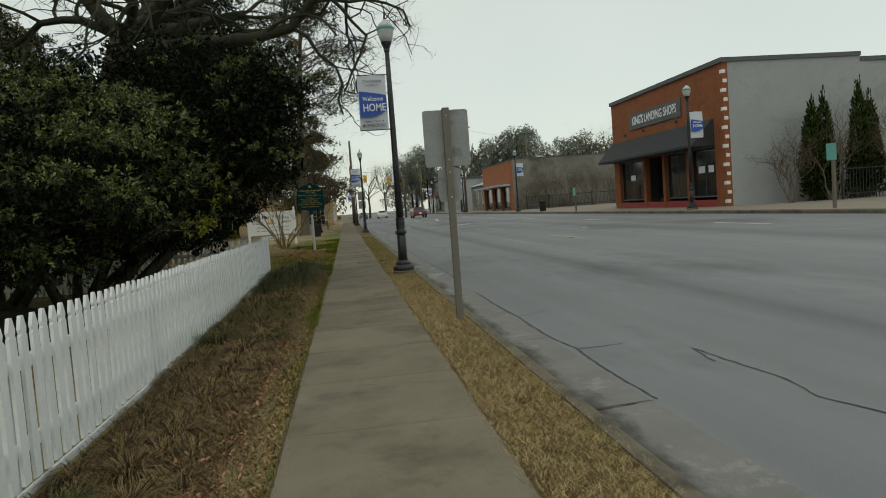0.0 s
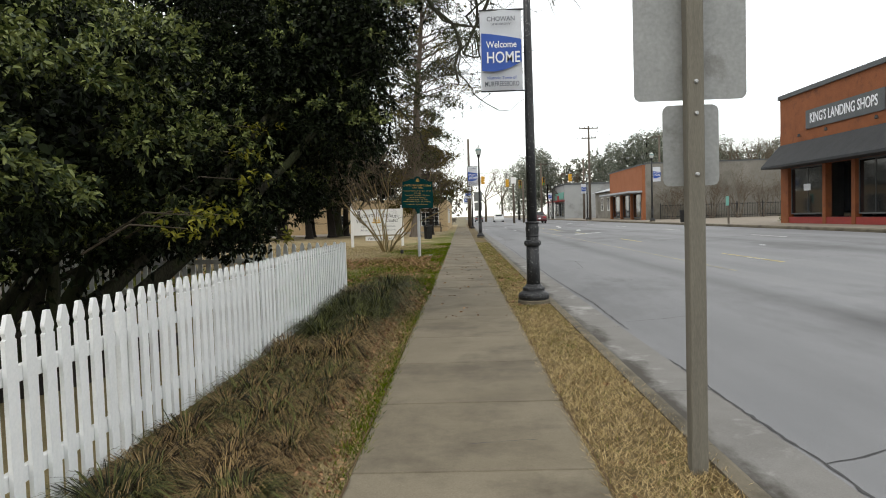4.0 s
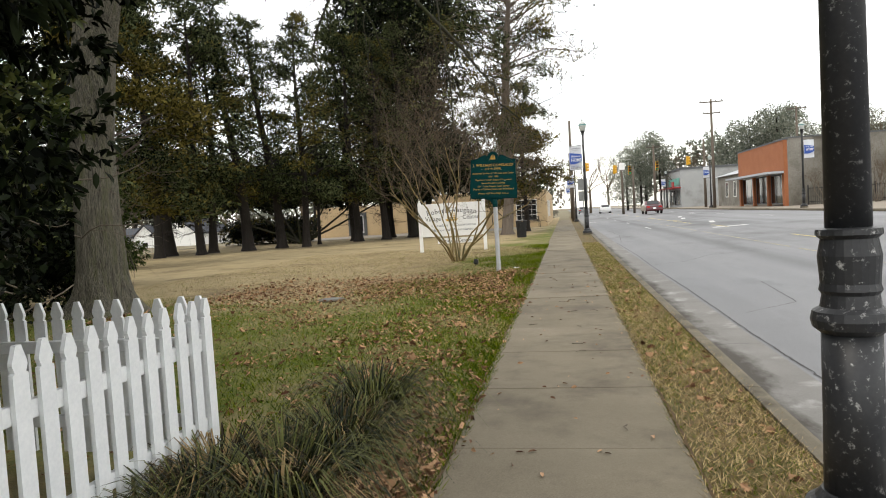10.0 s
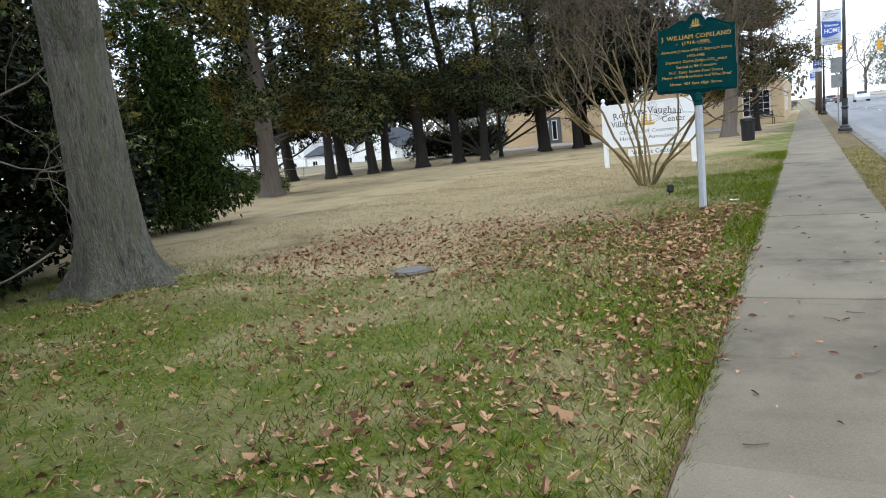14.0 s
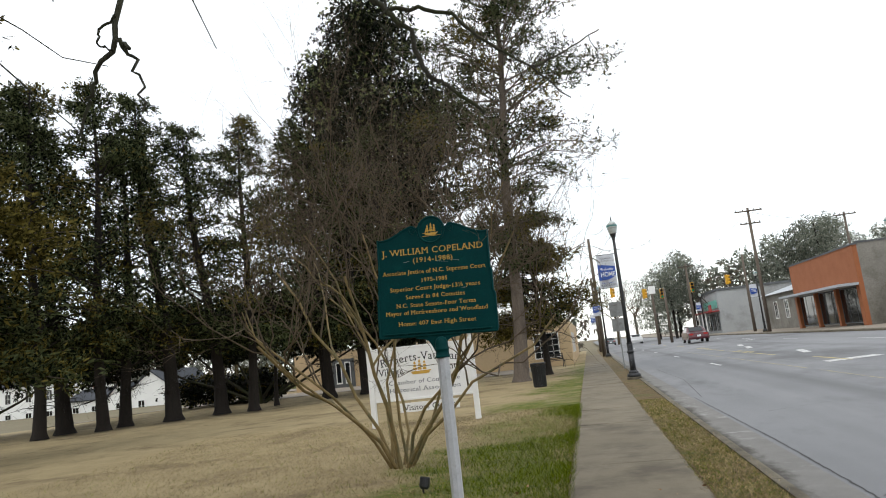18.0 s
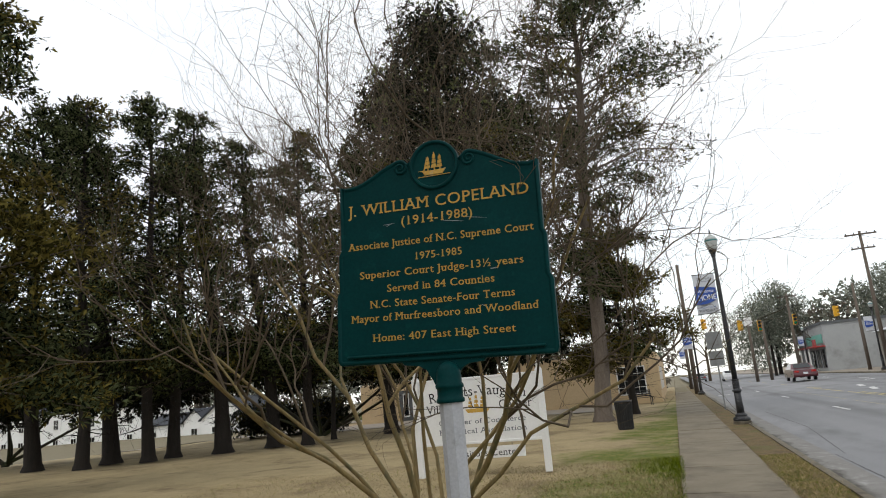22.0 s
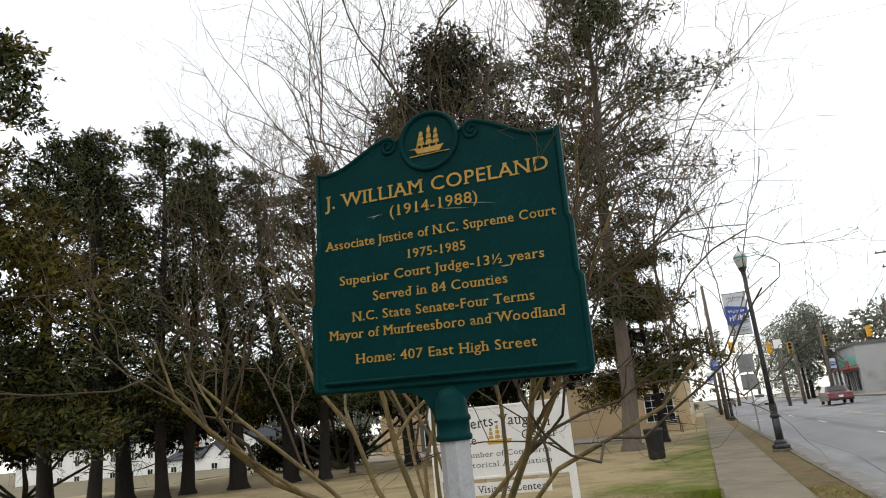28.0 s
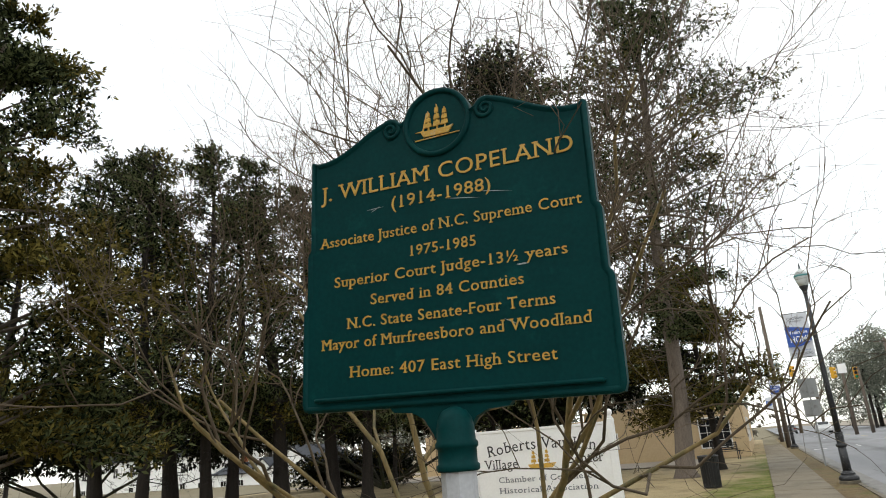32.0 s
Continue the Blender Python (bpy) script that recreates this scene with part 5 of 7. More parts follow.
# low orange-brick shop with stained side wall
oshop = thing("orange_brick_shop", pose(18.5, 73.2, GZ), "low orange brick shop with metal canopy and stained side wall", "building")
part("front_wall", box(0.3, 14.8, 2.7, 0.15, 7.4, 4.15), "brick_orange", oshop, "plain orange brick upper front")
for y0, y1 in ((0, 0.6), (4.6, 5.0), (9.3, 9.7), (14.2, 14.8)):
    part("pier", box(0.3, y1 - y0, 2.8, 0.15, (y0 + y1) / 2, 1.4), "brick_orange", oshop)
for y0, y1 in ((0.6, 4.6), (5.0, 9.3), (9.7, 14.2)):
    window(oshop, y1 - y0, 2.5, pose(0.3, (y0 + y1) / 2, 1.45, rz=-90), 3, 1, "trim_grey")
part("canopy", box(1.3, 14.8, 0.18, -0.66, 7.4, 2.85), "roof_light", oshop, "thin flat metal canopy")
part("coping", box(0.4, 14.9, 0.12, 0.15, 7.4, 5.56), "trim_grey", oshop)
part("side_wall", box(14.0, 0.3, 5.6, 7.3, 0.151, 2.8), "wall_stain", oshop, "stained grey block side wall")
part("side_wall", box(24.0, 0.3, 5.0, 26.3, 0.151, 2.5), "wall_stain", oshop)
part("side_coping", box(14.0, 0.4, 0.12, 7.3, 0.15, 5.66), "trim_grey", oshop)
part("side_coping", box(24.0, 0.4, 0.12, 26.3, 0.15, 5.06), "trim_grey", oshop)
part("roof", box(37.5, 14.0, 0.15, 19.2, 7.4, 4.8), "roof", oshop)
part("rear_wall", box(0.3, 14.4, 4.9, 38.15, 7.6, 2.45), "wall_stain", oshop)

# far row beyond: grey hall with gable, pale shop front
hall = thing("grey_hall", pose(20.5, 91.0, GZ), "grey hall with pale gabled roof beyond the shop", "building")
part("wall", box(16, 16, 3.7, 8, 8, 1.85), "wall_stain", hall)
part("roof", extrude_outline([(-0.5, 3.7), (16.5, 3.7), (8, 6.0)], 16.8, axis="y", off=8), "roof_light", hall, "pale metal gable roof")
part("cupola", box(1.8, 1.8, 1.0, 8, 4, 6.0, 0.05), "white_wall", hall, "small white cupola")
part("cupola_roof", extrude_outline([(-1.4, 0), (1.4, 0), (0, 0.8)], 2.8, axis="y"), "roof_light", hall, m=pose(8, 4, 6.5))
for y in (3, 7, 11):
    window(hall, 1.2, 1.8, pose(-0.02, y, 2.0, rz=-90), 2, 2)
corner = thing("corner_shop", pose(17.6, 118.0, GZ), "pale corner shop with red sign at the crossing", "building")
part("wall", box(14, 18, 5.6, 7, 9, 2.8), "wall_grey", corner, "grey painted wall")
part("parapet", box(14.3, 18.3, 0.3, 7, 9, 5.75), "trim_grey", corner)
part("fascia", box(0.1, 10, 1.1, -0.06, 6, 3.9), "teal", corner, "blue-green fascia")
part("hanging_sign", box(0.15, 1.6, 1.1, -1.0, 1.0, 3.3, 0.02), "red_paint", corner, "red hanging sign")
for y in (2, 5, 8, 11):
    window(corner, 1.9, 2.2, pose(-0.03, y, 1.5, rz=-90), 2, 1, "trim_grey")
    part("post", box(0.15, 0.15, 2.9, -1.3, y + 1.4, 1.45), "white_wall", corner)
part("canopy", box(1.5, 13, 0.15, -0.75, 6.5, 2.97), "red_paint", corner)

# cream single-storey building at the end of the lawn
tanb = thing("cream_building", pose(-21.4, 70.4, -0.03), "low cream painted block building with dark windows", "building")
LW = 20.0
part("front_wall", box(11.0, 0.3, 2.6, 5.5, 0.15, 1.3), "tan", tanb, "cream painted wall")
part("front_wall", box(LW - 11.0, 0.3, 3.1, 11 + (LW - 11.0) / 2, 0.15, 1.55), "tan", tanb)
part("end_wall", box(0.3, 30.0, 3.1, LW + 0.15, 15.0, 1.55), "tan", tanb)
part("west_wall", box(0.3, 29.7, 2.6, -0.15, 15.0, 1.3), "tan", tanb)
part("roof", box(LW + 0.5, 30.0, 0.15, LW / 2, 15.2, 2.5), "roof", tanb)
part("parapet_cap", box(11.1, 0.4, 0.08, 5.5, 0.15, 2.66), "tan", tanb)
part("parapet_cap", box(LW - 10.7, 0.4, 0.08, 11 + (LW - 11.0) / 2, 0.15, 3.15), "tan", tanb)
door = part("door", box(1.7, 0.08, 2.1, 3.6, -0.02, 1.05), "trim_grey", tanb, "grey-green double door with glass")
for x in (3.25, 3.95):
    part("door_glass", box(0.45, 0.06, 1.6, x, -0.05, 1.1), "white_wall", door)
    part("door_pane", box(0.3, 0.06, 1.4, x, -0.06, 1.1), "glass_dark", door)
part("meter_box", box(0.5, 0.2, 0.4, 6.8, -0.1, 1.0, 0.02), "tan", tanb)
for x in (9.6, 12.4):
    window(tanb, 1.1, 0.9, pose(x, -0.02, 1.35), 3, 3)
window(tanb, 1.7, 1.7, pose(LW - 1.4, -0.02, 1.45), 4, 4)
window(tanb, 1.5, 1.4, pose(LW + 0.32, 4.0, 1.5, rz=90), 3, 3)
window(tanb, 1.5, 1.4, pose(LW + 0.32, 9.0, 1.5, rz=90), 3, 3)
sheet("driveway", -60, -3.0, 62.5, 70.0, 60, 8, lambda x, y: lawn_z(x, y) + 0.045, "pave_far", "pale driveway in front of the cream building", "driveway")


def house(name, x, y, rz, w, d, h, rise, label, roof="roof", chimney=False, wins=((0.25, 0.5), (0.7, 0.5)), gable_front=True):
    hs = thing(name, pose(x, y, -0.03, rz=rz), label, "house")
    part("wall", box(w, d, h, w / 2, d / 2, h / 2), "white_wall", hs, "white clapboard wall")
    bm = bmesh.new()
    extrude_outline([(0.0, h), (w, h), (w / 2, h + rise)] if gable_front else [(0, h), (d, h), (d / 2, h + rise)], d if gable_front else w, axis="y" if gable_front else "x", bm=bm, off=(d if gable_front else w) / 2)
    part("gable", bm, "white_wall", hs)
    span = w if gable_front else d
    rs = math.hypot(span / 2, rise) + 0.35
    an = math.degrees(math.atan2(rise, span / 2))
    for s in (-1, 1):
        if gable_front:
            part("roof", box(rs, d + 0.5, 0.12, 0, 0, 0.07), roof, hs, "dark shingle roof slope", m=pose(w / 2 + s * (span / 4 + 0.12), d / 2, h + rise / 2 - 0.08, 0, s * an, 0))
        else:
            part("roof", box(w + 0.5, rs, 0.12, 0, 0, 0.07), roof, hs, "dark shingle roof slope", m=pose(w / 2, d / 2 + s * (span / 4 + 0.12), h + rise / 2 - 0.08, -s * an, 0, 0))
    for fx, fz in wins:
        window(hs, 0.9, 1.3, pose(w * fx, -0.02, h * fz), 2, 2)
    if chimney:
        part("chimney", box(0.7, 0.7, rise + 1.6, w * 0.2, d * 0.6, h + (rise + 1.6) / 2), "brick", hs)
    return hs


house("gabled_house", -54.6, 95.0, 0, 6.6, 9, 3.1, 2.4, "white clapboard house with steep dark gable", wins=((0.3, 0.5),)).location.z = -2.0
house("gabled_house", -57.6, 95.5, 0, 3.2, 9, 3.0, 1.4, "small white gabled wing with red-brown roof edge", wins=((0.5, 0.5),), roof="roof").location.z = -2.0
house("long_house", -64.0, 96.0, 0, 6.0, 7, 2.9, 1.2, "low white house with shuttered windows", gable_front=False, chimney=True).location.z = -2.0
big = house("two_storey_house", -92.0, 98.0, 0, 26.0, 9, 5.6, 2.2, "long white two-storey house with rows of windows", gable_front=False, wins=tuple((0.08 + 0.12 * k, f) for k in range(8) for f in (0.25, 0.72)))
big.location.z = -2.0
sheet("side_street", -120, -14.0, 74.0, 84.0, 30, 4, lambda x, y: lawn_z(x, y) + 0.05, "pave_far", "pale side street beyond the trees", "road")

# ---- trees and shrubs ----
def blob_points(rng, blobs, n, shell=0.35):
    """Points in the outer shell of overlapping ellipsoids, with outward directions; those deep inside another are dropped."""
    vol = np.array([b[1][0] * b[1][1] + b[1][1] * b[1][2] + b[1][0] * b[1][2] for b in blobs])
    pick = rng.choice(len(blobs), n, p=vol / vol.sum())
    c = np.array([b[0] for b in blobs], float)[pick]
    r = np.array([b[1] for b in blobs], float)[pick]
    d = rng.normal(0, 1, (n, 3))
    d /= np.linalg.norm(d, axis=1)[:, None]
    # uneven outline: lobes pushed in and out
    lob = 1 + 0.14 * np.sin(d[:, 0] * 6 + pick) + 0.12 * np.sin(d[:, 1] * 7 + 2 * pick) + 0.12 * np.sin(d[:, 2] * 8 + pick * 3)
    k = (1 - shell * rng.random(n) ** 1.5) * lob
    p = c + d * r * k[:, None]
    keep = np.ones(n, bool)
    for i, (bc, br) in enumerate(blobs):
        q = (((p - np.array(bc)) / np.array(br)) ** 2).sum(1)
        keep &= ~((q < 0.42) & (pick != i))
    return p[keep], d[keep]


def rosettes(rng, p, d, per, spread=0.9):
    """Leaf positions and directions in whorls at twig ends."""
    n = len(p)
    pp = np.repeat(p, per, 0) + rng.normal(0, 0.02, (n * per, 3))
    dd = np.repeat(d, per, 0) + rng.normal(0, spread, (n * per, 3))
    return pp, dd


def lobes(rng, blobs, size, many=4.2):
    """Smaller clumps over the surface of the large ones, for an uneven, layered outline."""
    out = []
    for c, r_ in blobs:
        c, r_ = np.array(c), np.array(r_)
        n = int(many * (r_[0] * r_[1] + r_[1] * r_[2] + r_[0] * r_[2]) / (size * size) / 3.0)
        d = rng.normal(0, 1, (n, 3))
        d /= np.linalg.norm(d, axis=1)[:, None]
        for k in range(n):
            s_ = size * rng.uniform(0.6, 1.25)
            out.append((c + d[k] * r_ * rng.uniform(0.72, 1.0), (s_ * 1.15, s_ * 1.15, s_ * 0.75)))
    return out


def evergreen_shrub(name, blobs, n, label, trunk_at, leaf=(0.115, 0.05), mats=("leaf_dark", "leaf_mid"), light=0.3, seed=1, per=8, zmin=0.5, lobe=0.5, inner=4000, shade=None, many=4.2):
    r = np.random.default_rng(seed)
    t = thing(name, pose(*trunk_at), label, "tree")
    inv = np.array(trunk_at)
    p, d = blob_points(r, lobes(r, blobs, lobe, many), n, 0.6)
    ok = p[:, 2] > zmin
    p, d = p[ok], d[ok]
    # sky light painted in: clump tops get the paler leaf colour, undersides the dark
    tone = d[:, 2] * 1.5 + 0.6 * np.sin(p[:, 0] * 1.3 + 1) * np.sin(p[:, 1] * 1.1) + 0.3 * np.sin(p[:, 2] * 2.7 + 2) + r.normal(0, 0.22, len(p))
    # painted shade: past shade along y, and below y 8.2, leaves turn dark
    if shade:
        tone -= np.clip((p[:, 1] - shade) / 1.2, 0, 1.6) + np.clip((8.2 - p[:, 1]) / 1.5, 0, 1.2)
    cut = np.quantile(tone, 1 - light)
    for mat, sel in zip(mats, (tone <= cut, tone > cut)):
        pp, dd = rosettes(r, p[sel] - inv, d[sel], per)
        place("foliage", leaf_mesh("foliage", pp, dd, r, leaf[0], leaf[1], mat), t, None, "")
    # inner leaves, their shade painted in with the dark leaf colour
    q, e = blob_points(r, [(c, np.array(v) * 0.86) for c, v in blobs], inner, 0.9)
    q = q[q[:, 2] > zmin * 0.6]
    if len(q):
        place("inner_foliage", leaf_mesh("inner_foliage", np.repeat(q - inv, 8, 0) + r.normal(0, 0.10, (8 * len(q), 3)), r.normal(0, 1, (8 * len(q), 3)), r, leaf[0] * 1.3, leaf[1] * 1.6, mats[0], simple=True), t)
    # stems under the foliage use the shade-darkened limb bark
    for b in blobs:
        c = np.array(b[0]) - inv
        st = np.array([r.normal(0, 0.12), r.normal(0, 0.12), 0.0])
        mid = st * 0.5 + c * 0.5 + np.array([0, 0, -0.25])
        big_ = max(1.0, c[2] / 4)
        pts = np.array([st, (st + mid) / 2 + r.normal(0, 0.08, 3), mid, (mid + c) / 2 + r.normal(0, 0.1, 3), c])
        paths = [(pts, np.array([0.09, 0.075, 0.06, 0.045, 0.02]) * big_, 6)]
        for k in range(8):
            dr = r.normal(0, 1, 3)
            dr /= np.linalg.norm(dr)
            e = c + dr * np.array(b[1]) * 0.85
            paths.append((np.array([c, (c + e) / 2 + r.normal(0, 0.1, 3), e]), np.array([0.022, 0.014, 0.005]), 4))
        stem = place("stem", tubes("stem", paths[:1], "bark_limb"), t, None, "dark crooked stem")
        tagged(place("twig", tubes("twig", paths[1:], "bark_limb"), stem), kind="stuff")
    return t


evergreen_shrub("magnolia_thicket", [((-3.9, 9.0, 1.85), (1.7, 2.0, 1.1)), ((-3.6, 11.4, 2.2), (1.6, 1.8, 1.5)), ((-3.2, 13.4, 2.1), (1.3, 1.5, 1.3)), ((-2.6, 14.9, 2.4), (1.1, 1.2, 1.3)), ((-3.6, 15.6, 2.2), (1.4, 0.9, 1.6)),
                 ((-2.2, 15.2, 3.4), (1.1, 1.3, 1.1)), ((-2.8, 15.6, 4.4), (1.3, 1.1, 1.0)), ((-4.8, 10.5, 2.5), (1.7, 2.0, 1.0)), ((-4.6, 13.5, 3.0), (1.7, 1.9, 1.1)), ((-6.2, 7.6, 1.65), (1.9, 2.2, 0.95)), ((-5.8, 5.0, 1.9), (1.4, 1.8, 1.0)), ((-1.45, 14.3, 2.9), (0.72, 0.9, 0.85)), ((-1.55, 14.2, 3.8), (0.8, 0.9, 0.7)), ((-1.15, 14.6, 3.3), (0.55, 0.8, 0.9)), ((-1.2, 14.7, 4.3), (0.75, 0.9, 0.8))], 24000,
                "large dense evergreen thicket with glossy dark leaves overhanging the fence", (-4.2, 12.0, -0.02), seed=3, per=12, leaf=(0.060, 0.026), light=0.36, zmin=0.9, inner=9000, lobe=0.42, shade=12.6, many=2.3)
evergreen_shrub("holly_thicket", [((-5.2, 16.2, 3.6), (1.8, 1.5, 1.7)), ((-4.2, 17.0, 4.9), (1.6, 1.4, 1.1)), ((-7.0, 14.8, 3.3), (2.0, 2.2, 1.5)), ((-7.5, 17.5, 2.8), (2.0, 2.0, 2.0)), ((-8.8, 11.5, 2.3), (2.2, 2.6, 1.7)), ((-9.0, 6.0, 2.0), (2.3, 2.6, 1.7)), ((-5.0, 17.0, 2.0), (1.6, 1.2, 1.7))], 7000,
                "tall dark holly thicket behind the fence", (-6.8, 15.0, -0.02), seed=5, per=7, leaf=(0.09, 0.040), light=0.12, zmin=0.4, inner=5500)
evergreen_shrub("far_thicket", [((-11, 2.0, 3.0), (3.0, 3.0, 3.0)), ((-12.5, 9.0, 3.2), (3.0, 3.5, 3.2)), ((-13.0, 16.0, 3.6), (3.0, 3.5, 3.6)), ((-15.0, 4.0, 6.0), (3.2, 3.4, 3.0)), ((-17.0, 12.0, 6.5), (3.2, 3.6, 3.2)), ((-19, 20.0, 5.0), (3.2, 3.6, 4.4)), ((-16.0, 27.0, 4.0), (2.6, 3.0, 3.8))], 8500,
                "dark evergreen trees deep in the garden", (-14.0, 8.0, -0.02), seed=6, per=6, leaf=(0.20, 0.085), mats=("cedar_leaf", "cedar_brown"), light=0.65, zmin=0.1, lobe=0.9, inner=4500)
evergreen_shrub("juniper_bush", [((-12.8, 29.0, 0.9), (1.5, 1.5, 0.9)), ((-12.8, 29.0, 2.0), (1.3, 1.3, 1.2)), ((-12.7, 29.0, 3.3), (0.95, 0.95, 1.2)), ((-12.8, 29.0, 4.3), (0.45, 0.45, 0.8))], 4500,
                "bushy dark green juniper reaching to the ground", (-12.8, 29.0, -0.02), seed=8, per=8, leaf=(0.12, 0.028), mats=("juniper", "leaf_mid"), light=0.06, zmin=0.05, lobe=0.4, inner=1800)
evergreen_shrub("understorey_hedge", [((-24.6 + 1.7 * k, 61.5 + 0.5 * (k % 3), 1.0), (1.5, 1.2, 1.15)) for k in range(4)], 2200,
                "dull brown-green hedge behind the cedar trunks", (-22.0, 61.5, -0.02), seed=12, per=5, leaf=(0.14, 0.06), mats=("leaf_dark", "cedar_brown"), light=0.5, zmin=0.1, lobe=0.6, inner=1500)
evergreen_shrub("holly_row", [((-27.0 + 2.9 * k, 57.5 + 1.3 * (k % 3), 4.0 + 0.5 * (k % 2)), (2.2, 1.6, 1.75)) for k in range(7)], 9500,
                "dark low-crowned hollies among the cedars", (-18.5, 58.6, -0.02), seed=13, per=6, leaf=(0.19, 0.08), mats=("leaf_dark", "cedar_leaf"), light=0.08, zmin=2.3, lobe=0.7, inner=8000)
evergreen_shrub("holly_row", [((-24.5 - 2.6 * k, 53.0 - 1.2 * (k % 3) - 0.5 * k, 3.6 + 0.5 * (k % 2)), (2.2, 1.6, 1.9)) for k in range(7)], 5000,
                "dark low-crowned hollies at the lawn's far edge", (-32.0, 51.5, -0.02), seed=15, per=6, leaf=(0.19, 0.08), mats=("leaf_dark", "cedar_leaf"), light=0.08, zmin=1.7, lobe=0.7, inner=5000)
evergreen_shrub("ivy_bush", [((-9.9, 21.8, 1.3), (1.0, 1.2, 1.5)), ((-10.9, 23.6, 2.2), (1.4, 1.6, 2.3)), ((-9.2, 22.4, 0.5), (0.7, 0.6, 0.5)), ((-9.6, 24.6, 1.0), (0.9, 0.9, 1.1))], 3500,
                "dark ivy-covered shrub at the foot of the oak", (-9.9, 22.6, -0.02), seed=14, per=7, leaf=(0.10, 0.05), light=0.12, zmin=0.05, lobe=0.4, inner=2200)
# yellow-green sprays near the fence
r = np.random.default_rng(17)
sprays = thing("young_magnolia_shoots", pose(-2.4, 12.8, 0.0), "yellow-green young leaves on low shoots over the fence", "shrub")
pp, dd, paths = [], [], []
for c in [(-2.1, 12.6, 2.15), (-2.1, 12.5, 1.85), (-2.1, 13.1, 2.5), (-2.1, 11.2, 1.45), (-2.1, 11.7, 1.46), (-2.1, 10.9, 1.34), (-2.05, 14.05, 1.2)]:
    c = np.array(c)
    for k in range(6):
        o = c + r.normal(0, [0.10, 0.16, 0.05])
        for j in range(9):
            pp.append(o + r.normal(0, 0.03, 3) - np.array([-2.4, 12.8, 0]))
            dd.append(r.normal(0, 1, 3) + np.array([0.5, -0.3, 0.1]))
    e = c - np.array([-2.4, 12.8, 0])
    paths.append((np.array([e + np.array([-1.0, 0.1, -0.2]), e + np.array([-0.5, 0, 0.05]), e]), np.array([0.012, 0.009, 0.004]), 4))
place("foliage", leaf_mesh("foliage", np.array(pp), np.array(dd), r, 0.066, 0.030, "leaf_young"), sprays)
for q in paths:
    place("twig", tubes("twig", [q], "twig"), sprays)

# ---- big bare oak beside the thicket ----
r = np.random.default_rng(23)
oak = thing("oak_tree", pose(-7.85, 23.6, -0.05), "large bare oak with rough grey bark and long spreading limbs", "tree")
zs = np.array([0, 0.12, 0.35, 0.8, 1.6, 3.0, 4.5, 6.0, 7.6])
trunk = np.stack([np.interp(zs, [0, 3, 5, 7.6], [0, 0.05, 0.55, 1.7]), np.interp(zs, [0, 3, 5, 7.6], [0, -0.05, -0.4, -1.1]), zs], 1)
trunk_r = np.array([0.72, 0.60, 0.49, 0.42, 0.375, 0.35, 0.34, 0.345, 0.34])
zf = np.linspace(0, 7.6, 110) ** 1.0
fine_t = np.stack([np.interp(zf, zs, trunk[:, 0]), np.interp(zf, zs, trunk[:, 1]), zf], 1)
v, f = tube_arrays([(fine_t, np.interp(zf, zs, trunk_r), 120)])
ang_ = np.arctan2(v[:, 1] - np.interp(v[:, 2], zs, trunk[:, 1]), v[:, 0] - np.interp(v[:, 2], zs, trunk[:, 0]))
ridge = np.abs(np.sin(ang_ * 10 + 0.9 * np.sin(v[:, 2] * 2.3 + ang_ * 3) + 0.5 * np.sin(v[:, 2] * 6.1 + 2))) ** 0.6 + 0.5 * np.abs(np.sin(ang_ * 17 + 1.3 * np.sin(v[:, 2] * 3.7 + ang_ * 2)))
flare = 1 + np.clip(0.75 - v[:, 2], 0, 1) ** 1.5 * 0.55 * np.maximum(np.sin(ang_ * 5 + 0.7), -0.35) + 0.045 * (ridge - 0.9) + 0.008 * np.sin(v[:, 2] * 31 + ang_ * 9)
cxy = np.stack([np.interp(v[:, 2], zs, trunk[:, 0]), np.interp(v[:, 2], zs, trunk[:, 1])], 1)
v[:, :2] = cxy + (v[:, :2] - cxy) * flare[:, None]
place("trunk", big_mesh("trunk", v, f, "bark_oak", True), oak, None, "thick furrowed grey trunk with flared roots")
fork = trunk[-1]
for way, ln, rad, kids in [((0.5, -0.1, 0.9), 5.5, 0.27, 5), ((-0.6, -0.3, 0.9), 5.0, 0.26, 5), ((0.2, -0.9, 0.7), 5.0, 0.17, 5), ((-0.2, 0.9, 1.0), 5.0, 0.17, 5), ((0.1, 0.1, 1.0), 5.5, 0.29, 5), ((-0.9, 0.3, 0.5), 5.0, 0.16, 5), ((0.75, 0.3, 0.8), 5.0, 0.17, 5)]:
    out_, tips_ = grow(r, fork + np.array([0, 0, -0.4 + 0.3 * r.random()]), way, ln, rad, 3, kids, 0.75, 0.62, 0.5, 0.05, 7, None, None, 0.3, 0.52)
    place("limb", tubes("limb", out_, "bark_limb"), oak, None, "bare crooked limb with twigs")
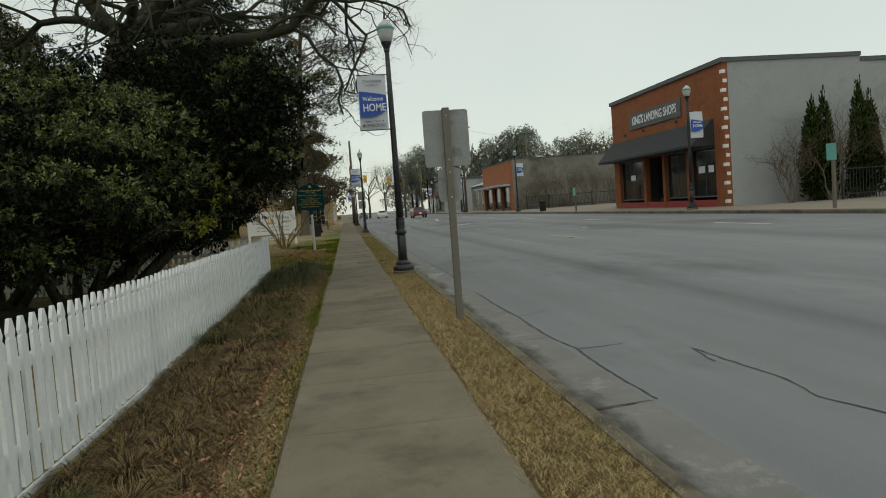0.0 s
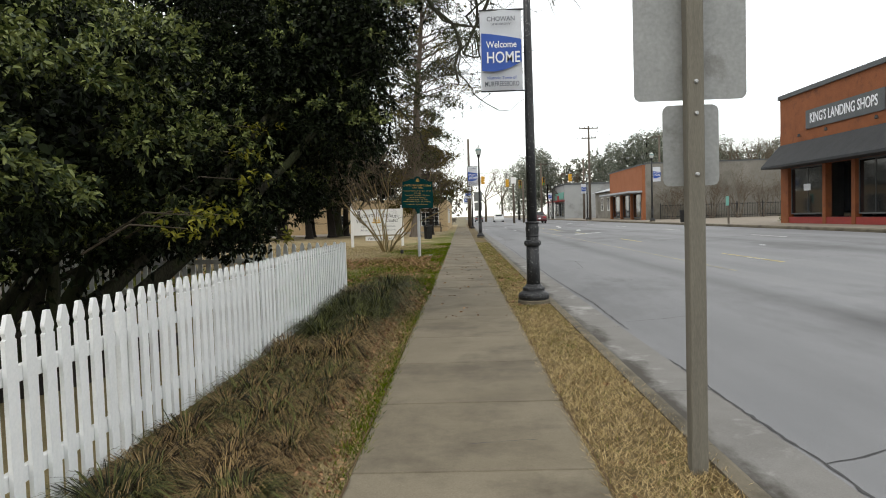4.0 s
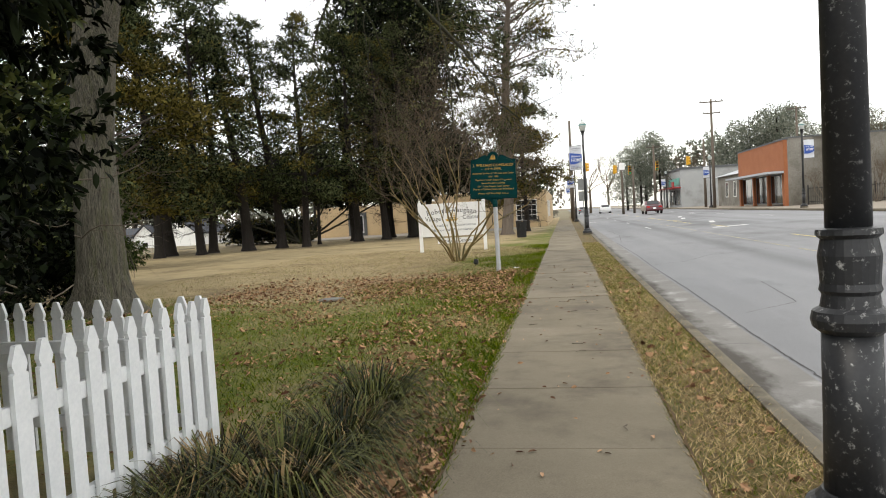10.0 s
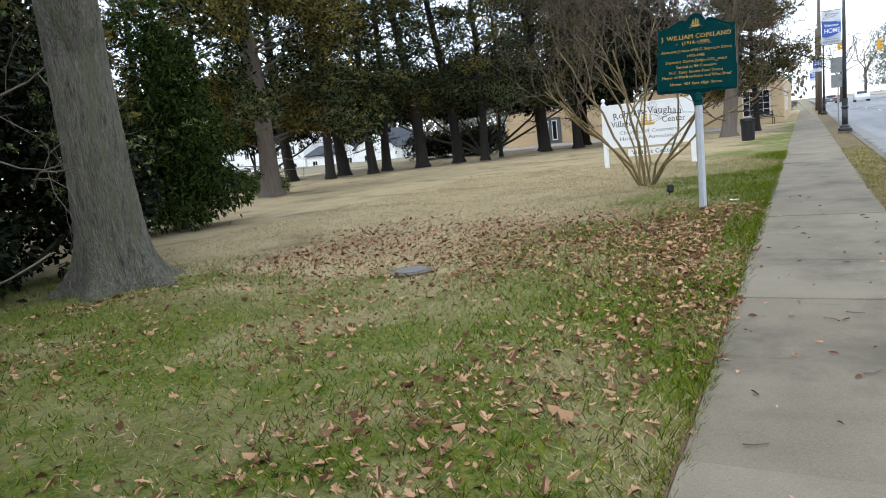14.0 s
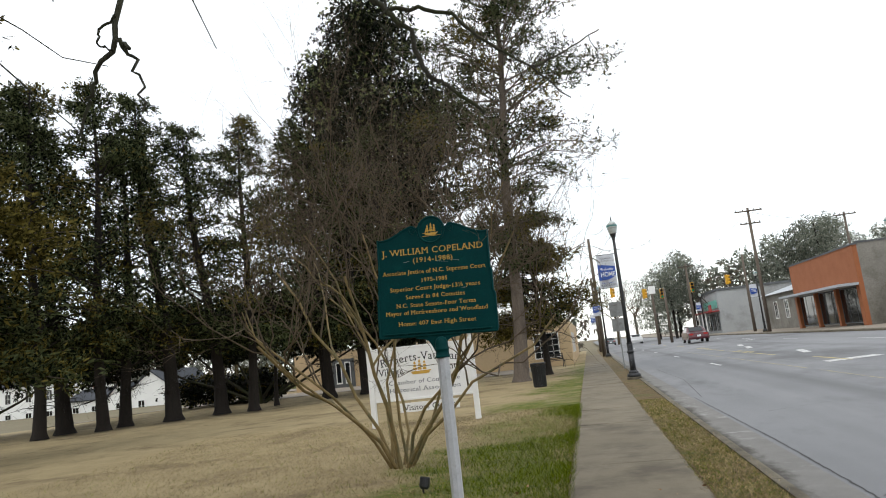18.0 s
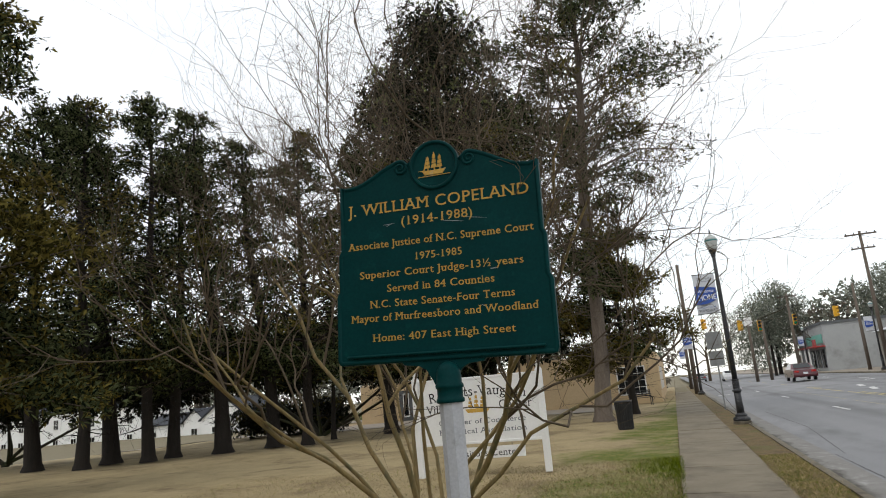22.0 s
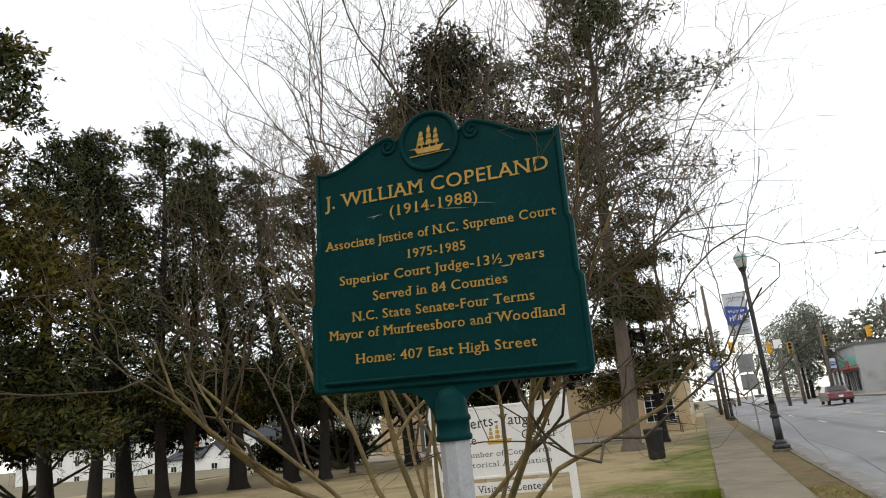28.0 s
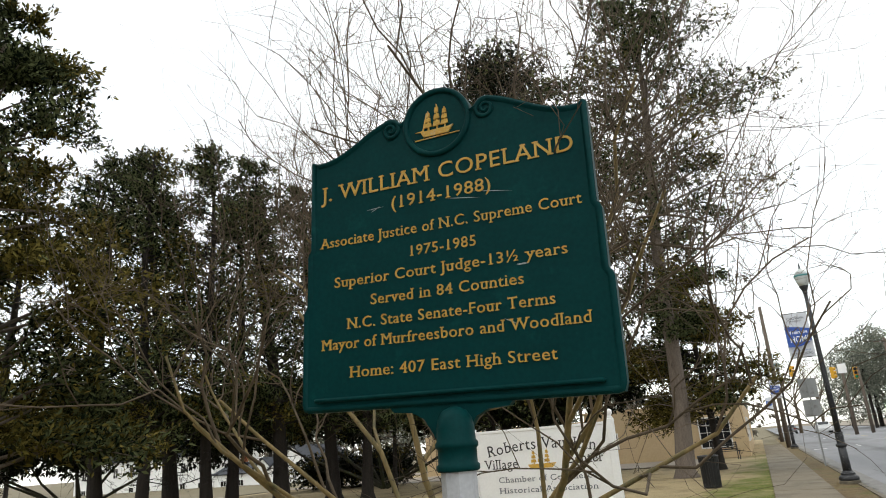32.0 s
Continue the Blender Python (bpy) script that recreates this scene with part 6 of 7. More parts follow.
# one heavy limb reaching over the thicket towards the walk, breaking up into crooked twigs
low = np.array([(2.1, -1.0, 6.9), (3.0, -1.15, 7.05), (3.9, -1.3, 7.1), (5.5, -1.8, 7.05), (6.9, -2.2, 7.25), (7.5, -2.4, 7.9), (8.4, -2.6, 8.4)])
u = np.linspace(0, 6, 25)
low = np.stack([np.interp(u, np.arange(7), low[:, k]) for k in range(3)], 1) + r.normal(0, 0.03, (25, 3))
paths = [(low, np.linspace(0.27, 0.09, 25), 10)]
for k, way, ln in ((13, (1.0, -0.3, -0.15), 3.2), (16, (1.0, -0.1, 0.12), 3.6), (18, (1.0, 0.2, -0.3), 3.4), (20, (1.0, -0.4, 0.0), 3.4), (22, (1.0, 0.1, -0.45), 3.6), (24, (1.0, 0.0, -0.2), 3.0), (10, (0.5, -0.6, 0.8), 3.0), (7, (0.3, -0.2, 1.0), 3.2), (15, (0.3, 0.3, 1.0), 2.6)):
    grow(r, low[k], way, ln, 0.062, 3, 5, 0.75, 0.5, 0.7, -0.02, 6, paths, [], 0.25, 0.55)
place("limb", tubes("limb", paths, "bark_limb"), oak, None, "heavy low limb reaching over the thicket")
# a long limb over the lawn whose crooked ends droop beside the walk
spine = [((1.9, -1.1, 7.5), (3.4, 1.2, 7.4), (5.0, 3.0, 6.4), (6.17, 4.1, 5.1), (6.44, 4.15, 4.71), (6.62, 4.2, 4.46), (6.83, 4.2, 4.24), (6.91, 4.2, 3.89), (6.97, 4.2, 3.78), (7.09, 4.22, 3.71), (7.36, 4.3, 3.45)),
         ((6.62, 4.2, 4.46), (6.89, 4.2, 4.42), (7.2, 4.22, 4.29), (7.43, 4.25, 4.02), (7.78, 4.3, 3.76), (8.02, 4.35, 3.47)), ((7.78, 4.3, 3.76), (8.03, 4.3, 3.82), (8.33, 4.3, 3.99)),
         ((6.62, 4.2, 4.46), (6.6, 4.15, 4.29), (6.68, 4.1, 4.13)), ((6.97, 4.2, 3.78), (6.96, 4.2, 3.6)), ((6.64, 4.2, 4.43), (6.65, 4.25, 4.71), (6.75, 4.3, 5.1)),
         ((3.4, 1.2, 7.4), (5.2, 1.4, 7.2), (6.1, 1.4, 5.6), (6.3, 1.3, 4.0), (6.33, 1.27, 3.3), (6.32, 1.27, 2.89), (6.21, 1.28, 2.79), (6.15, 1.3, 2.68), (6.11, 1.3, 2.56)),
         ((6.32, 1.27, 2.89), (6.38, 1.25, 2.84), (6.42, 1.24, 2.72), (6.46, 1.23, 2.56)), ((6.31, 1.27, 3.0), (6.24, 1.27, 2.96), (6.23, 1.27, 2.9), (6.29, 1.27, 2.86))]
paths = []
for sp, r0 in zip(spine, (0.06, 0.020, 0.010, 0.010, 0.009, 0.014, 0.018, 0.0085, 0.006)):
    a_ = np.array(sp)
    u = np.linspace(0, len(sp) - 1, 4 * len(sp))
    a_ = np.stack([np.interp(u, np.arange(len(sp)), a_[:, k]) for k in range(3)], 1) + r.normal(0, 0.010 if r0 > 0.008 else 0.005, (len(u), 3))
    paths.append((a_, np.interp(np.arange(len(u)), [0, 0.45 * len(u), len(u)], [r0, r0 * (0.42 if r0 > 0.05 else 0.75), max(0.003, 0.22 * r0)]), 7))
    for k in range(len(u) // 2, len(u) if 0.009 < r0 and r0 != 0.018 else 0, 3):
        grow(r, a_[k], r.normal(0, 1, 3) + np.array([0.3, 0.0, 0.3]), 0.20, 0.0045, 1, 2, 0.7, 0.6, 0.6, 0.0, 4, paths, [])
place("limb", tubes("limb", paths, "bark_limb"), oak, None, "long limb with drooping crooked twigs")

# dense low twigs at the oak's foot
tw, tp = [], []
for k in range(14):
    grow(r, (r.uniform(-1.8, 1.2), r.uniform(-3.5, -0.8), r.uniform(0.6, 2.2)), (r.normal(0, 1), r.normal(0, 1), r.uniform(-0.2, 0.5)), 1.6, 0.014, 2, 4, 0.7, 0.6, 0.4, 0.0, 4, tw, tp)
tagged(place("twig", tubes("twig", tw, "twig"), oak, None, "thin bare twigs low by the trunk"), kind="stuff")


# ---- cedars ----
def cedar(m, height, bare, spread, seed, label, leaf="cedar_leaf", bark="bark_cedar", cards=31000, trunk_r=0.22, lean=0.0, size=0.15, second="cedar_brown", second_part=0.22, vase=False):
    r = np.random.default_rng(seed)
    t = thing("cedar_tree", m, label, "tree", "cedars on the lawn")
    z = np.linspace(0, height, 10)
    sway = 0.10
    tr = np.stack([lean * z + sway * (np.sin(z * 0.5 + seed) - math.sin(seed)), sway * np.sin(z * 0.45), z], 1)
    tr[0] = 0
    rad = np.interp(z, [0, 0.4, height * 0.5, height], [trunk_r * 1.35, trunk_r, trunk_r * 0.7, 0.02])
    fl = (np.vstack([tr[:1], tr[:1] + np.array([[0, 0, 0.25]]), tr[1:]]), np.concatenate([[trunk_r * 1.6, trunk_r * 1.2], rad[1:]]), 12)
    place("trunk", tubes("trunk", [fl], bark), t, None, "fibrous cedar trunk")
    limbs, pos, dirs = [], [], []
    nl = int((9.5 if vase else 6.5) * height)
    for k in range(nl):
        f = (k + r.random()) / nl
        h = bare + (height - bare) * f
        base = np.array([np.interp(h, z, tr[:, 0]), np.interp(h, z, tr[:, 1]), h])
        a = r.random() * 2 * np.pi
        fill = (0.32 + 0.68 * math.sin(math.pi * min(1.0, f * 1.15) ** 1.2)) if vase else (1 - f) ** 0.48
        reach = spread * fill * (0.45 + 0.75 * r.random()) + 0.25
        rise = r.normal(0.26 if vase else 0.2, 0.18) - 0.12 * (1 - f)
        end = base + np.array([math.cos(a) * reach, math.sin(a) * reach, rise * reach])
        mid = (base + end) / 2 + np.array([0, 0, 0.12 * reach])
        limbs.append((np.array([base, mid, end]), np.array([0.035, 0.022, 0.006]) * (0.5 + reach / spread), 4))
        n = int(cards / 7 / nl * (0.35 + reach / spread) * (1.0 if vase else 0.35 + 1.0 * f + 1.3 * math.exp(-f / 0.09)))
        u = 0.22 + 0.78 * r.random(n) ** (0.60 if vase else 0.7)
        line = base + (end - base) * u[:, None] + np.array([0, 0, 0.12 * reach]) * (4 * u * (1 - u))[:, None]
        off = r.normal(0, 0.10 + 0.10 * reach / spread, (n, 3)) * np.array([1, 1, 0.7]) * (0.8 + 1.0 * u)[:, None]
        way = r.normal(0, 0.7, (n, 3)) + (end - base) / (reach + 0.01) * 0.8 + np.array([0, 0, 0.3])
        way /= np.linalg.norm(way, axis=1)[:, None] + 1e-9
        along = np.tile(np.linspace(-0.07, 0.14, 7), n)[:, None] * (0.7 + 0.6 * np.repeat(r.random(n), 7))[:, None]
        pos.append(np.repeat(line + off, 7, 0) + np.repeat(way, 7, 0) * along + r.normal(0, 0.028, (7 * n, 3)))
        dirs.append(np.repeat(way, 7, 0) + r.normal(0, 0.42, (7 * n, 3)))
    for k in range(int(bare * 5)):
        h = bare * (0.4 + 0.6 * r.random())
        a = r.random() * 2 * np.pi
        b = np.array([np.interp(h, z, tr[:, 0]), 0, h])
        e = b + np.array([math.cos(a), math.sin(a), r.normal(0, 0.3)]) * r.uniform(0.4, 1.6)
        limbs.append((np.array([b, (b + e) / 2 + r.normal(0, 0.1, 3), e]), np.array([0.022, 0.014, 0.004]), 4))
        for q_ in range(4):
            w = b + (e - b) * r.uniform(0.3, 0.9)
            limbs.append((np.array([w, w + r.normal(0, 0.16, 3), w + r.normal(0, 0.3, 3)]), np.array([0.009, 0.006, 0.003]), 3))
    tagged(place("limb", tubes("limb", limbs, bark), t), kind="stuff")
    p, d = np.concatenate(pos), np.concatenate(dirs)
    tone = 0.7 * r.random(len(p)) + 0.6 * np.sin(p[:, 2] * 0.9 + p[:, 0] * 1.1 + seed) + 0.3 * np.sin(p[:, 1] * 1.7)
    cut = np.quantile(tone, 1 - second_part)
    place("foliage", leaf_mesh("foliage", p[tone <= cut], d[tone <= cut], r, size, size * 0.31, leaf, fold=0.3, droop=0.1, jitter=0.5, simple=True), t)
    place("foliage", leaf_mesh("foliage", p[tone > cut], d[tone > cut], r, size, size * 0.31, second, fold=0.3, droop=0.1, jitter=0.5, simple=True), t)
    return t


LAB = "tall dark cedar with a bare lower trunk at the lawn's edge"
proto = [cedar(pose(-18.1, 49.8, 0), 15.0, 3.0, 2.9, 31, LAB, lean=-0.10, trunk_r=0.30), cedar(pose(-21.3, 45.8, 0), 14.6, 3.0, 2.8, 32, LAB, lean=-0.02),
         cedar(pose(-13.2, 55.9, 0), 13.5, 2.6, 3.0, 33, LAB, lean=-0.02, trunk_r=0.25)]
for k, (x, y, rz, s) in enumerate([(-21.9, 47.8, 40, 0.98), (-19.8, 47.5, 120, 1.0), (-19.9, 49.0, 200, 0.95), (-16.7, 51.4, 5, 0.92), (-15.1, 51.4, 280, 0.95), (-24.5, 46.5, 100, 1.1),
                               (-10.2, 59.0, 70, 0.95), (-30.0, 46.0, 150, 1.05), (-11.6, 57.0, 15, 0.98), (-12.2, 60.5, 130, 0.95), (-9.6, 62.0, 220, 1.05), (-37.0, 48.0, 80, 1.1), (-14.0, 57.8, 66, 1.0)]):
    copy_thing(proto[k % 3], pose(x, y, 0.0, 0, 0, rz) @ Matrix.Scale(s, 4))
for k, (x, y, rz, s) in enumerate([(-11.8, 20.0, 60, 0.85), (-13.8, 24.5, 170, 0.95), (-15.5, 20.5, 290, 0.95), (-17.5, 26.5, 10, 1.0), (-9.6, 17.6, 200, 0.62)]):
    copy_thing(proto[2], pose(x, y, 0.0, 0, 0, rz) @ Matrix.Scale(s, 4))
cedar(pose(-15.3, 54.1, 0), 10.0, 4.5, 0.9, 36, "slim cedar stem with sparse foliage", trunk_r=0.10, cards=4000)
cedar(pose(-17.5, 37.2, 0), 14.6, 1.6, 3.9, 37, "large cedar with pale peeling bark", bark="bark_cedar_pale", trunk_r=0.34, lean=-0.05, second_part=0.5, cards=80000, size=0.17)
cedar(pose(-3.08, 53.5, 0), 20.5, 4.8, 4.5, 38, "tall cedar with pale fluted trunk beside the litter bin", bark="bark_cedar_pale", trunk_r=0.30, lean=0.055, cards=78000, vase=True, size=0.14)
cedar(pose(-2.1, 57.5, 0), 8.0, 1.9, 3.0, 39, "small spreading bronze-green cedar near the walk", trunk_r=0.16, cards=60000, second_part=0.8, size=0.145)
mag = evergreen_shrub("magnolia_tree", [((-9.5, 61, 6.5), (4.2, 3.4, 3.2)), ((-10.2, 61, 11.5), (4.6, 3.2, 3.6)), ((-11.0, 61, 16.5), (4.5, 2.8, 3.4)), ((-11.1, 61, 20.6), (3.7, 2.6, 2.8)), ((-11.1, 61, 23.0), (2.4, 2.0, 1.7)), ((-13.6, 60.5, 14.5), (2.8, 2.4, 3.2)), ((-13.8, 60.5, 18.6), (2.2, 2.2, 2.0)), ((-6.4, 60, 4.6), (2.4, 2.2, 1.6)), ((-12.6, 60.5, 9.0), (2.6, 2.4, 3.0)), ((-7.6, 60, 15.0), (2.6, 2.4, 3.0))], 12500,
                "tall dense broadleaf evergreen behind the cedars", (-10.2, 61.0, -0.02), seed=9, per=8, leaf=(0.18, 0.075), light=0.34, lobe=0.8, inner=8500)
bm = lathe([(0.42, -0.02), (0.3, 0.3), (0.25, 2.0), (0.2, 5.0)], 14)
part("trunk", bm, "bark_cedar", mag, "dark straight trunk", smooth=True)


# ---- crape myrtle: many smooth bare stems ----
def myrtle(m, seed, stems, height, label, width=0.55, rad=0.035, deep=3, mat="bark_myrtle", kids=4):
    r = np.random.default_rng(seed)
    t = thing("crape_myrtle", m, label, "tree")
    for k in range(stems):
        st_, tw_ = [], []
        a = 2 * math.pi * (k + 0.5 * r.random()) / stems
        lean = width * (0.30 + 0.50 * r.random() + (0.55 if k % 4 == 0 else 0.0))
        out_, tip_ = grow(r, (0.15 * math.cos(a), 0.15 * math.sin(a), 0), (math.cos(a) * lean, math.sin(a) * lean, 1.0), height * (0.44 + 0.14 * r.random()), rad * (0.7 + 0.5 * r.random()), deep, kids + (1 if math.cos(a) > 0.3 and deep > 3 else 0), 0.66, 0.62, 0.42, 0.30, 8, None, None, 0.45, 0.72)
        for q in out_[1:]:
            (st_ if q[1][0] > rad * 0.48 else tw_).append(q)
        stem = place("stem", tubes("stem", out_[:1], mat), t, None, "smooth tan stem")
        if st_:
            tagged(place("branch", tubes("branch", st_, mat), stem, None, "smooth forking branches"), kind="stuff")
        if tw_:
            tagged(place("twig", tubes("twig", tw_, "twig_pale"), stem, None, "fine pale bare twigs"), kind="stuff")
    return t


myrtle(pose(-2.82, 32.5, -0.02), 51, 12, 6.6, "bare crape myrtle with many smooth tan stems behind the marker", 0.66, 0.033, 4, kids=4)
mt = myrtle(pose(24.0, 69.5, GZ), 52, 7, 4.6, "bare crape myrtle by the far wall", 0.5, 0.04, 3, "twig", 4)
for k, (x, y, s) in enumerate([(20.5, 70.0, 0.85), (22.3, 70.5, 1.0), (26.5, 69.5, 1.05), (29.0, 70.0, 0.95), (31.5, 70.5, 1.0), (34.0, 70.0, 1.0), (20.3, 28.3, 0.75), (22.0, 27.8, 0.95), (24.8, 26.8, 1.05), (28.0, 26.0, 1.1)]):
    copy_thing(mt, pose(x, y, GZ, 0, 0, 67 * k) @ Matrix.Scale(s, 4))


# bare deciduous trees farther off
def bare_tree(m, seed, height, label, mat="twig", deep=4, spread=0.6):
    r = np.random.default_rng(seed)
    t = thing("bare_tree", m, label, "tree")
    place("trunk", tubes("trunk", [(np.array([[0, 0, 0], [0.05, 0, height * 0.18], [0.0, 0.08, height * 0.36]]), np.array([0.24, 0.19, 0.16]) * height / 12, 8)], mat), t)
    for k in range(6):
        a = 2 * math.pi * k / 6
        out_ = []
        grow(r, (0, 0, height * (0.26 + 0.1 * r.random())), (math.cos(a) * spread, math.sin(a) * spread, 0.9), height * 0.36, 0.09 * height / 12, deep - 1, 4, 0.6, 0.62, 0.3, 0.12, 6, out_, [], 0.3, 0.55)
        place("limb", tubes("limb", out_, mat), t)
    return t


bt = bare_tree(pose(-9.0, 72.0, 0), 61, 11.0, "bare pale-twigged tree over the walk", "twig_pale")
for x, y, s, rz in [(31.0, 78.0, 1.0, 40), (36.5, 80.0, 0.95, 100), (5.5, 150, 1.3, 10), (10, 165, 1.4, 80), (46, 118, 1.45, 120), (52, 122, 1.5, 40), (62, 126, 1.4, 200), (19.5, 126, 1.0, 0), (-35, 100, 1.2, 60), (-45, 104, 1.3, 160), (-70, 110, 1.4, 250), (-8, 130, 1.3, 90), (-14, -1, 1.1, 20), (-7.6, 10.8, 0.52, 140), (-8.6, 6.6, 0.5, 20)]:
    copy_thing(bt, pose(x, y, 0, 0, 0, rz) @ Matrix.Scale(s, 4))


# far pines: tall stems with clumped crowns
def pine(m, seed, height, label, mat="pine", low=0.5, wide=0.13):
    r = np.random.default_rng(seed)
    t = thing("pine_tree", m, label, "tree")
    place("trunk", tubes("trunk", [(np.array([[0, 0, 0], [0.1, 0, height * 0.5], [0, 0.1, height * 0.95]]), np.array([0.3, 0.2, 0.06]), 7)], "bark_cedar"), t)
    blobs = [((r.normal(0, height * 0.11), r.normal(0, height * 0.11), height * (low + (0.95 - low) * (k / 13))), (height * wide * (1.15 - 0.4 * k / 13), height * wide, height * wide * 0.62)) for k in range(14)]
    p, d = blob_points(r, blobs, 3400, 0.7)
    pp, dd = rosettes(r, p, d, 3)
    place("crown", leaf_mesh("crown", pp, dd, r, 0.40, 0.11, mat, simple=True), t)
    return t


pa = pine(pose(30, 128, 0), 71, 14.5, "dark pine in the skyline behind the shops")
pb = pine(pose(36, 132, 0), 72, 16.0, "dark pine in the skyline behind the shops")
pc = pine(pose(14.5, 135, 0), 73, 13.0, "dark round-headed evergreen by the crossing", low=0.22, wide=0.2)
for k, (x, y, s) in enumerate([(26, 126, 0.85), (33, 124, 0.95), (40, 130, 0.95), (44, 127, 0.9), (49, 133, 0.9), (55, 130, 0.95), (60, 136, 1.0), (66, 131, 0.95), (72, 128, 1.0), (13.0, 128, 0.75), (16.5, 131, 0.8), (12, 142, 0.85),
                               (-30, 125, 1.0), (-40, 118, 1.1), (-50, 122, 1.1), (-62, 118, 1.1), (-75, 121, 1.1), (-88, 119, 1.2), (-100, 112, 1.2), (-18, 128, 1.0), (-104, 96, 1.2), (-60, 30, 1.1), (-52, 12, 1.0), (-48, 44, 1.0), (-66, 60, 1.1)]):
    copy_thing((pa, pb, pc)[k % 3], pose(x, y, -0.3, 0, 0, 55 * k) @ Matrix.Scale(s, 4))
for x, y, h in [(21.6, 28.5, 4.6), (22.35, 28.7, 4.8), (24.1, 28.6, 5.2), (24.8, 28.8, 4.7)]:
    r = np.random.default_rng(int(x * 10))
    t = thing("columnar_conifer", pose(x, y, GZ), "narrow columnar dark conifer by the grey wall", "tree")
    p, d = blob_points(r, [((0, 0, h * 0.28), (0.52, 0.52, h * 0.28)), ((0, 0, h * 0.52), (0.38, 0.38, h * 0.3)), ((0, 0, h * 0.76), (0.2, 0.2, h * 0.24))], 4200, 0.5)
    place("foliage", leaf_mesh("foliage", p, d + np.array([0, 0, 1.2]), r, 0.24, 0.06, "juniper"), t)
    place("trunk", tubes("trunk", [(np.array([[0, 0, 0], [0, 0, h * 0.5]]), np.array([0.09, 0.05]), 6)], "bark_cedar"), t)


# far woods closing the view, grey with distance: the pine colour carries painted haze
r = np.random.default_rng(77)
for mat, dens, zoff, lab in (("far_wood", 9000, 0.0, "grey leafless woods along the horizon"), ("pine", 7000, 1.0, "pine woods along the horizon, haze painted in as pale grey-green")):
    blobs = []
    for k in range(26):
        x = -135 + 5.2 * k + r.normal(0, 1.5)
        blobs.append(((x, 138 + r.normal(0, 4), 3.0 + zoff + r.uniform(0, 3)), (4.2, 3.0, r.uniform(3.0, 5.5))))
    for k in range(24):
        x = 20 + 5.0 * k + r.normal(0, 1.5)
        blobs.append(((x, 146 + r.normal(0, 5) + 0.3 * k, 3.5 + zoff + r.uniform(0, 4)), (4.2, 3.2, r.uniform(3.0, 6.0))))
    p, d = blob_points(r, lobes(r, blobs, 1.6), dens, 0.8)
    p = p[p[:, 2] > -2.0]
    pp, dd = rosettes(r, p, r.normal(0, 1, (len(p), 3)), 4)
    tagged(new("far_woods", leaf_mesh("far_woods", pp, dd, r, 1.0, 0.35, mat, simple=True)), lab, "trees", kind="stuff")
# ---- ground cover ----
def clump_mesh(name, seed, n, length, mat, flat=0.0, half=0.0044):
    """Arching strap leaves of a border-grass tuft."""
    r = np.random.default_rng(seed)
    a = r.random(n) * 2 * np.pi
    L = length * (0.6 + 0.6 * r.random(n))
    o = np.stack([np.cos(a), np.sin(a), np.zeros(n)], 1)
    base = o * (0.10 * r.random(n) ** 0.5)[:, None]
    reach = (0.45 + 0.5 * r.random(n))
    s = np.linspace(0, 1, 5)
    side = np.stack([-np.sin(a), np.cos(a), np.zeros(n)], 1)
    verts = []
    for u in s:
        h = L * (1.62 * u - (0.95 + 0.72 * reach + flat) * u * u)
        p = base + o * (L * reach * u)[:, None]
        p[:, 2] = np.maximum(h, -0.02 + 0.02 * u)
        w = half * (1 - 0.8 * u)
        verts.append(p - side * w)
        verts.append(p + side * w)
    v = np.stack(verts, 1)
    k = np.arange(n)[:, None] * 10
    q = np.concatenate([k + np.array([[2 * j, 2 * j + 1, 2 * j + 3, 2 * j + 2]]) for j in range(4)], 0)
    return big_mesh(name, v.reshape(-1, 3), q, mat)


r = np.random.default_rng(81)
greens = [clump_mesh("green_blades", 90 + k, 360, 0.58, "liriope_green") for k in range(3)]
browns = [clump_mesh("brown_blades", 95 + k, 330, 0.55, "liriope_brown", 0.30) for k in range(3)]
mats_ = [clump_mesh("brown_blades", 110 + k, 460, 0.42, "liriope_brown", 0.34, 0.0032) for k in range(3)]
few = [clump_mesh("green_blades", 99 + k, 40, 0.5, "liriope_green") for k in range(2)]
y = -3.0
while y < 17.3:
    for x0 in ((-1.42, -1.10, -0.84) if y < 11.5 else (-1.36, -0.98)):
        if y > 16.3 and x0 < -1.3:
            continue
        x = x0 + r.normal(0, 0.05)
        green = (y > 12.2 and r.random() < 0.60) or (x0 < -1.3 and r.random() < (0.14 if y < 9 else 0.10)) or r.random() < 0.03
        low = 0.78 if y < 6.5 else (0.96 if y < 11.5 else 1.0)
        s = low * r.uniform(0.8, 1.12) * (1.22 if y > 14.0 else 1.0) * (0.8 if x0 > -0.9 else 1.0)
        t = thing("border_grass", pose(x, y + r.normal(0, 0.08), -0.02, 0, 0, r.uniform(0, 360)) @ Matrix.Diagonal((s, s, s * r.uniform(0.8, 1.05) * (0.86 if y < 11.5 else 1.0), 1)),
                  "green arching tuft of border grass" if green else "withered brown tuft of border grass", "grass tuft", "border grass along the fence")
        place("blades", greens[r.integers(3)] if green else (browns if y > 11.5 else mats_)[r.integers(3)], t)
        if not green and y > 9:
            place("blades", few[r.integers(2)], t)
    y += 0.27 if y < 11.5 else 0.44

r = np.random.default_rng(82)
sheet("planting_bed", -1.68, -0.90, -6, 16.9, 8, 90, lambda x, y: lawn_z(x, y) + 0.012 + 0.03 * np.sin(np.clip((x + 1.68) / 0.78, 0, 1) * np.pi), "soil", "bare leafy soil of the bed along the fence", "flower bed")


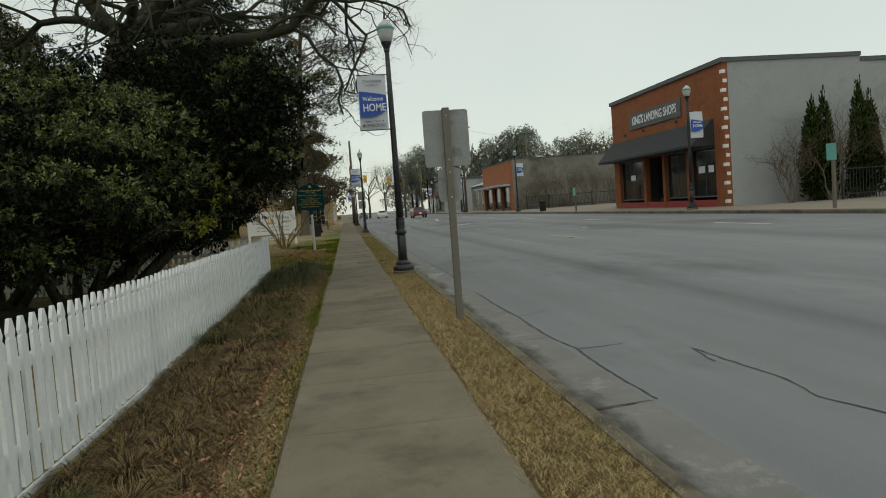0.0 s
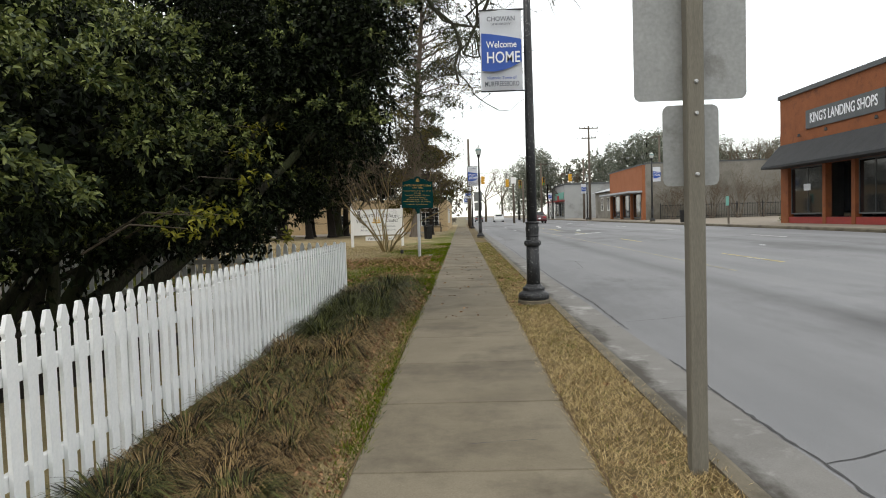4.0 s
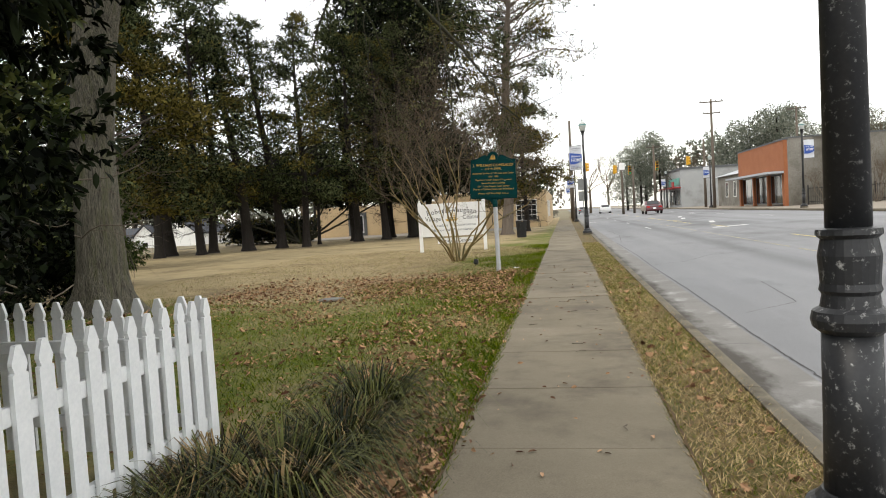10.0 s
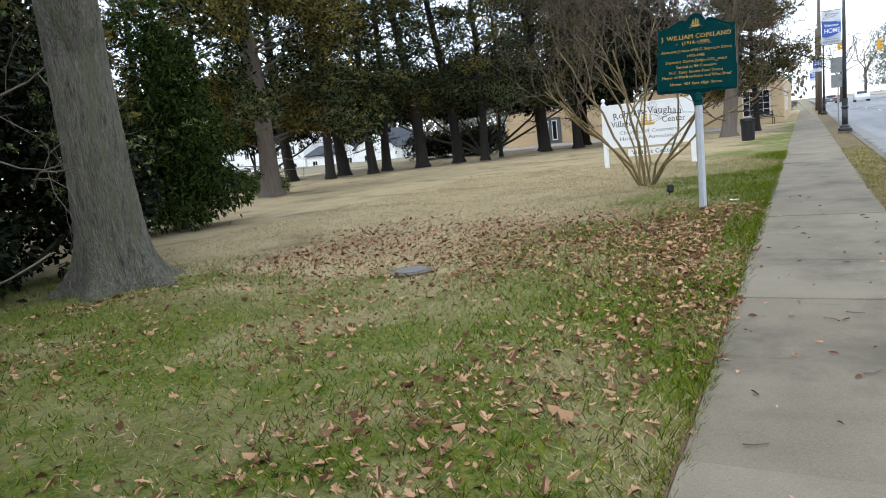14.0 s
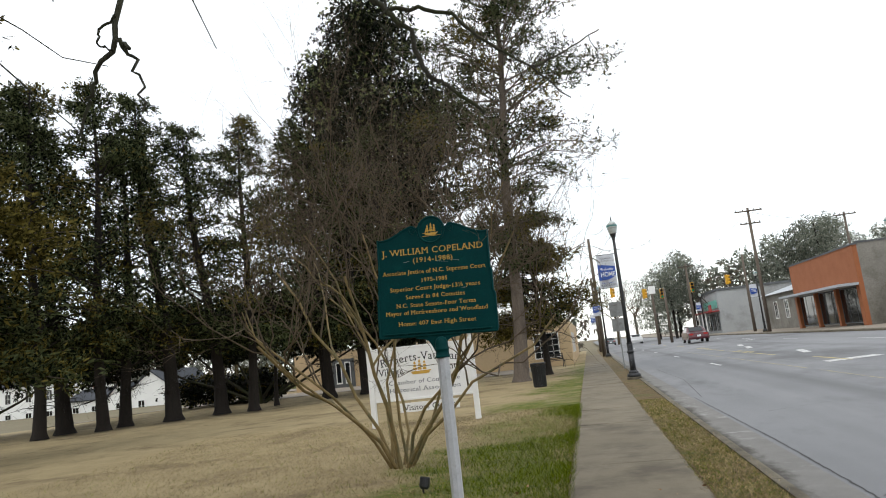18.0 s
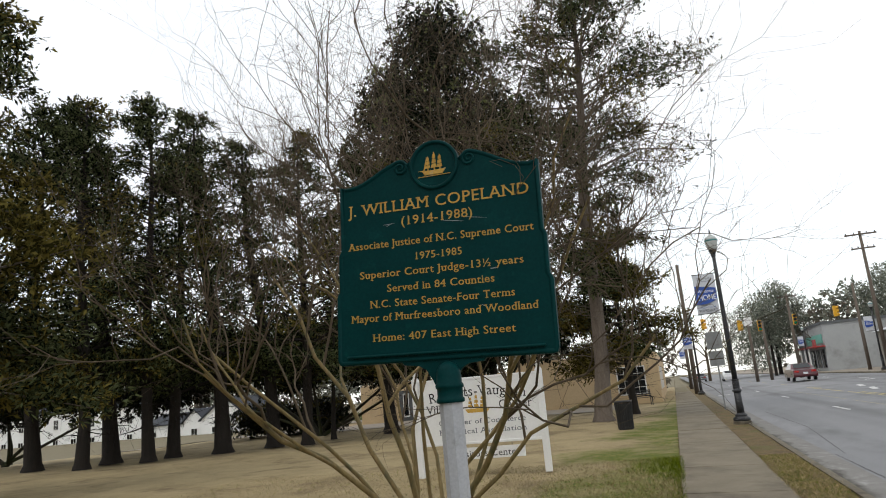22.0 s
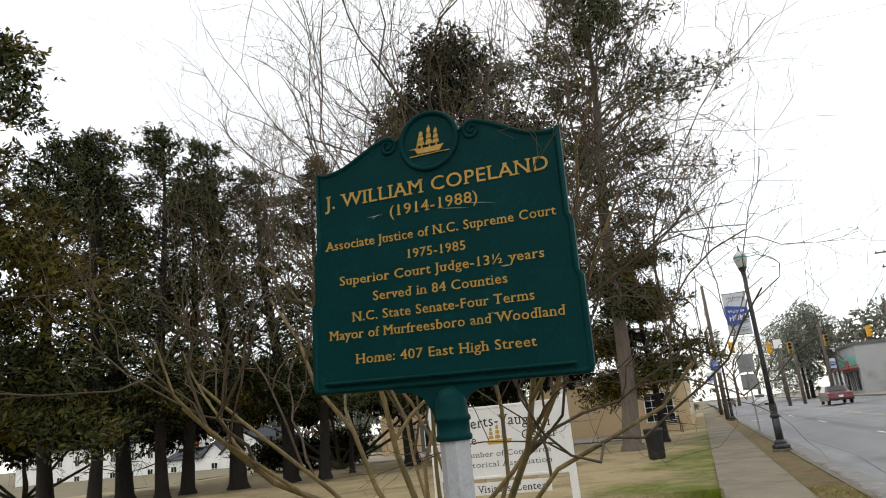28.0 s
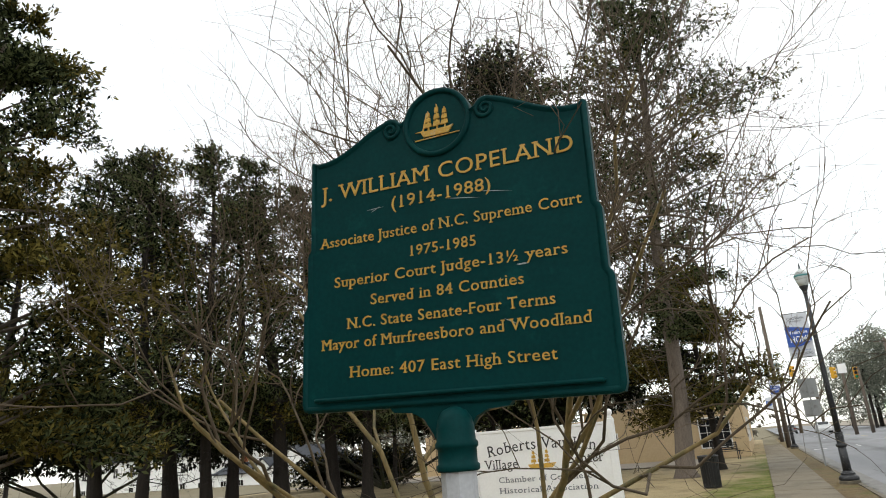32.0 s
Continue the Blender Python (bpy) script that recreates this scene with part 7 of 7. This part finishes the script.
# soil patch with a wandering edge, its dark colour painting the thicket's shade
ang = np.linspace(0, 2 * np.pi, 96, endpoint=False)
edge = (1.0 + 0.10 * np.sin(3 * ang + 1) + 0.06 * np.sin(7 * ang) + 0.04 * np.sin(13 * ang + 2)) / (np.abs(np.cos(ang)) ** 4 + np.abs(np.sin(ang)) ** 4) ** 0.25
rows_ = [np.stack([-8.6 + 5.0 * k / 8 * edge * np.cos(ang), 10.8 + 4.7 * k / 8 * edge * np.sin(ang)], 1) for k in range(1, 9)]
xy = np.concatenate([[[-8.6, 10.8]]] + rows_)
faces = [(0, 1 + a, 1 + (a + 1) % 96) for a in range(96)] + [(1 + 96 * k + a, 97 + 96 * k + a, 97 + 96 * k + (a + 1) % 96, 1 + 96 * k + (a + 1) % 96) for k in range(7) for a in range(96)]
tagged(new("thicket_floor", mesh_of("thicket_floor", np.column_stack([xy, lawn_z(xy[:, 0], xy[:, 1]) + 0.010]).tolist(), faces, "shade_soil")), "leaf-strewn soil darkened for the deep shade under the evergreen thicket", "soil", kind="structure")


n = 42000
bx, by = -1.62 + 0.95 * r.random(n), -2.0 + 14.0 * r.random(n)
pos = np.stack([bx, by, lawn_z(bx, by) + 0.012 + 0.03 * np.sin(np.clip((bx + 1.68) / 0.78, 0, 1) * np.pi)], 1)
fresh = r.random(n) < np.clip(0.05 + 0.4 * (bx < -1.42) + 0.06 * np.sin(by * 1.3), 0, 1)
tagged(new("bed_straw", blade_mesh("bed_straw", pos[~fresh], r, 0.055, 0.0032, "liriope_brown", 1.9)), "withered brown stalks lying over the bed", "grass", kind="stuff")
tagged(new("bed_ivy", blade_mesh("bed_ivy", pos[fresh], r, 0.06, 0.0045, "liriope_green", 1.2)), "low dark green growth along the fence foot", "grass", kind="stuff")


def green_at(x, y):
    """Chance that the grass is green here."""
    w = 1.6 * (np.sin(x * 1.3 + y * 0.7) + np.sin(x * 0.6 - y * 1.1 + 1))
    patch = np.sin(x * 2.1 + 1.7 * np.sin(y * 0.9)) * np.sin(y * 1.6 + np.sin(x * 1.2))
    return np.clip(np.maximum((24.6 - y + w) / 3 + 0.5, (x + 2.4 + w * 0.4) / 1.2 + 0.4 - np.clip(y - 30.5, 0, 9) * 0.2), 0.08, 0.95) * np.clip(0.85 + 0.8 * patch, 0.4, 1.0)


n = 240000
gy = 9.0 + 31.0 * r.random(n) ** 1.15
gx = -0.33 - 10.0 * r.random(n) ** 2.0
gx = np.where((gy < 16.9) & (gx < -0.62), -0.33 - 0.32 * r.random(n), gx)
keepm = ~((gy < 16.0) & (gx < -1.7)) & ((gy > 16.9) | (r.random(n) < 0.12))
gx, gy = gx[keepm], gy[keepm]
pos = np.stack([gx, gy, lawn_z(gx, gy) - 0.004], 1)
is_green = r.random(len(pos)) < green_at(gx, gy) * np.where(gy < 16.5, np.clip(0.25 + (gx + 0.5) * 4.0, 0.12, 0.8), 1.0)
tagged(new("green_grass", blade_mesh("green_grass", pos[is_green], r, 0.046, 0.0038, "blade_green", 1.0)), "short green winter grass of the lawn", "grass", kind="stuff")
tagged(new("dry_grass", blade_mesh("dry_grass", pos[~is_green], r, 0.028, 0.0036, "lawn_thatch", 1.6)), "short straw-coloured grass of the lawn", "grass", kind="stuff")
n = 52000
gy, gx = -2 + 18.5 * r.random(n), -0.34 - 0.62 * r.random(n)
dry = r.random(n) < np.clip(0.86 - (gx + 0.50) * 3.0 + 0.2 * np.sin(gy * 1.7), 0.35, 0.97)
tagged(new("walk_edge_straw", blade_mesh("walk_edge_straw", np.stack([gx, gy, lawn_z(gx, gy)], 1)[dry], r, 0.03, 0.003, "lawn_thatch", 1.4)), "dry straw between the bed and the walk", "grass", kind="stuff")
gx, gy = gx[~dry], gy[~dry]
tagged(new("walk_edge_grass", blade_mesh("walk_edge_grass", np.stack([gx, gy, lawn_z(gx, gy)], 1), r, 0.034, 0.0035, "blade_green", 0.9)), "thin green grass along the walk's edge", "grass", kind="stuff")
n = 165000
gy = -0.5 + 40.0 * r.random(n) ** 1.6
gx = WALK_R - 0.02 + (KERB_L - WALK_R + 0.05) * r.random(n)
gr = r.random(n) < np.clip(0.04 + (gy - 11) / 18 + 0.2 * np.sin(gy * 1.7) * np.sin(gx * 6), 0.05, 0.6)
pos = np.stack([gx, gy, -0.014 + 0 * gx], 1)
tagged(new("verge_straw", blade_mesh("verge_straw", pos[~gr], r, 0.028, 0.0026, "blade_straw", 1.6)), "matted dry straw grass on the verge", "grass", kind="stuff")
tagged(new("verge_green", blade_mesh("verge_green", pos[gr], r, 0.022, 0.0022, "blade_green", 1.3)), "green grass patches on the verge", "grass", kind="stuff")

# fallen leaves: denser in a drift across the lawn and in the bed
ly = np.concatenate([13 + 16 * r.random(70000), r.normal(26.2, 1.4, 8000), -1 + 18 * r.random(15000), -1 + 30 * r.random(1800)])
lx = np.concatenate([-0.3 - 7.0 * r.random(70000) ** 1.2, -0.8 - 6.0 * r.random(8000) ** 1.6, -0.40 - 0.80 * r.random(15000) ** 1.3, 1.0 + 0.58 * r.random(1800)])
# drifts: leaves gather in loose patches
drift = 0.5 + 0.5 * np.sin(lx * 1.9 + 1.3 * np.sin(ly * 0.8)) * np.sin(ly * 1.3 + 1.1 * np.sin(lx * 1.4))
ok = ~((ly < 16.3) & (lx < -1.5)) & ((r.random(len(lx)) < 0.06 + 0.36 * drift ** 2.6 + 0.40 * np.clip(1 - np.abs(lx + 1.1 + 0.35 * np.sin(ly)) / 0.9, 0, 1)) | (np.arange(len(lx)) >= 70000))
lx, ly = lx[ok], ly[ok]
m_ = len(lx)
pos = np.stack([lx, ly, lawn_z(lx, ly) + 0.004 + np.where((ly < 16.3) & (lx < -0.6), 0.04, 0.0) + 0.012 * r.random(m_)], 1)
d = np.stack([r.normal(0, 1, m_), r.normal(0, 1, m_), r.normal(0, 0.45, m_)], 1)
large = (r.random(m_) < 0.34) & (ly > 15)
tagged(new("fallen_leaves", oak_leaf_mesh("fallen_leaves", pos[large] + np.array([0, 0, 0.010]), r, 0.058, "leaf_litter")), "curled lobed oak leaves on the grass", "leaves", kind="stuff")
pos, d = pos[~large], d[~large]
tagged(new("fallen_leaves", leaf_mesh("fallen_leaves", pos, d, r, 0.030, 0.013, "leaf_litter", fold=0.3, droop=0.0, jitter=0.75)), "scattered dry brown oak leaves on the grass", "leaves", kind="stuff")
m_ = 130
lx, ly = -0.3 + 1.25 * r.random(m_), 14 + 16 * r.random(m_)
d = np.stack([r.normal(0, 1, m_), r.normal(0, 1, m_), 0.05 * r.random(m_)], 1)
tagged(new("walk_litter", leaf_mesh("walk_litter", np.stack([lx, ly, 0.006 + 0 * lx], 1), d, r, 0.05, 0.018, "leaf_litter", fold=0.3, droop=0.0, jitter=0.5)), "small leaf fragments on the concrete", "leaves", kind="stuff")
for k in range(12):
    x, y, a = r.uniform(-0.25, 0.9), r.uniform(17, 27), r.uniform(0, 6.28)
    p = np.array([[x, y, 0.008], [x + 0.05 * math.cos(a), y + 0.05 * math.sin(a), 0.012], [x + 0.11 * math.cos(a + 0.4), y + 0.11 * math.sin(a + 0.4), 0.008]])
    tagged(new("fallen_twig", tubes("fallen_twig", [(p, np.array([0.005, 0.004, 0.003]), 5)], "twig")), "short dry twig lying on the pavement", "twig")

# ---- lawn fixtures ----
lid = thing("meter_lid", pose(-3.9, 24.5, -0.06), "round iron meter lid in a concrete collar on the lawn", "manhole cover")
part("collar", lathe([(0.26, 0.0), (0.26, 0.038), (0.25, 0.045), (0.19, 0.045)], 24), "kerb", lid, "pale concrete collar")
part("lid", lathe([(0.185, 0.03), (0.185, 0.052), (0.17, 0.056)], 24), "iron", lid, "grey cast iron lid")
spot = thing("ground_spotlight", pose(-2.04, 30.6, -0.03), "small black ground spotlight beside the crape myrtle", "spotlight")
part("stake", lathe([(0.012, 0), (0.012, 0.08)], 8), "can_black", spot)
part("lamp_head", lathe([(0.04, 0.06), (0.062, 0.09), (0.062, 0.19), (0.05, 0.2)], 14), "can_black", spot, m=pose(0, 0, 0, -12, 8, 0))
paper = bmesh.new()
extrude_outline([(-0.07, -0.03), (0.06, -0.045), (0.075, 0.03), (-0.05, 0.05)], 0.006, axis="z", bm=paper)
tagged(part("paper_scrap", paper, "letter_white", None, m=pose(-0.86, 29.4, 0.0, 4, 3, 20)), "scrap of white paper on the grass", "paper")
for x, y, s, a in ((9.74, 26.53, 1.5, 10), (7.52, 22.23, 1.2, 70), (7.57, 21.77, 1.5, 130)):
    scrap = bmesh.new()
    extrude_outline([(-0.07 * s, -0.03 * s), (0.06 * s, -0.045 * s), (0.075 * s, 0.03 * s), (-0.05 * s, 0.05 * s)], 0.008, axis="z", bm=scrap)
    tagged(part("paper_scrap", scrap, "letter_white", None, m=pose(x, y, float(road_z(x, y)) + 0.008, 3, 4, a)), "scrap of white paper lying on the road", "paper")


def litter_bin(m, label):
    b = thing("litter_bin", m, label, "litter bin", "litter bins")
    part("liner", lathe([(0.20, 0.05), (0.235, 0.78), (0.22, 0.80)], 16), "can_black", b)
    part("base_ring", lathe([(0.235, 0.0), (0.245, 0.04), (0.23, 0.06)], 20), "can_black", b)
    part("top_ring", lathe([(0.285, 0.84), (0.30, 0.86), (0.285, 0.89), (0.2, 0.9)], 20), "can_black", b, "flared top ring")
    slat = bpy.data.meshes.new("slat")
    sb_ = extrude_outline([(0, 0.03), (0.022, 0.03), (0.03, 0.5), (0.062, 0.85), (0.045, 0.85), (0.012, 0.5)], 0.03, axis="y")
    sb_.to_mesh(slat)
    sb_.free()
    slat.materials.append(M["can_black"])
    for k in range(22):
        a = 2 * math.pi * k / 22
        place("slat", slat, b, pose(0.228 * math.cos(a), 0.228 * math.sin(a), 0, 0, 0, math.degrees(a)))
    return b


litter_bin(pose(-1.92, 48.6, -0.02), "black slatted metal litter bin beside the cedar")
litter_bin(pose(16.2, 53.7, GZ), "black litter bin on the far pavement")
bench = thing("garden_bench", pose(-2.2, 66.5, 0.0, rz=15), "dark iron garden bench by the cream building", "bench")
for k in range(4):
    part("seat_slat", box(1.3, 0.07, 0.025, 0, -0.13 + 0.09 * k, 0.43), "can_black", bench)
    part("back_slat", box(1.3, 0.025, 0.06, 0, 0.24 + 0.02 * k, 0.52 + 0.1 * k), "can_black", bench)
for x in (-0.6, 0.6):
    part("leg", extrude_outline([(-0.2, 0), (-0.16, 0), (-0.14, 0.4), (0.2, 0.4), (0.26, 0), (0.3, 0), (0.25, 0.42), (0.34, 0.9), (0.3, 0.9), (0.2, 0.44), (-0.2, 0.44)], 0.04, axis="x"), "can_black", bench, m=pose(x, 0, 0))
box_ = thing("utility_cabinet", pose(-25.5, 43.0, 0.0), "grey utility cabinet among the cedars", "utility box")
part("body", box(1.3, 0.6, 0.9, 0, 0, 0.45, 0.02), "trim_grey", box_)
part("lid", box(1.36, 0.66, 0.06, 0, 0, 0.93, 0.01), "wall_grey", box_)
for k, x in enumerate((-20.0, -20.6, -21.2)):
    tagged(new("leaning_pole", tubes("leaning_pole", [(np.array([[x - 1.2, 66.5, 0], [x + 0.1, 66.8, 1.5]]), np.array([0.045, 0.04]), 6)], "twig_pale")), "pale leaning wooden pole by the cream wall", "pole")

# second road sign by the lamp, seen from behind
s2 = thing("road_sign", pose(1.575, 56.3, -0.03), "tall grey sign back with two plates on a steel post", "road sign")
part("post", box(0.06, 0.06, 3.2, 0, 0, 1.6), "galv", s2)
part("upper_plate", box(0.62, 0.01, 0.72, 0, 0.04, 2.85, 0.004), "galv", s2)
part("lower_plate", box(0.58, 0.01, 0.62, 0, 0.04, 2.1, 0.004), "galv", s2)
# small signs on the far pavement
for x, y, h, mat, lab in [(16.1, 20.3, 2.0, "teal", "small blue-green street sign on a short post"), (16.1, 45.4, 1.5, "teal", "small green sign on a short post")]:
    t = thing("street_sign", pose(x, y, GZ), lab, "street sign")
    part("post", box(0.09, 0.09, h, 0, 0, h / 2), "timber", t)
    part("plate", box(0.02, 0.45, 0.55, -0.06, 0, h - 0.15, 0.006), mat, t)
flag = thing("feather_flag", pose(27.5, 24.2, GZ), "dull red feather flag among the shrubs", "flag")
part("pole", lathe([(0.02, 0), (0.015, 2.7)], 6), "galv", flag)
part("cloth", extrude_outline([(0.02, 0.9), (0.42, 1.0), (0.45, 2.0), (0.3, 2.6), (0.02, 2.7)], 0.02, axis="y"), "red_paint", flag)


# ---- poles, wires, signals ----
def utility_pole(m, h, arms, label):
    t = thing("utility_pole", m, label, "utility pole")
    part("pole", lathe([(0.17, 0), (0.15, h * 0.5), (0.11, h)], 10), "wood_pole", t, smooth=True)
    for z, w in arms:
        arm = part("crossarm", box(w, 0.1, 0.12, 0, -0.1, z), "wood_pole", t)
        for x in (-w * 0.45, -w * 0.2, w * 0.2, w * 0.45):
            part("insulator", lathe([(0.03, 0), (0.05, 0.06), (0.03, 0.14)], 6), "trim_grey", arm, m=pose(x, -0.1, z + 0.06))
    return t


utility_pole(pose(16.3, 89.3, GZ), 11.6, ((11.3, 2.4), (10.1, 1.8)), "tall wooden utility pole with two crossarms")
utility_pole(pose(27.5, 98.0, GZ), 11.2, ((10.9, 2.2),), "wooden utility pole behind the orange shop")
utility_pole(pose(1.25, 81.0, -0.02), 10.0, (), "plain wooden utility pole beside the walk")
utility_pole(pose(11.7, 101.0, 0.2), 8.4, ((8.1, 1.8),), "wooden pole with crossarm at the crossing")
utility_pole(pose(7.9, 103.0, 0.1), 6.8, (), "leaning wooden pole at the crossing")
utility_pole(pose(9.4, 104.0, 0.1), 6.2, (), "slim wooden pole at the crossing")
utility_pole(pose(1.3, 99.0, 0.0), 8.2, (), "wooden signal pole beside the walk")
utility_pole(pose(17.6, 100.5, GZ), 8.4, (), "wooden signal pole on the far corner")
for a, b_, sag in [((1.3, 99.0, 7.4), (17.6, 100.5, 7.8), 0.5), ((16.3, 89.3, 11.7), (27.5, 98.0, 11.3), 0.5), ((16.3, 89.3, 11.7), (11.7, 101.0, 8.4), 0.3), ((1.25, 81.0, 9.6), (1.3, 99.0, 8.0), 0.3)]:
    u = np.linspace(0, 1, 15)[:, None]
    p = np.array(a) * (1 - u) + np.array(b_) * u
    p[:, 2] -= sag * 4 * (u * (1 - u))[:, 0]
    tagged(new("overhead_wire", tubes("overhead_wire", [(p, np.full(15, 0.015), 4)], "can_black")), "thin black overhead wire between poles", "wire")


def signal(m, facing, reach):
    t = thing("traffic_signal", m, "yellow three-lamp traffic signal hanging over the crossing", "traffic light", "traffic signals")
    part("housing", box(0.36, 0.28, 1.05, 0, 0, -0.6, 0.03), "signal_yellow", t)
    part("hanger", box(0.05, 0.05, 0.10 + reach, 0, 0, -0.05 + reach / 2), "can_black", t)
    for k in range(3):
        z = -0.26 - 0.34 * k
        part("visor", lathe([(0.15, 0), (0.15, 0.2), (0.135, 0.2), (0.135, 0.01)], 12), "can_black" if facing else "signal_yellow", t, m=pose(0, -0.14, z, 90, 0, 0))
        part("lens", lathe([(0.13, 0), (0.11, 0.03), (0.03, 0.045)], 12), "lens_green" if facing and k == 2 else "can_black", t, m=pose(0, -0.15, z, 90, 0, 0))
    return t


for x, z, f in ((3.3, 6.9, False), (6.7, 6.4, False), (8.6, 6.2, True), (11.9, 6.5, True), (15.6, 6.9, False)):
    u = (x - 1.3) / 16.3
    wire_z = 7.4 + 0.4 * u - 2.0 * u * (1 - u)
    signal(pose(x, 99.0 + 1.5 * u, z, 0, 0, 0 if f else 90), f, wire_z - z + 0.04)
plate_ = thing("street_name_sign", pose(7.9, 102.6, 0), "white square sign on the crossing pole", "street sign")
part("plate", box(0.75, 0.02, 0.9, 0, 0, 6.3, 0.01), "sign_white", plate_)
part("bracket", box(0.06, 0.3, 0.06, 0, 0.15, 6.3), "galv", plate_)


# ---- cars ----
def car(m, paint, label):
    c = thing("car", m, label, "car")
    L, Wd = 4.5, 1.74
    side = [(-2.2, 0.3), (-2.24, 0.55), (-2.15, 0.86), (-1.2, 0.95), (-0.55, 1.36), (0.75, 1.40), (1.45, 0.99), (2.15, 0.93), (2.25, 0.6), (2.2, 0.28)]
    bm = bmesh.new()
    rows_ = []
    for w, ins in ((-0.5, 0.12), (-0.42, 0.0), (0.42, 0.0), (0.5, 0.12)):
        rows_.append([bm.verts.new(((w * Wd if z < 1.0 else w * Wd * 0.8), y, z - (ins if 0.5 < z < 1.0 else 0) * 0.3)) for y, z in side])
    n = len(side)
    for ra, rb in zip(rows_, rows_[1:]):
        for i in range(n):
            j = (i + 1) % n
            bm.faces.new((ra[i], ra[j], rb[j], rb[i]))
    bm.faces.new(rows_[0][::-1])
    bm.faces.new(rows_[-1])
    bmesh.ops.recalc_face_normals(bm, faces=bm.faces)
    part("body", bm, paint, c, smooth=False)
    for y0, z0, y1, z1, nm in ((-1.12, 1.0, -0.6, 1.34, "rear_window"), (0.82, 1.37, 1.38, 1.03, "windscreen")):
        v = [(-0.62, y0, z0), (0.62, y0, z0), (0.56, y1, z1), (-0.56, y1, z1)]
        off = 0.02 if nm == "windscreen" else -0.02
        place(nm, mesh_of(nm, [(x, y + off, z + 0.015) for x, y, z in v], [(0, 1, 2, 3)], "glass_dark"), c)
    for s in (-1, 1):
        part("side_window", extrude_outline([(-1.0, 1.0), (-0.5, 1.3), (0.68, 1.33), (1.2, 1.02)], 0.02, axis="x", off=s * 0.715), "glass_dark", c)
        part("head_lamp", box(0.36, 0.06, 0.14, s * 0.58, 2.2, 0.66, 0.02), "lens_clear", c)
        part("tail_lamp", box(0.34, 0.06, 0.16, s * 0.6, -2.19, 0.74, 0.02), "lens_red", c)
        for y in (-1.38, 1.4):
            wheel = part("wheel", lathe([(0.3, -0.1), (0.32, -0.06), (0.32, 0.06), (0.3, 0.1)], 20), "rubber", c, m=pose(s * 0.78, y, 0.32, 0, 90, 0))
            part("rim", lathe([(0.2, -0.105), (0.2, 0.105)], 14), "galv", wheel)
    part("bumper", box(1.68, 0.12, 0.2, 0, -2.22, 0.44, 0.04), paint, c)
    part("number_plate", box(0.32, 0.02, 0.16, 0, -2.29, 0.6), "letter_white", c)
    return c


car(pose(9.6, 88.0, 0.22), "car_red", "dark red saloon car driving away on the road")
car(pose(7.0, 128.0, 0.1, rz=180), "car_white", "pale car approaching far down the road")
car(pose(4.0, 150.0, 0.0), "car_grey", "grey car far down the road")
car(pose(-30.0, 79.0, -0.35, rz=90), "car_grey", "grey car parked on the side street")

# iron railings in front of the stained wall and by the shop
for x0, x1, y, lab in [(20.0, 38.0, 72.3, "black iron railing in front of the stained wall"), (22.0, 25.5, 27.2, "black iron railing beside the grey wall")]:
    t = thing("iron_railing", pose(x0, y, GZ), lab, "railing")
    for z in (0.25, 1.35):
        part("rail", box(x1 - x0, 0.04, 0.05, (x1 - x0) / 2, 0, z), "can_black", t)
    bm = box(0.025, 0.025, 1.45, 0, 0, 0.74)
    bar = bpy.data.meshes.new("bar")
    bm.to_mesh(bar)
    bm.free()
    bar.materials.append(M["can_black"])
    for k in range(int((x1 - x0) / 0.16)):
        place("bar", bar, t, pose(0.16 * k + 0.05, 0, 0))
    for k in range(int((x1 - x0) / 2.5) + 1):
        part("post", box(0.08, 0.08, 1.6, 2.5 * k, 0, 0.8), "can_black", t)
r = np.random.default_rng(131)
for x, y, s in [(19.3, 44.6, 0.5), (22.5, 29.2, 0.6), (24.0, 28.9, 0.7), (28, 28.5, 0.8), (-33.0, 93.0, 0.9), (-50.5, 92.5, 1.1), (-18.5, 38.0, 0.8)]:
    z0 = GZ if x > 0 else float(lawn_z(np.float64(x), np.float64(y)))
    t = thing("low_shrub", pose(x, y, z0), "low rounded dark shrub", "shrub")
    p, d = blob_points(r, [((0, 0, s * 0.5), (s, s * 0.9, s * 0.6)), ((s * 0.6, 0.1, s * 0.4), (s * 0.7, s * 0.7, s * 0.5))], 700, 0.6)
    p = p[p[:, 2] > 0.0]
    place("foliage", leaf_mesh("foliage", np.repeat(p, 3, 0) + r.normal(0, 0.03, (3 * len(p), 3)), r.normal(0, 1, (3 * len(p), 3)), r, 0.11, 0.05, "leaf_mid"), t)
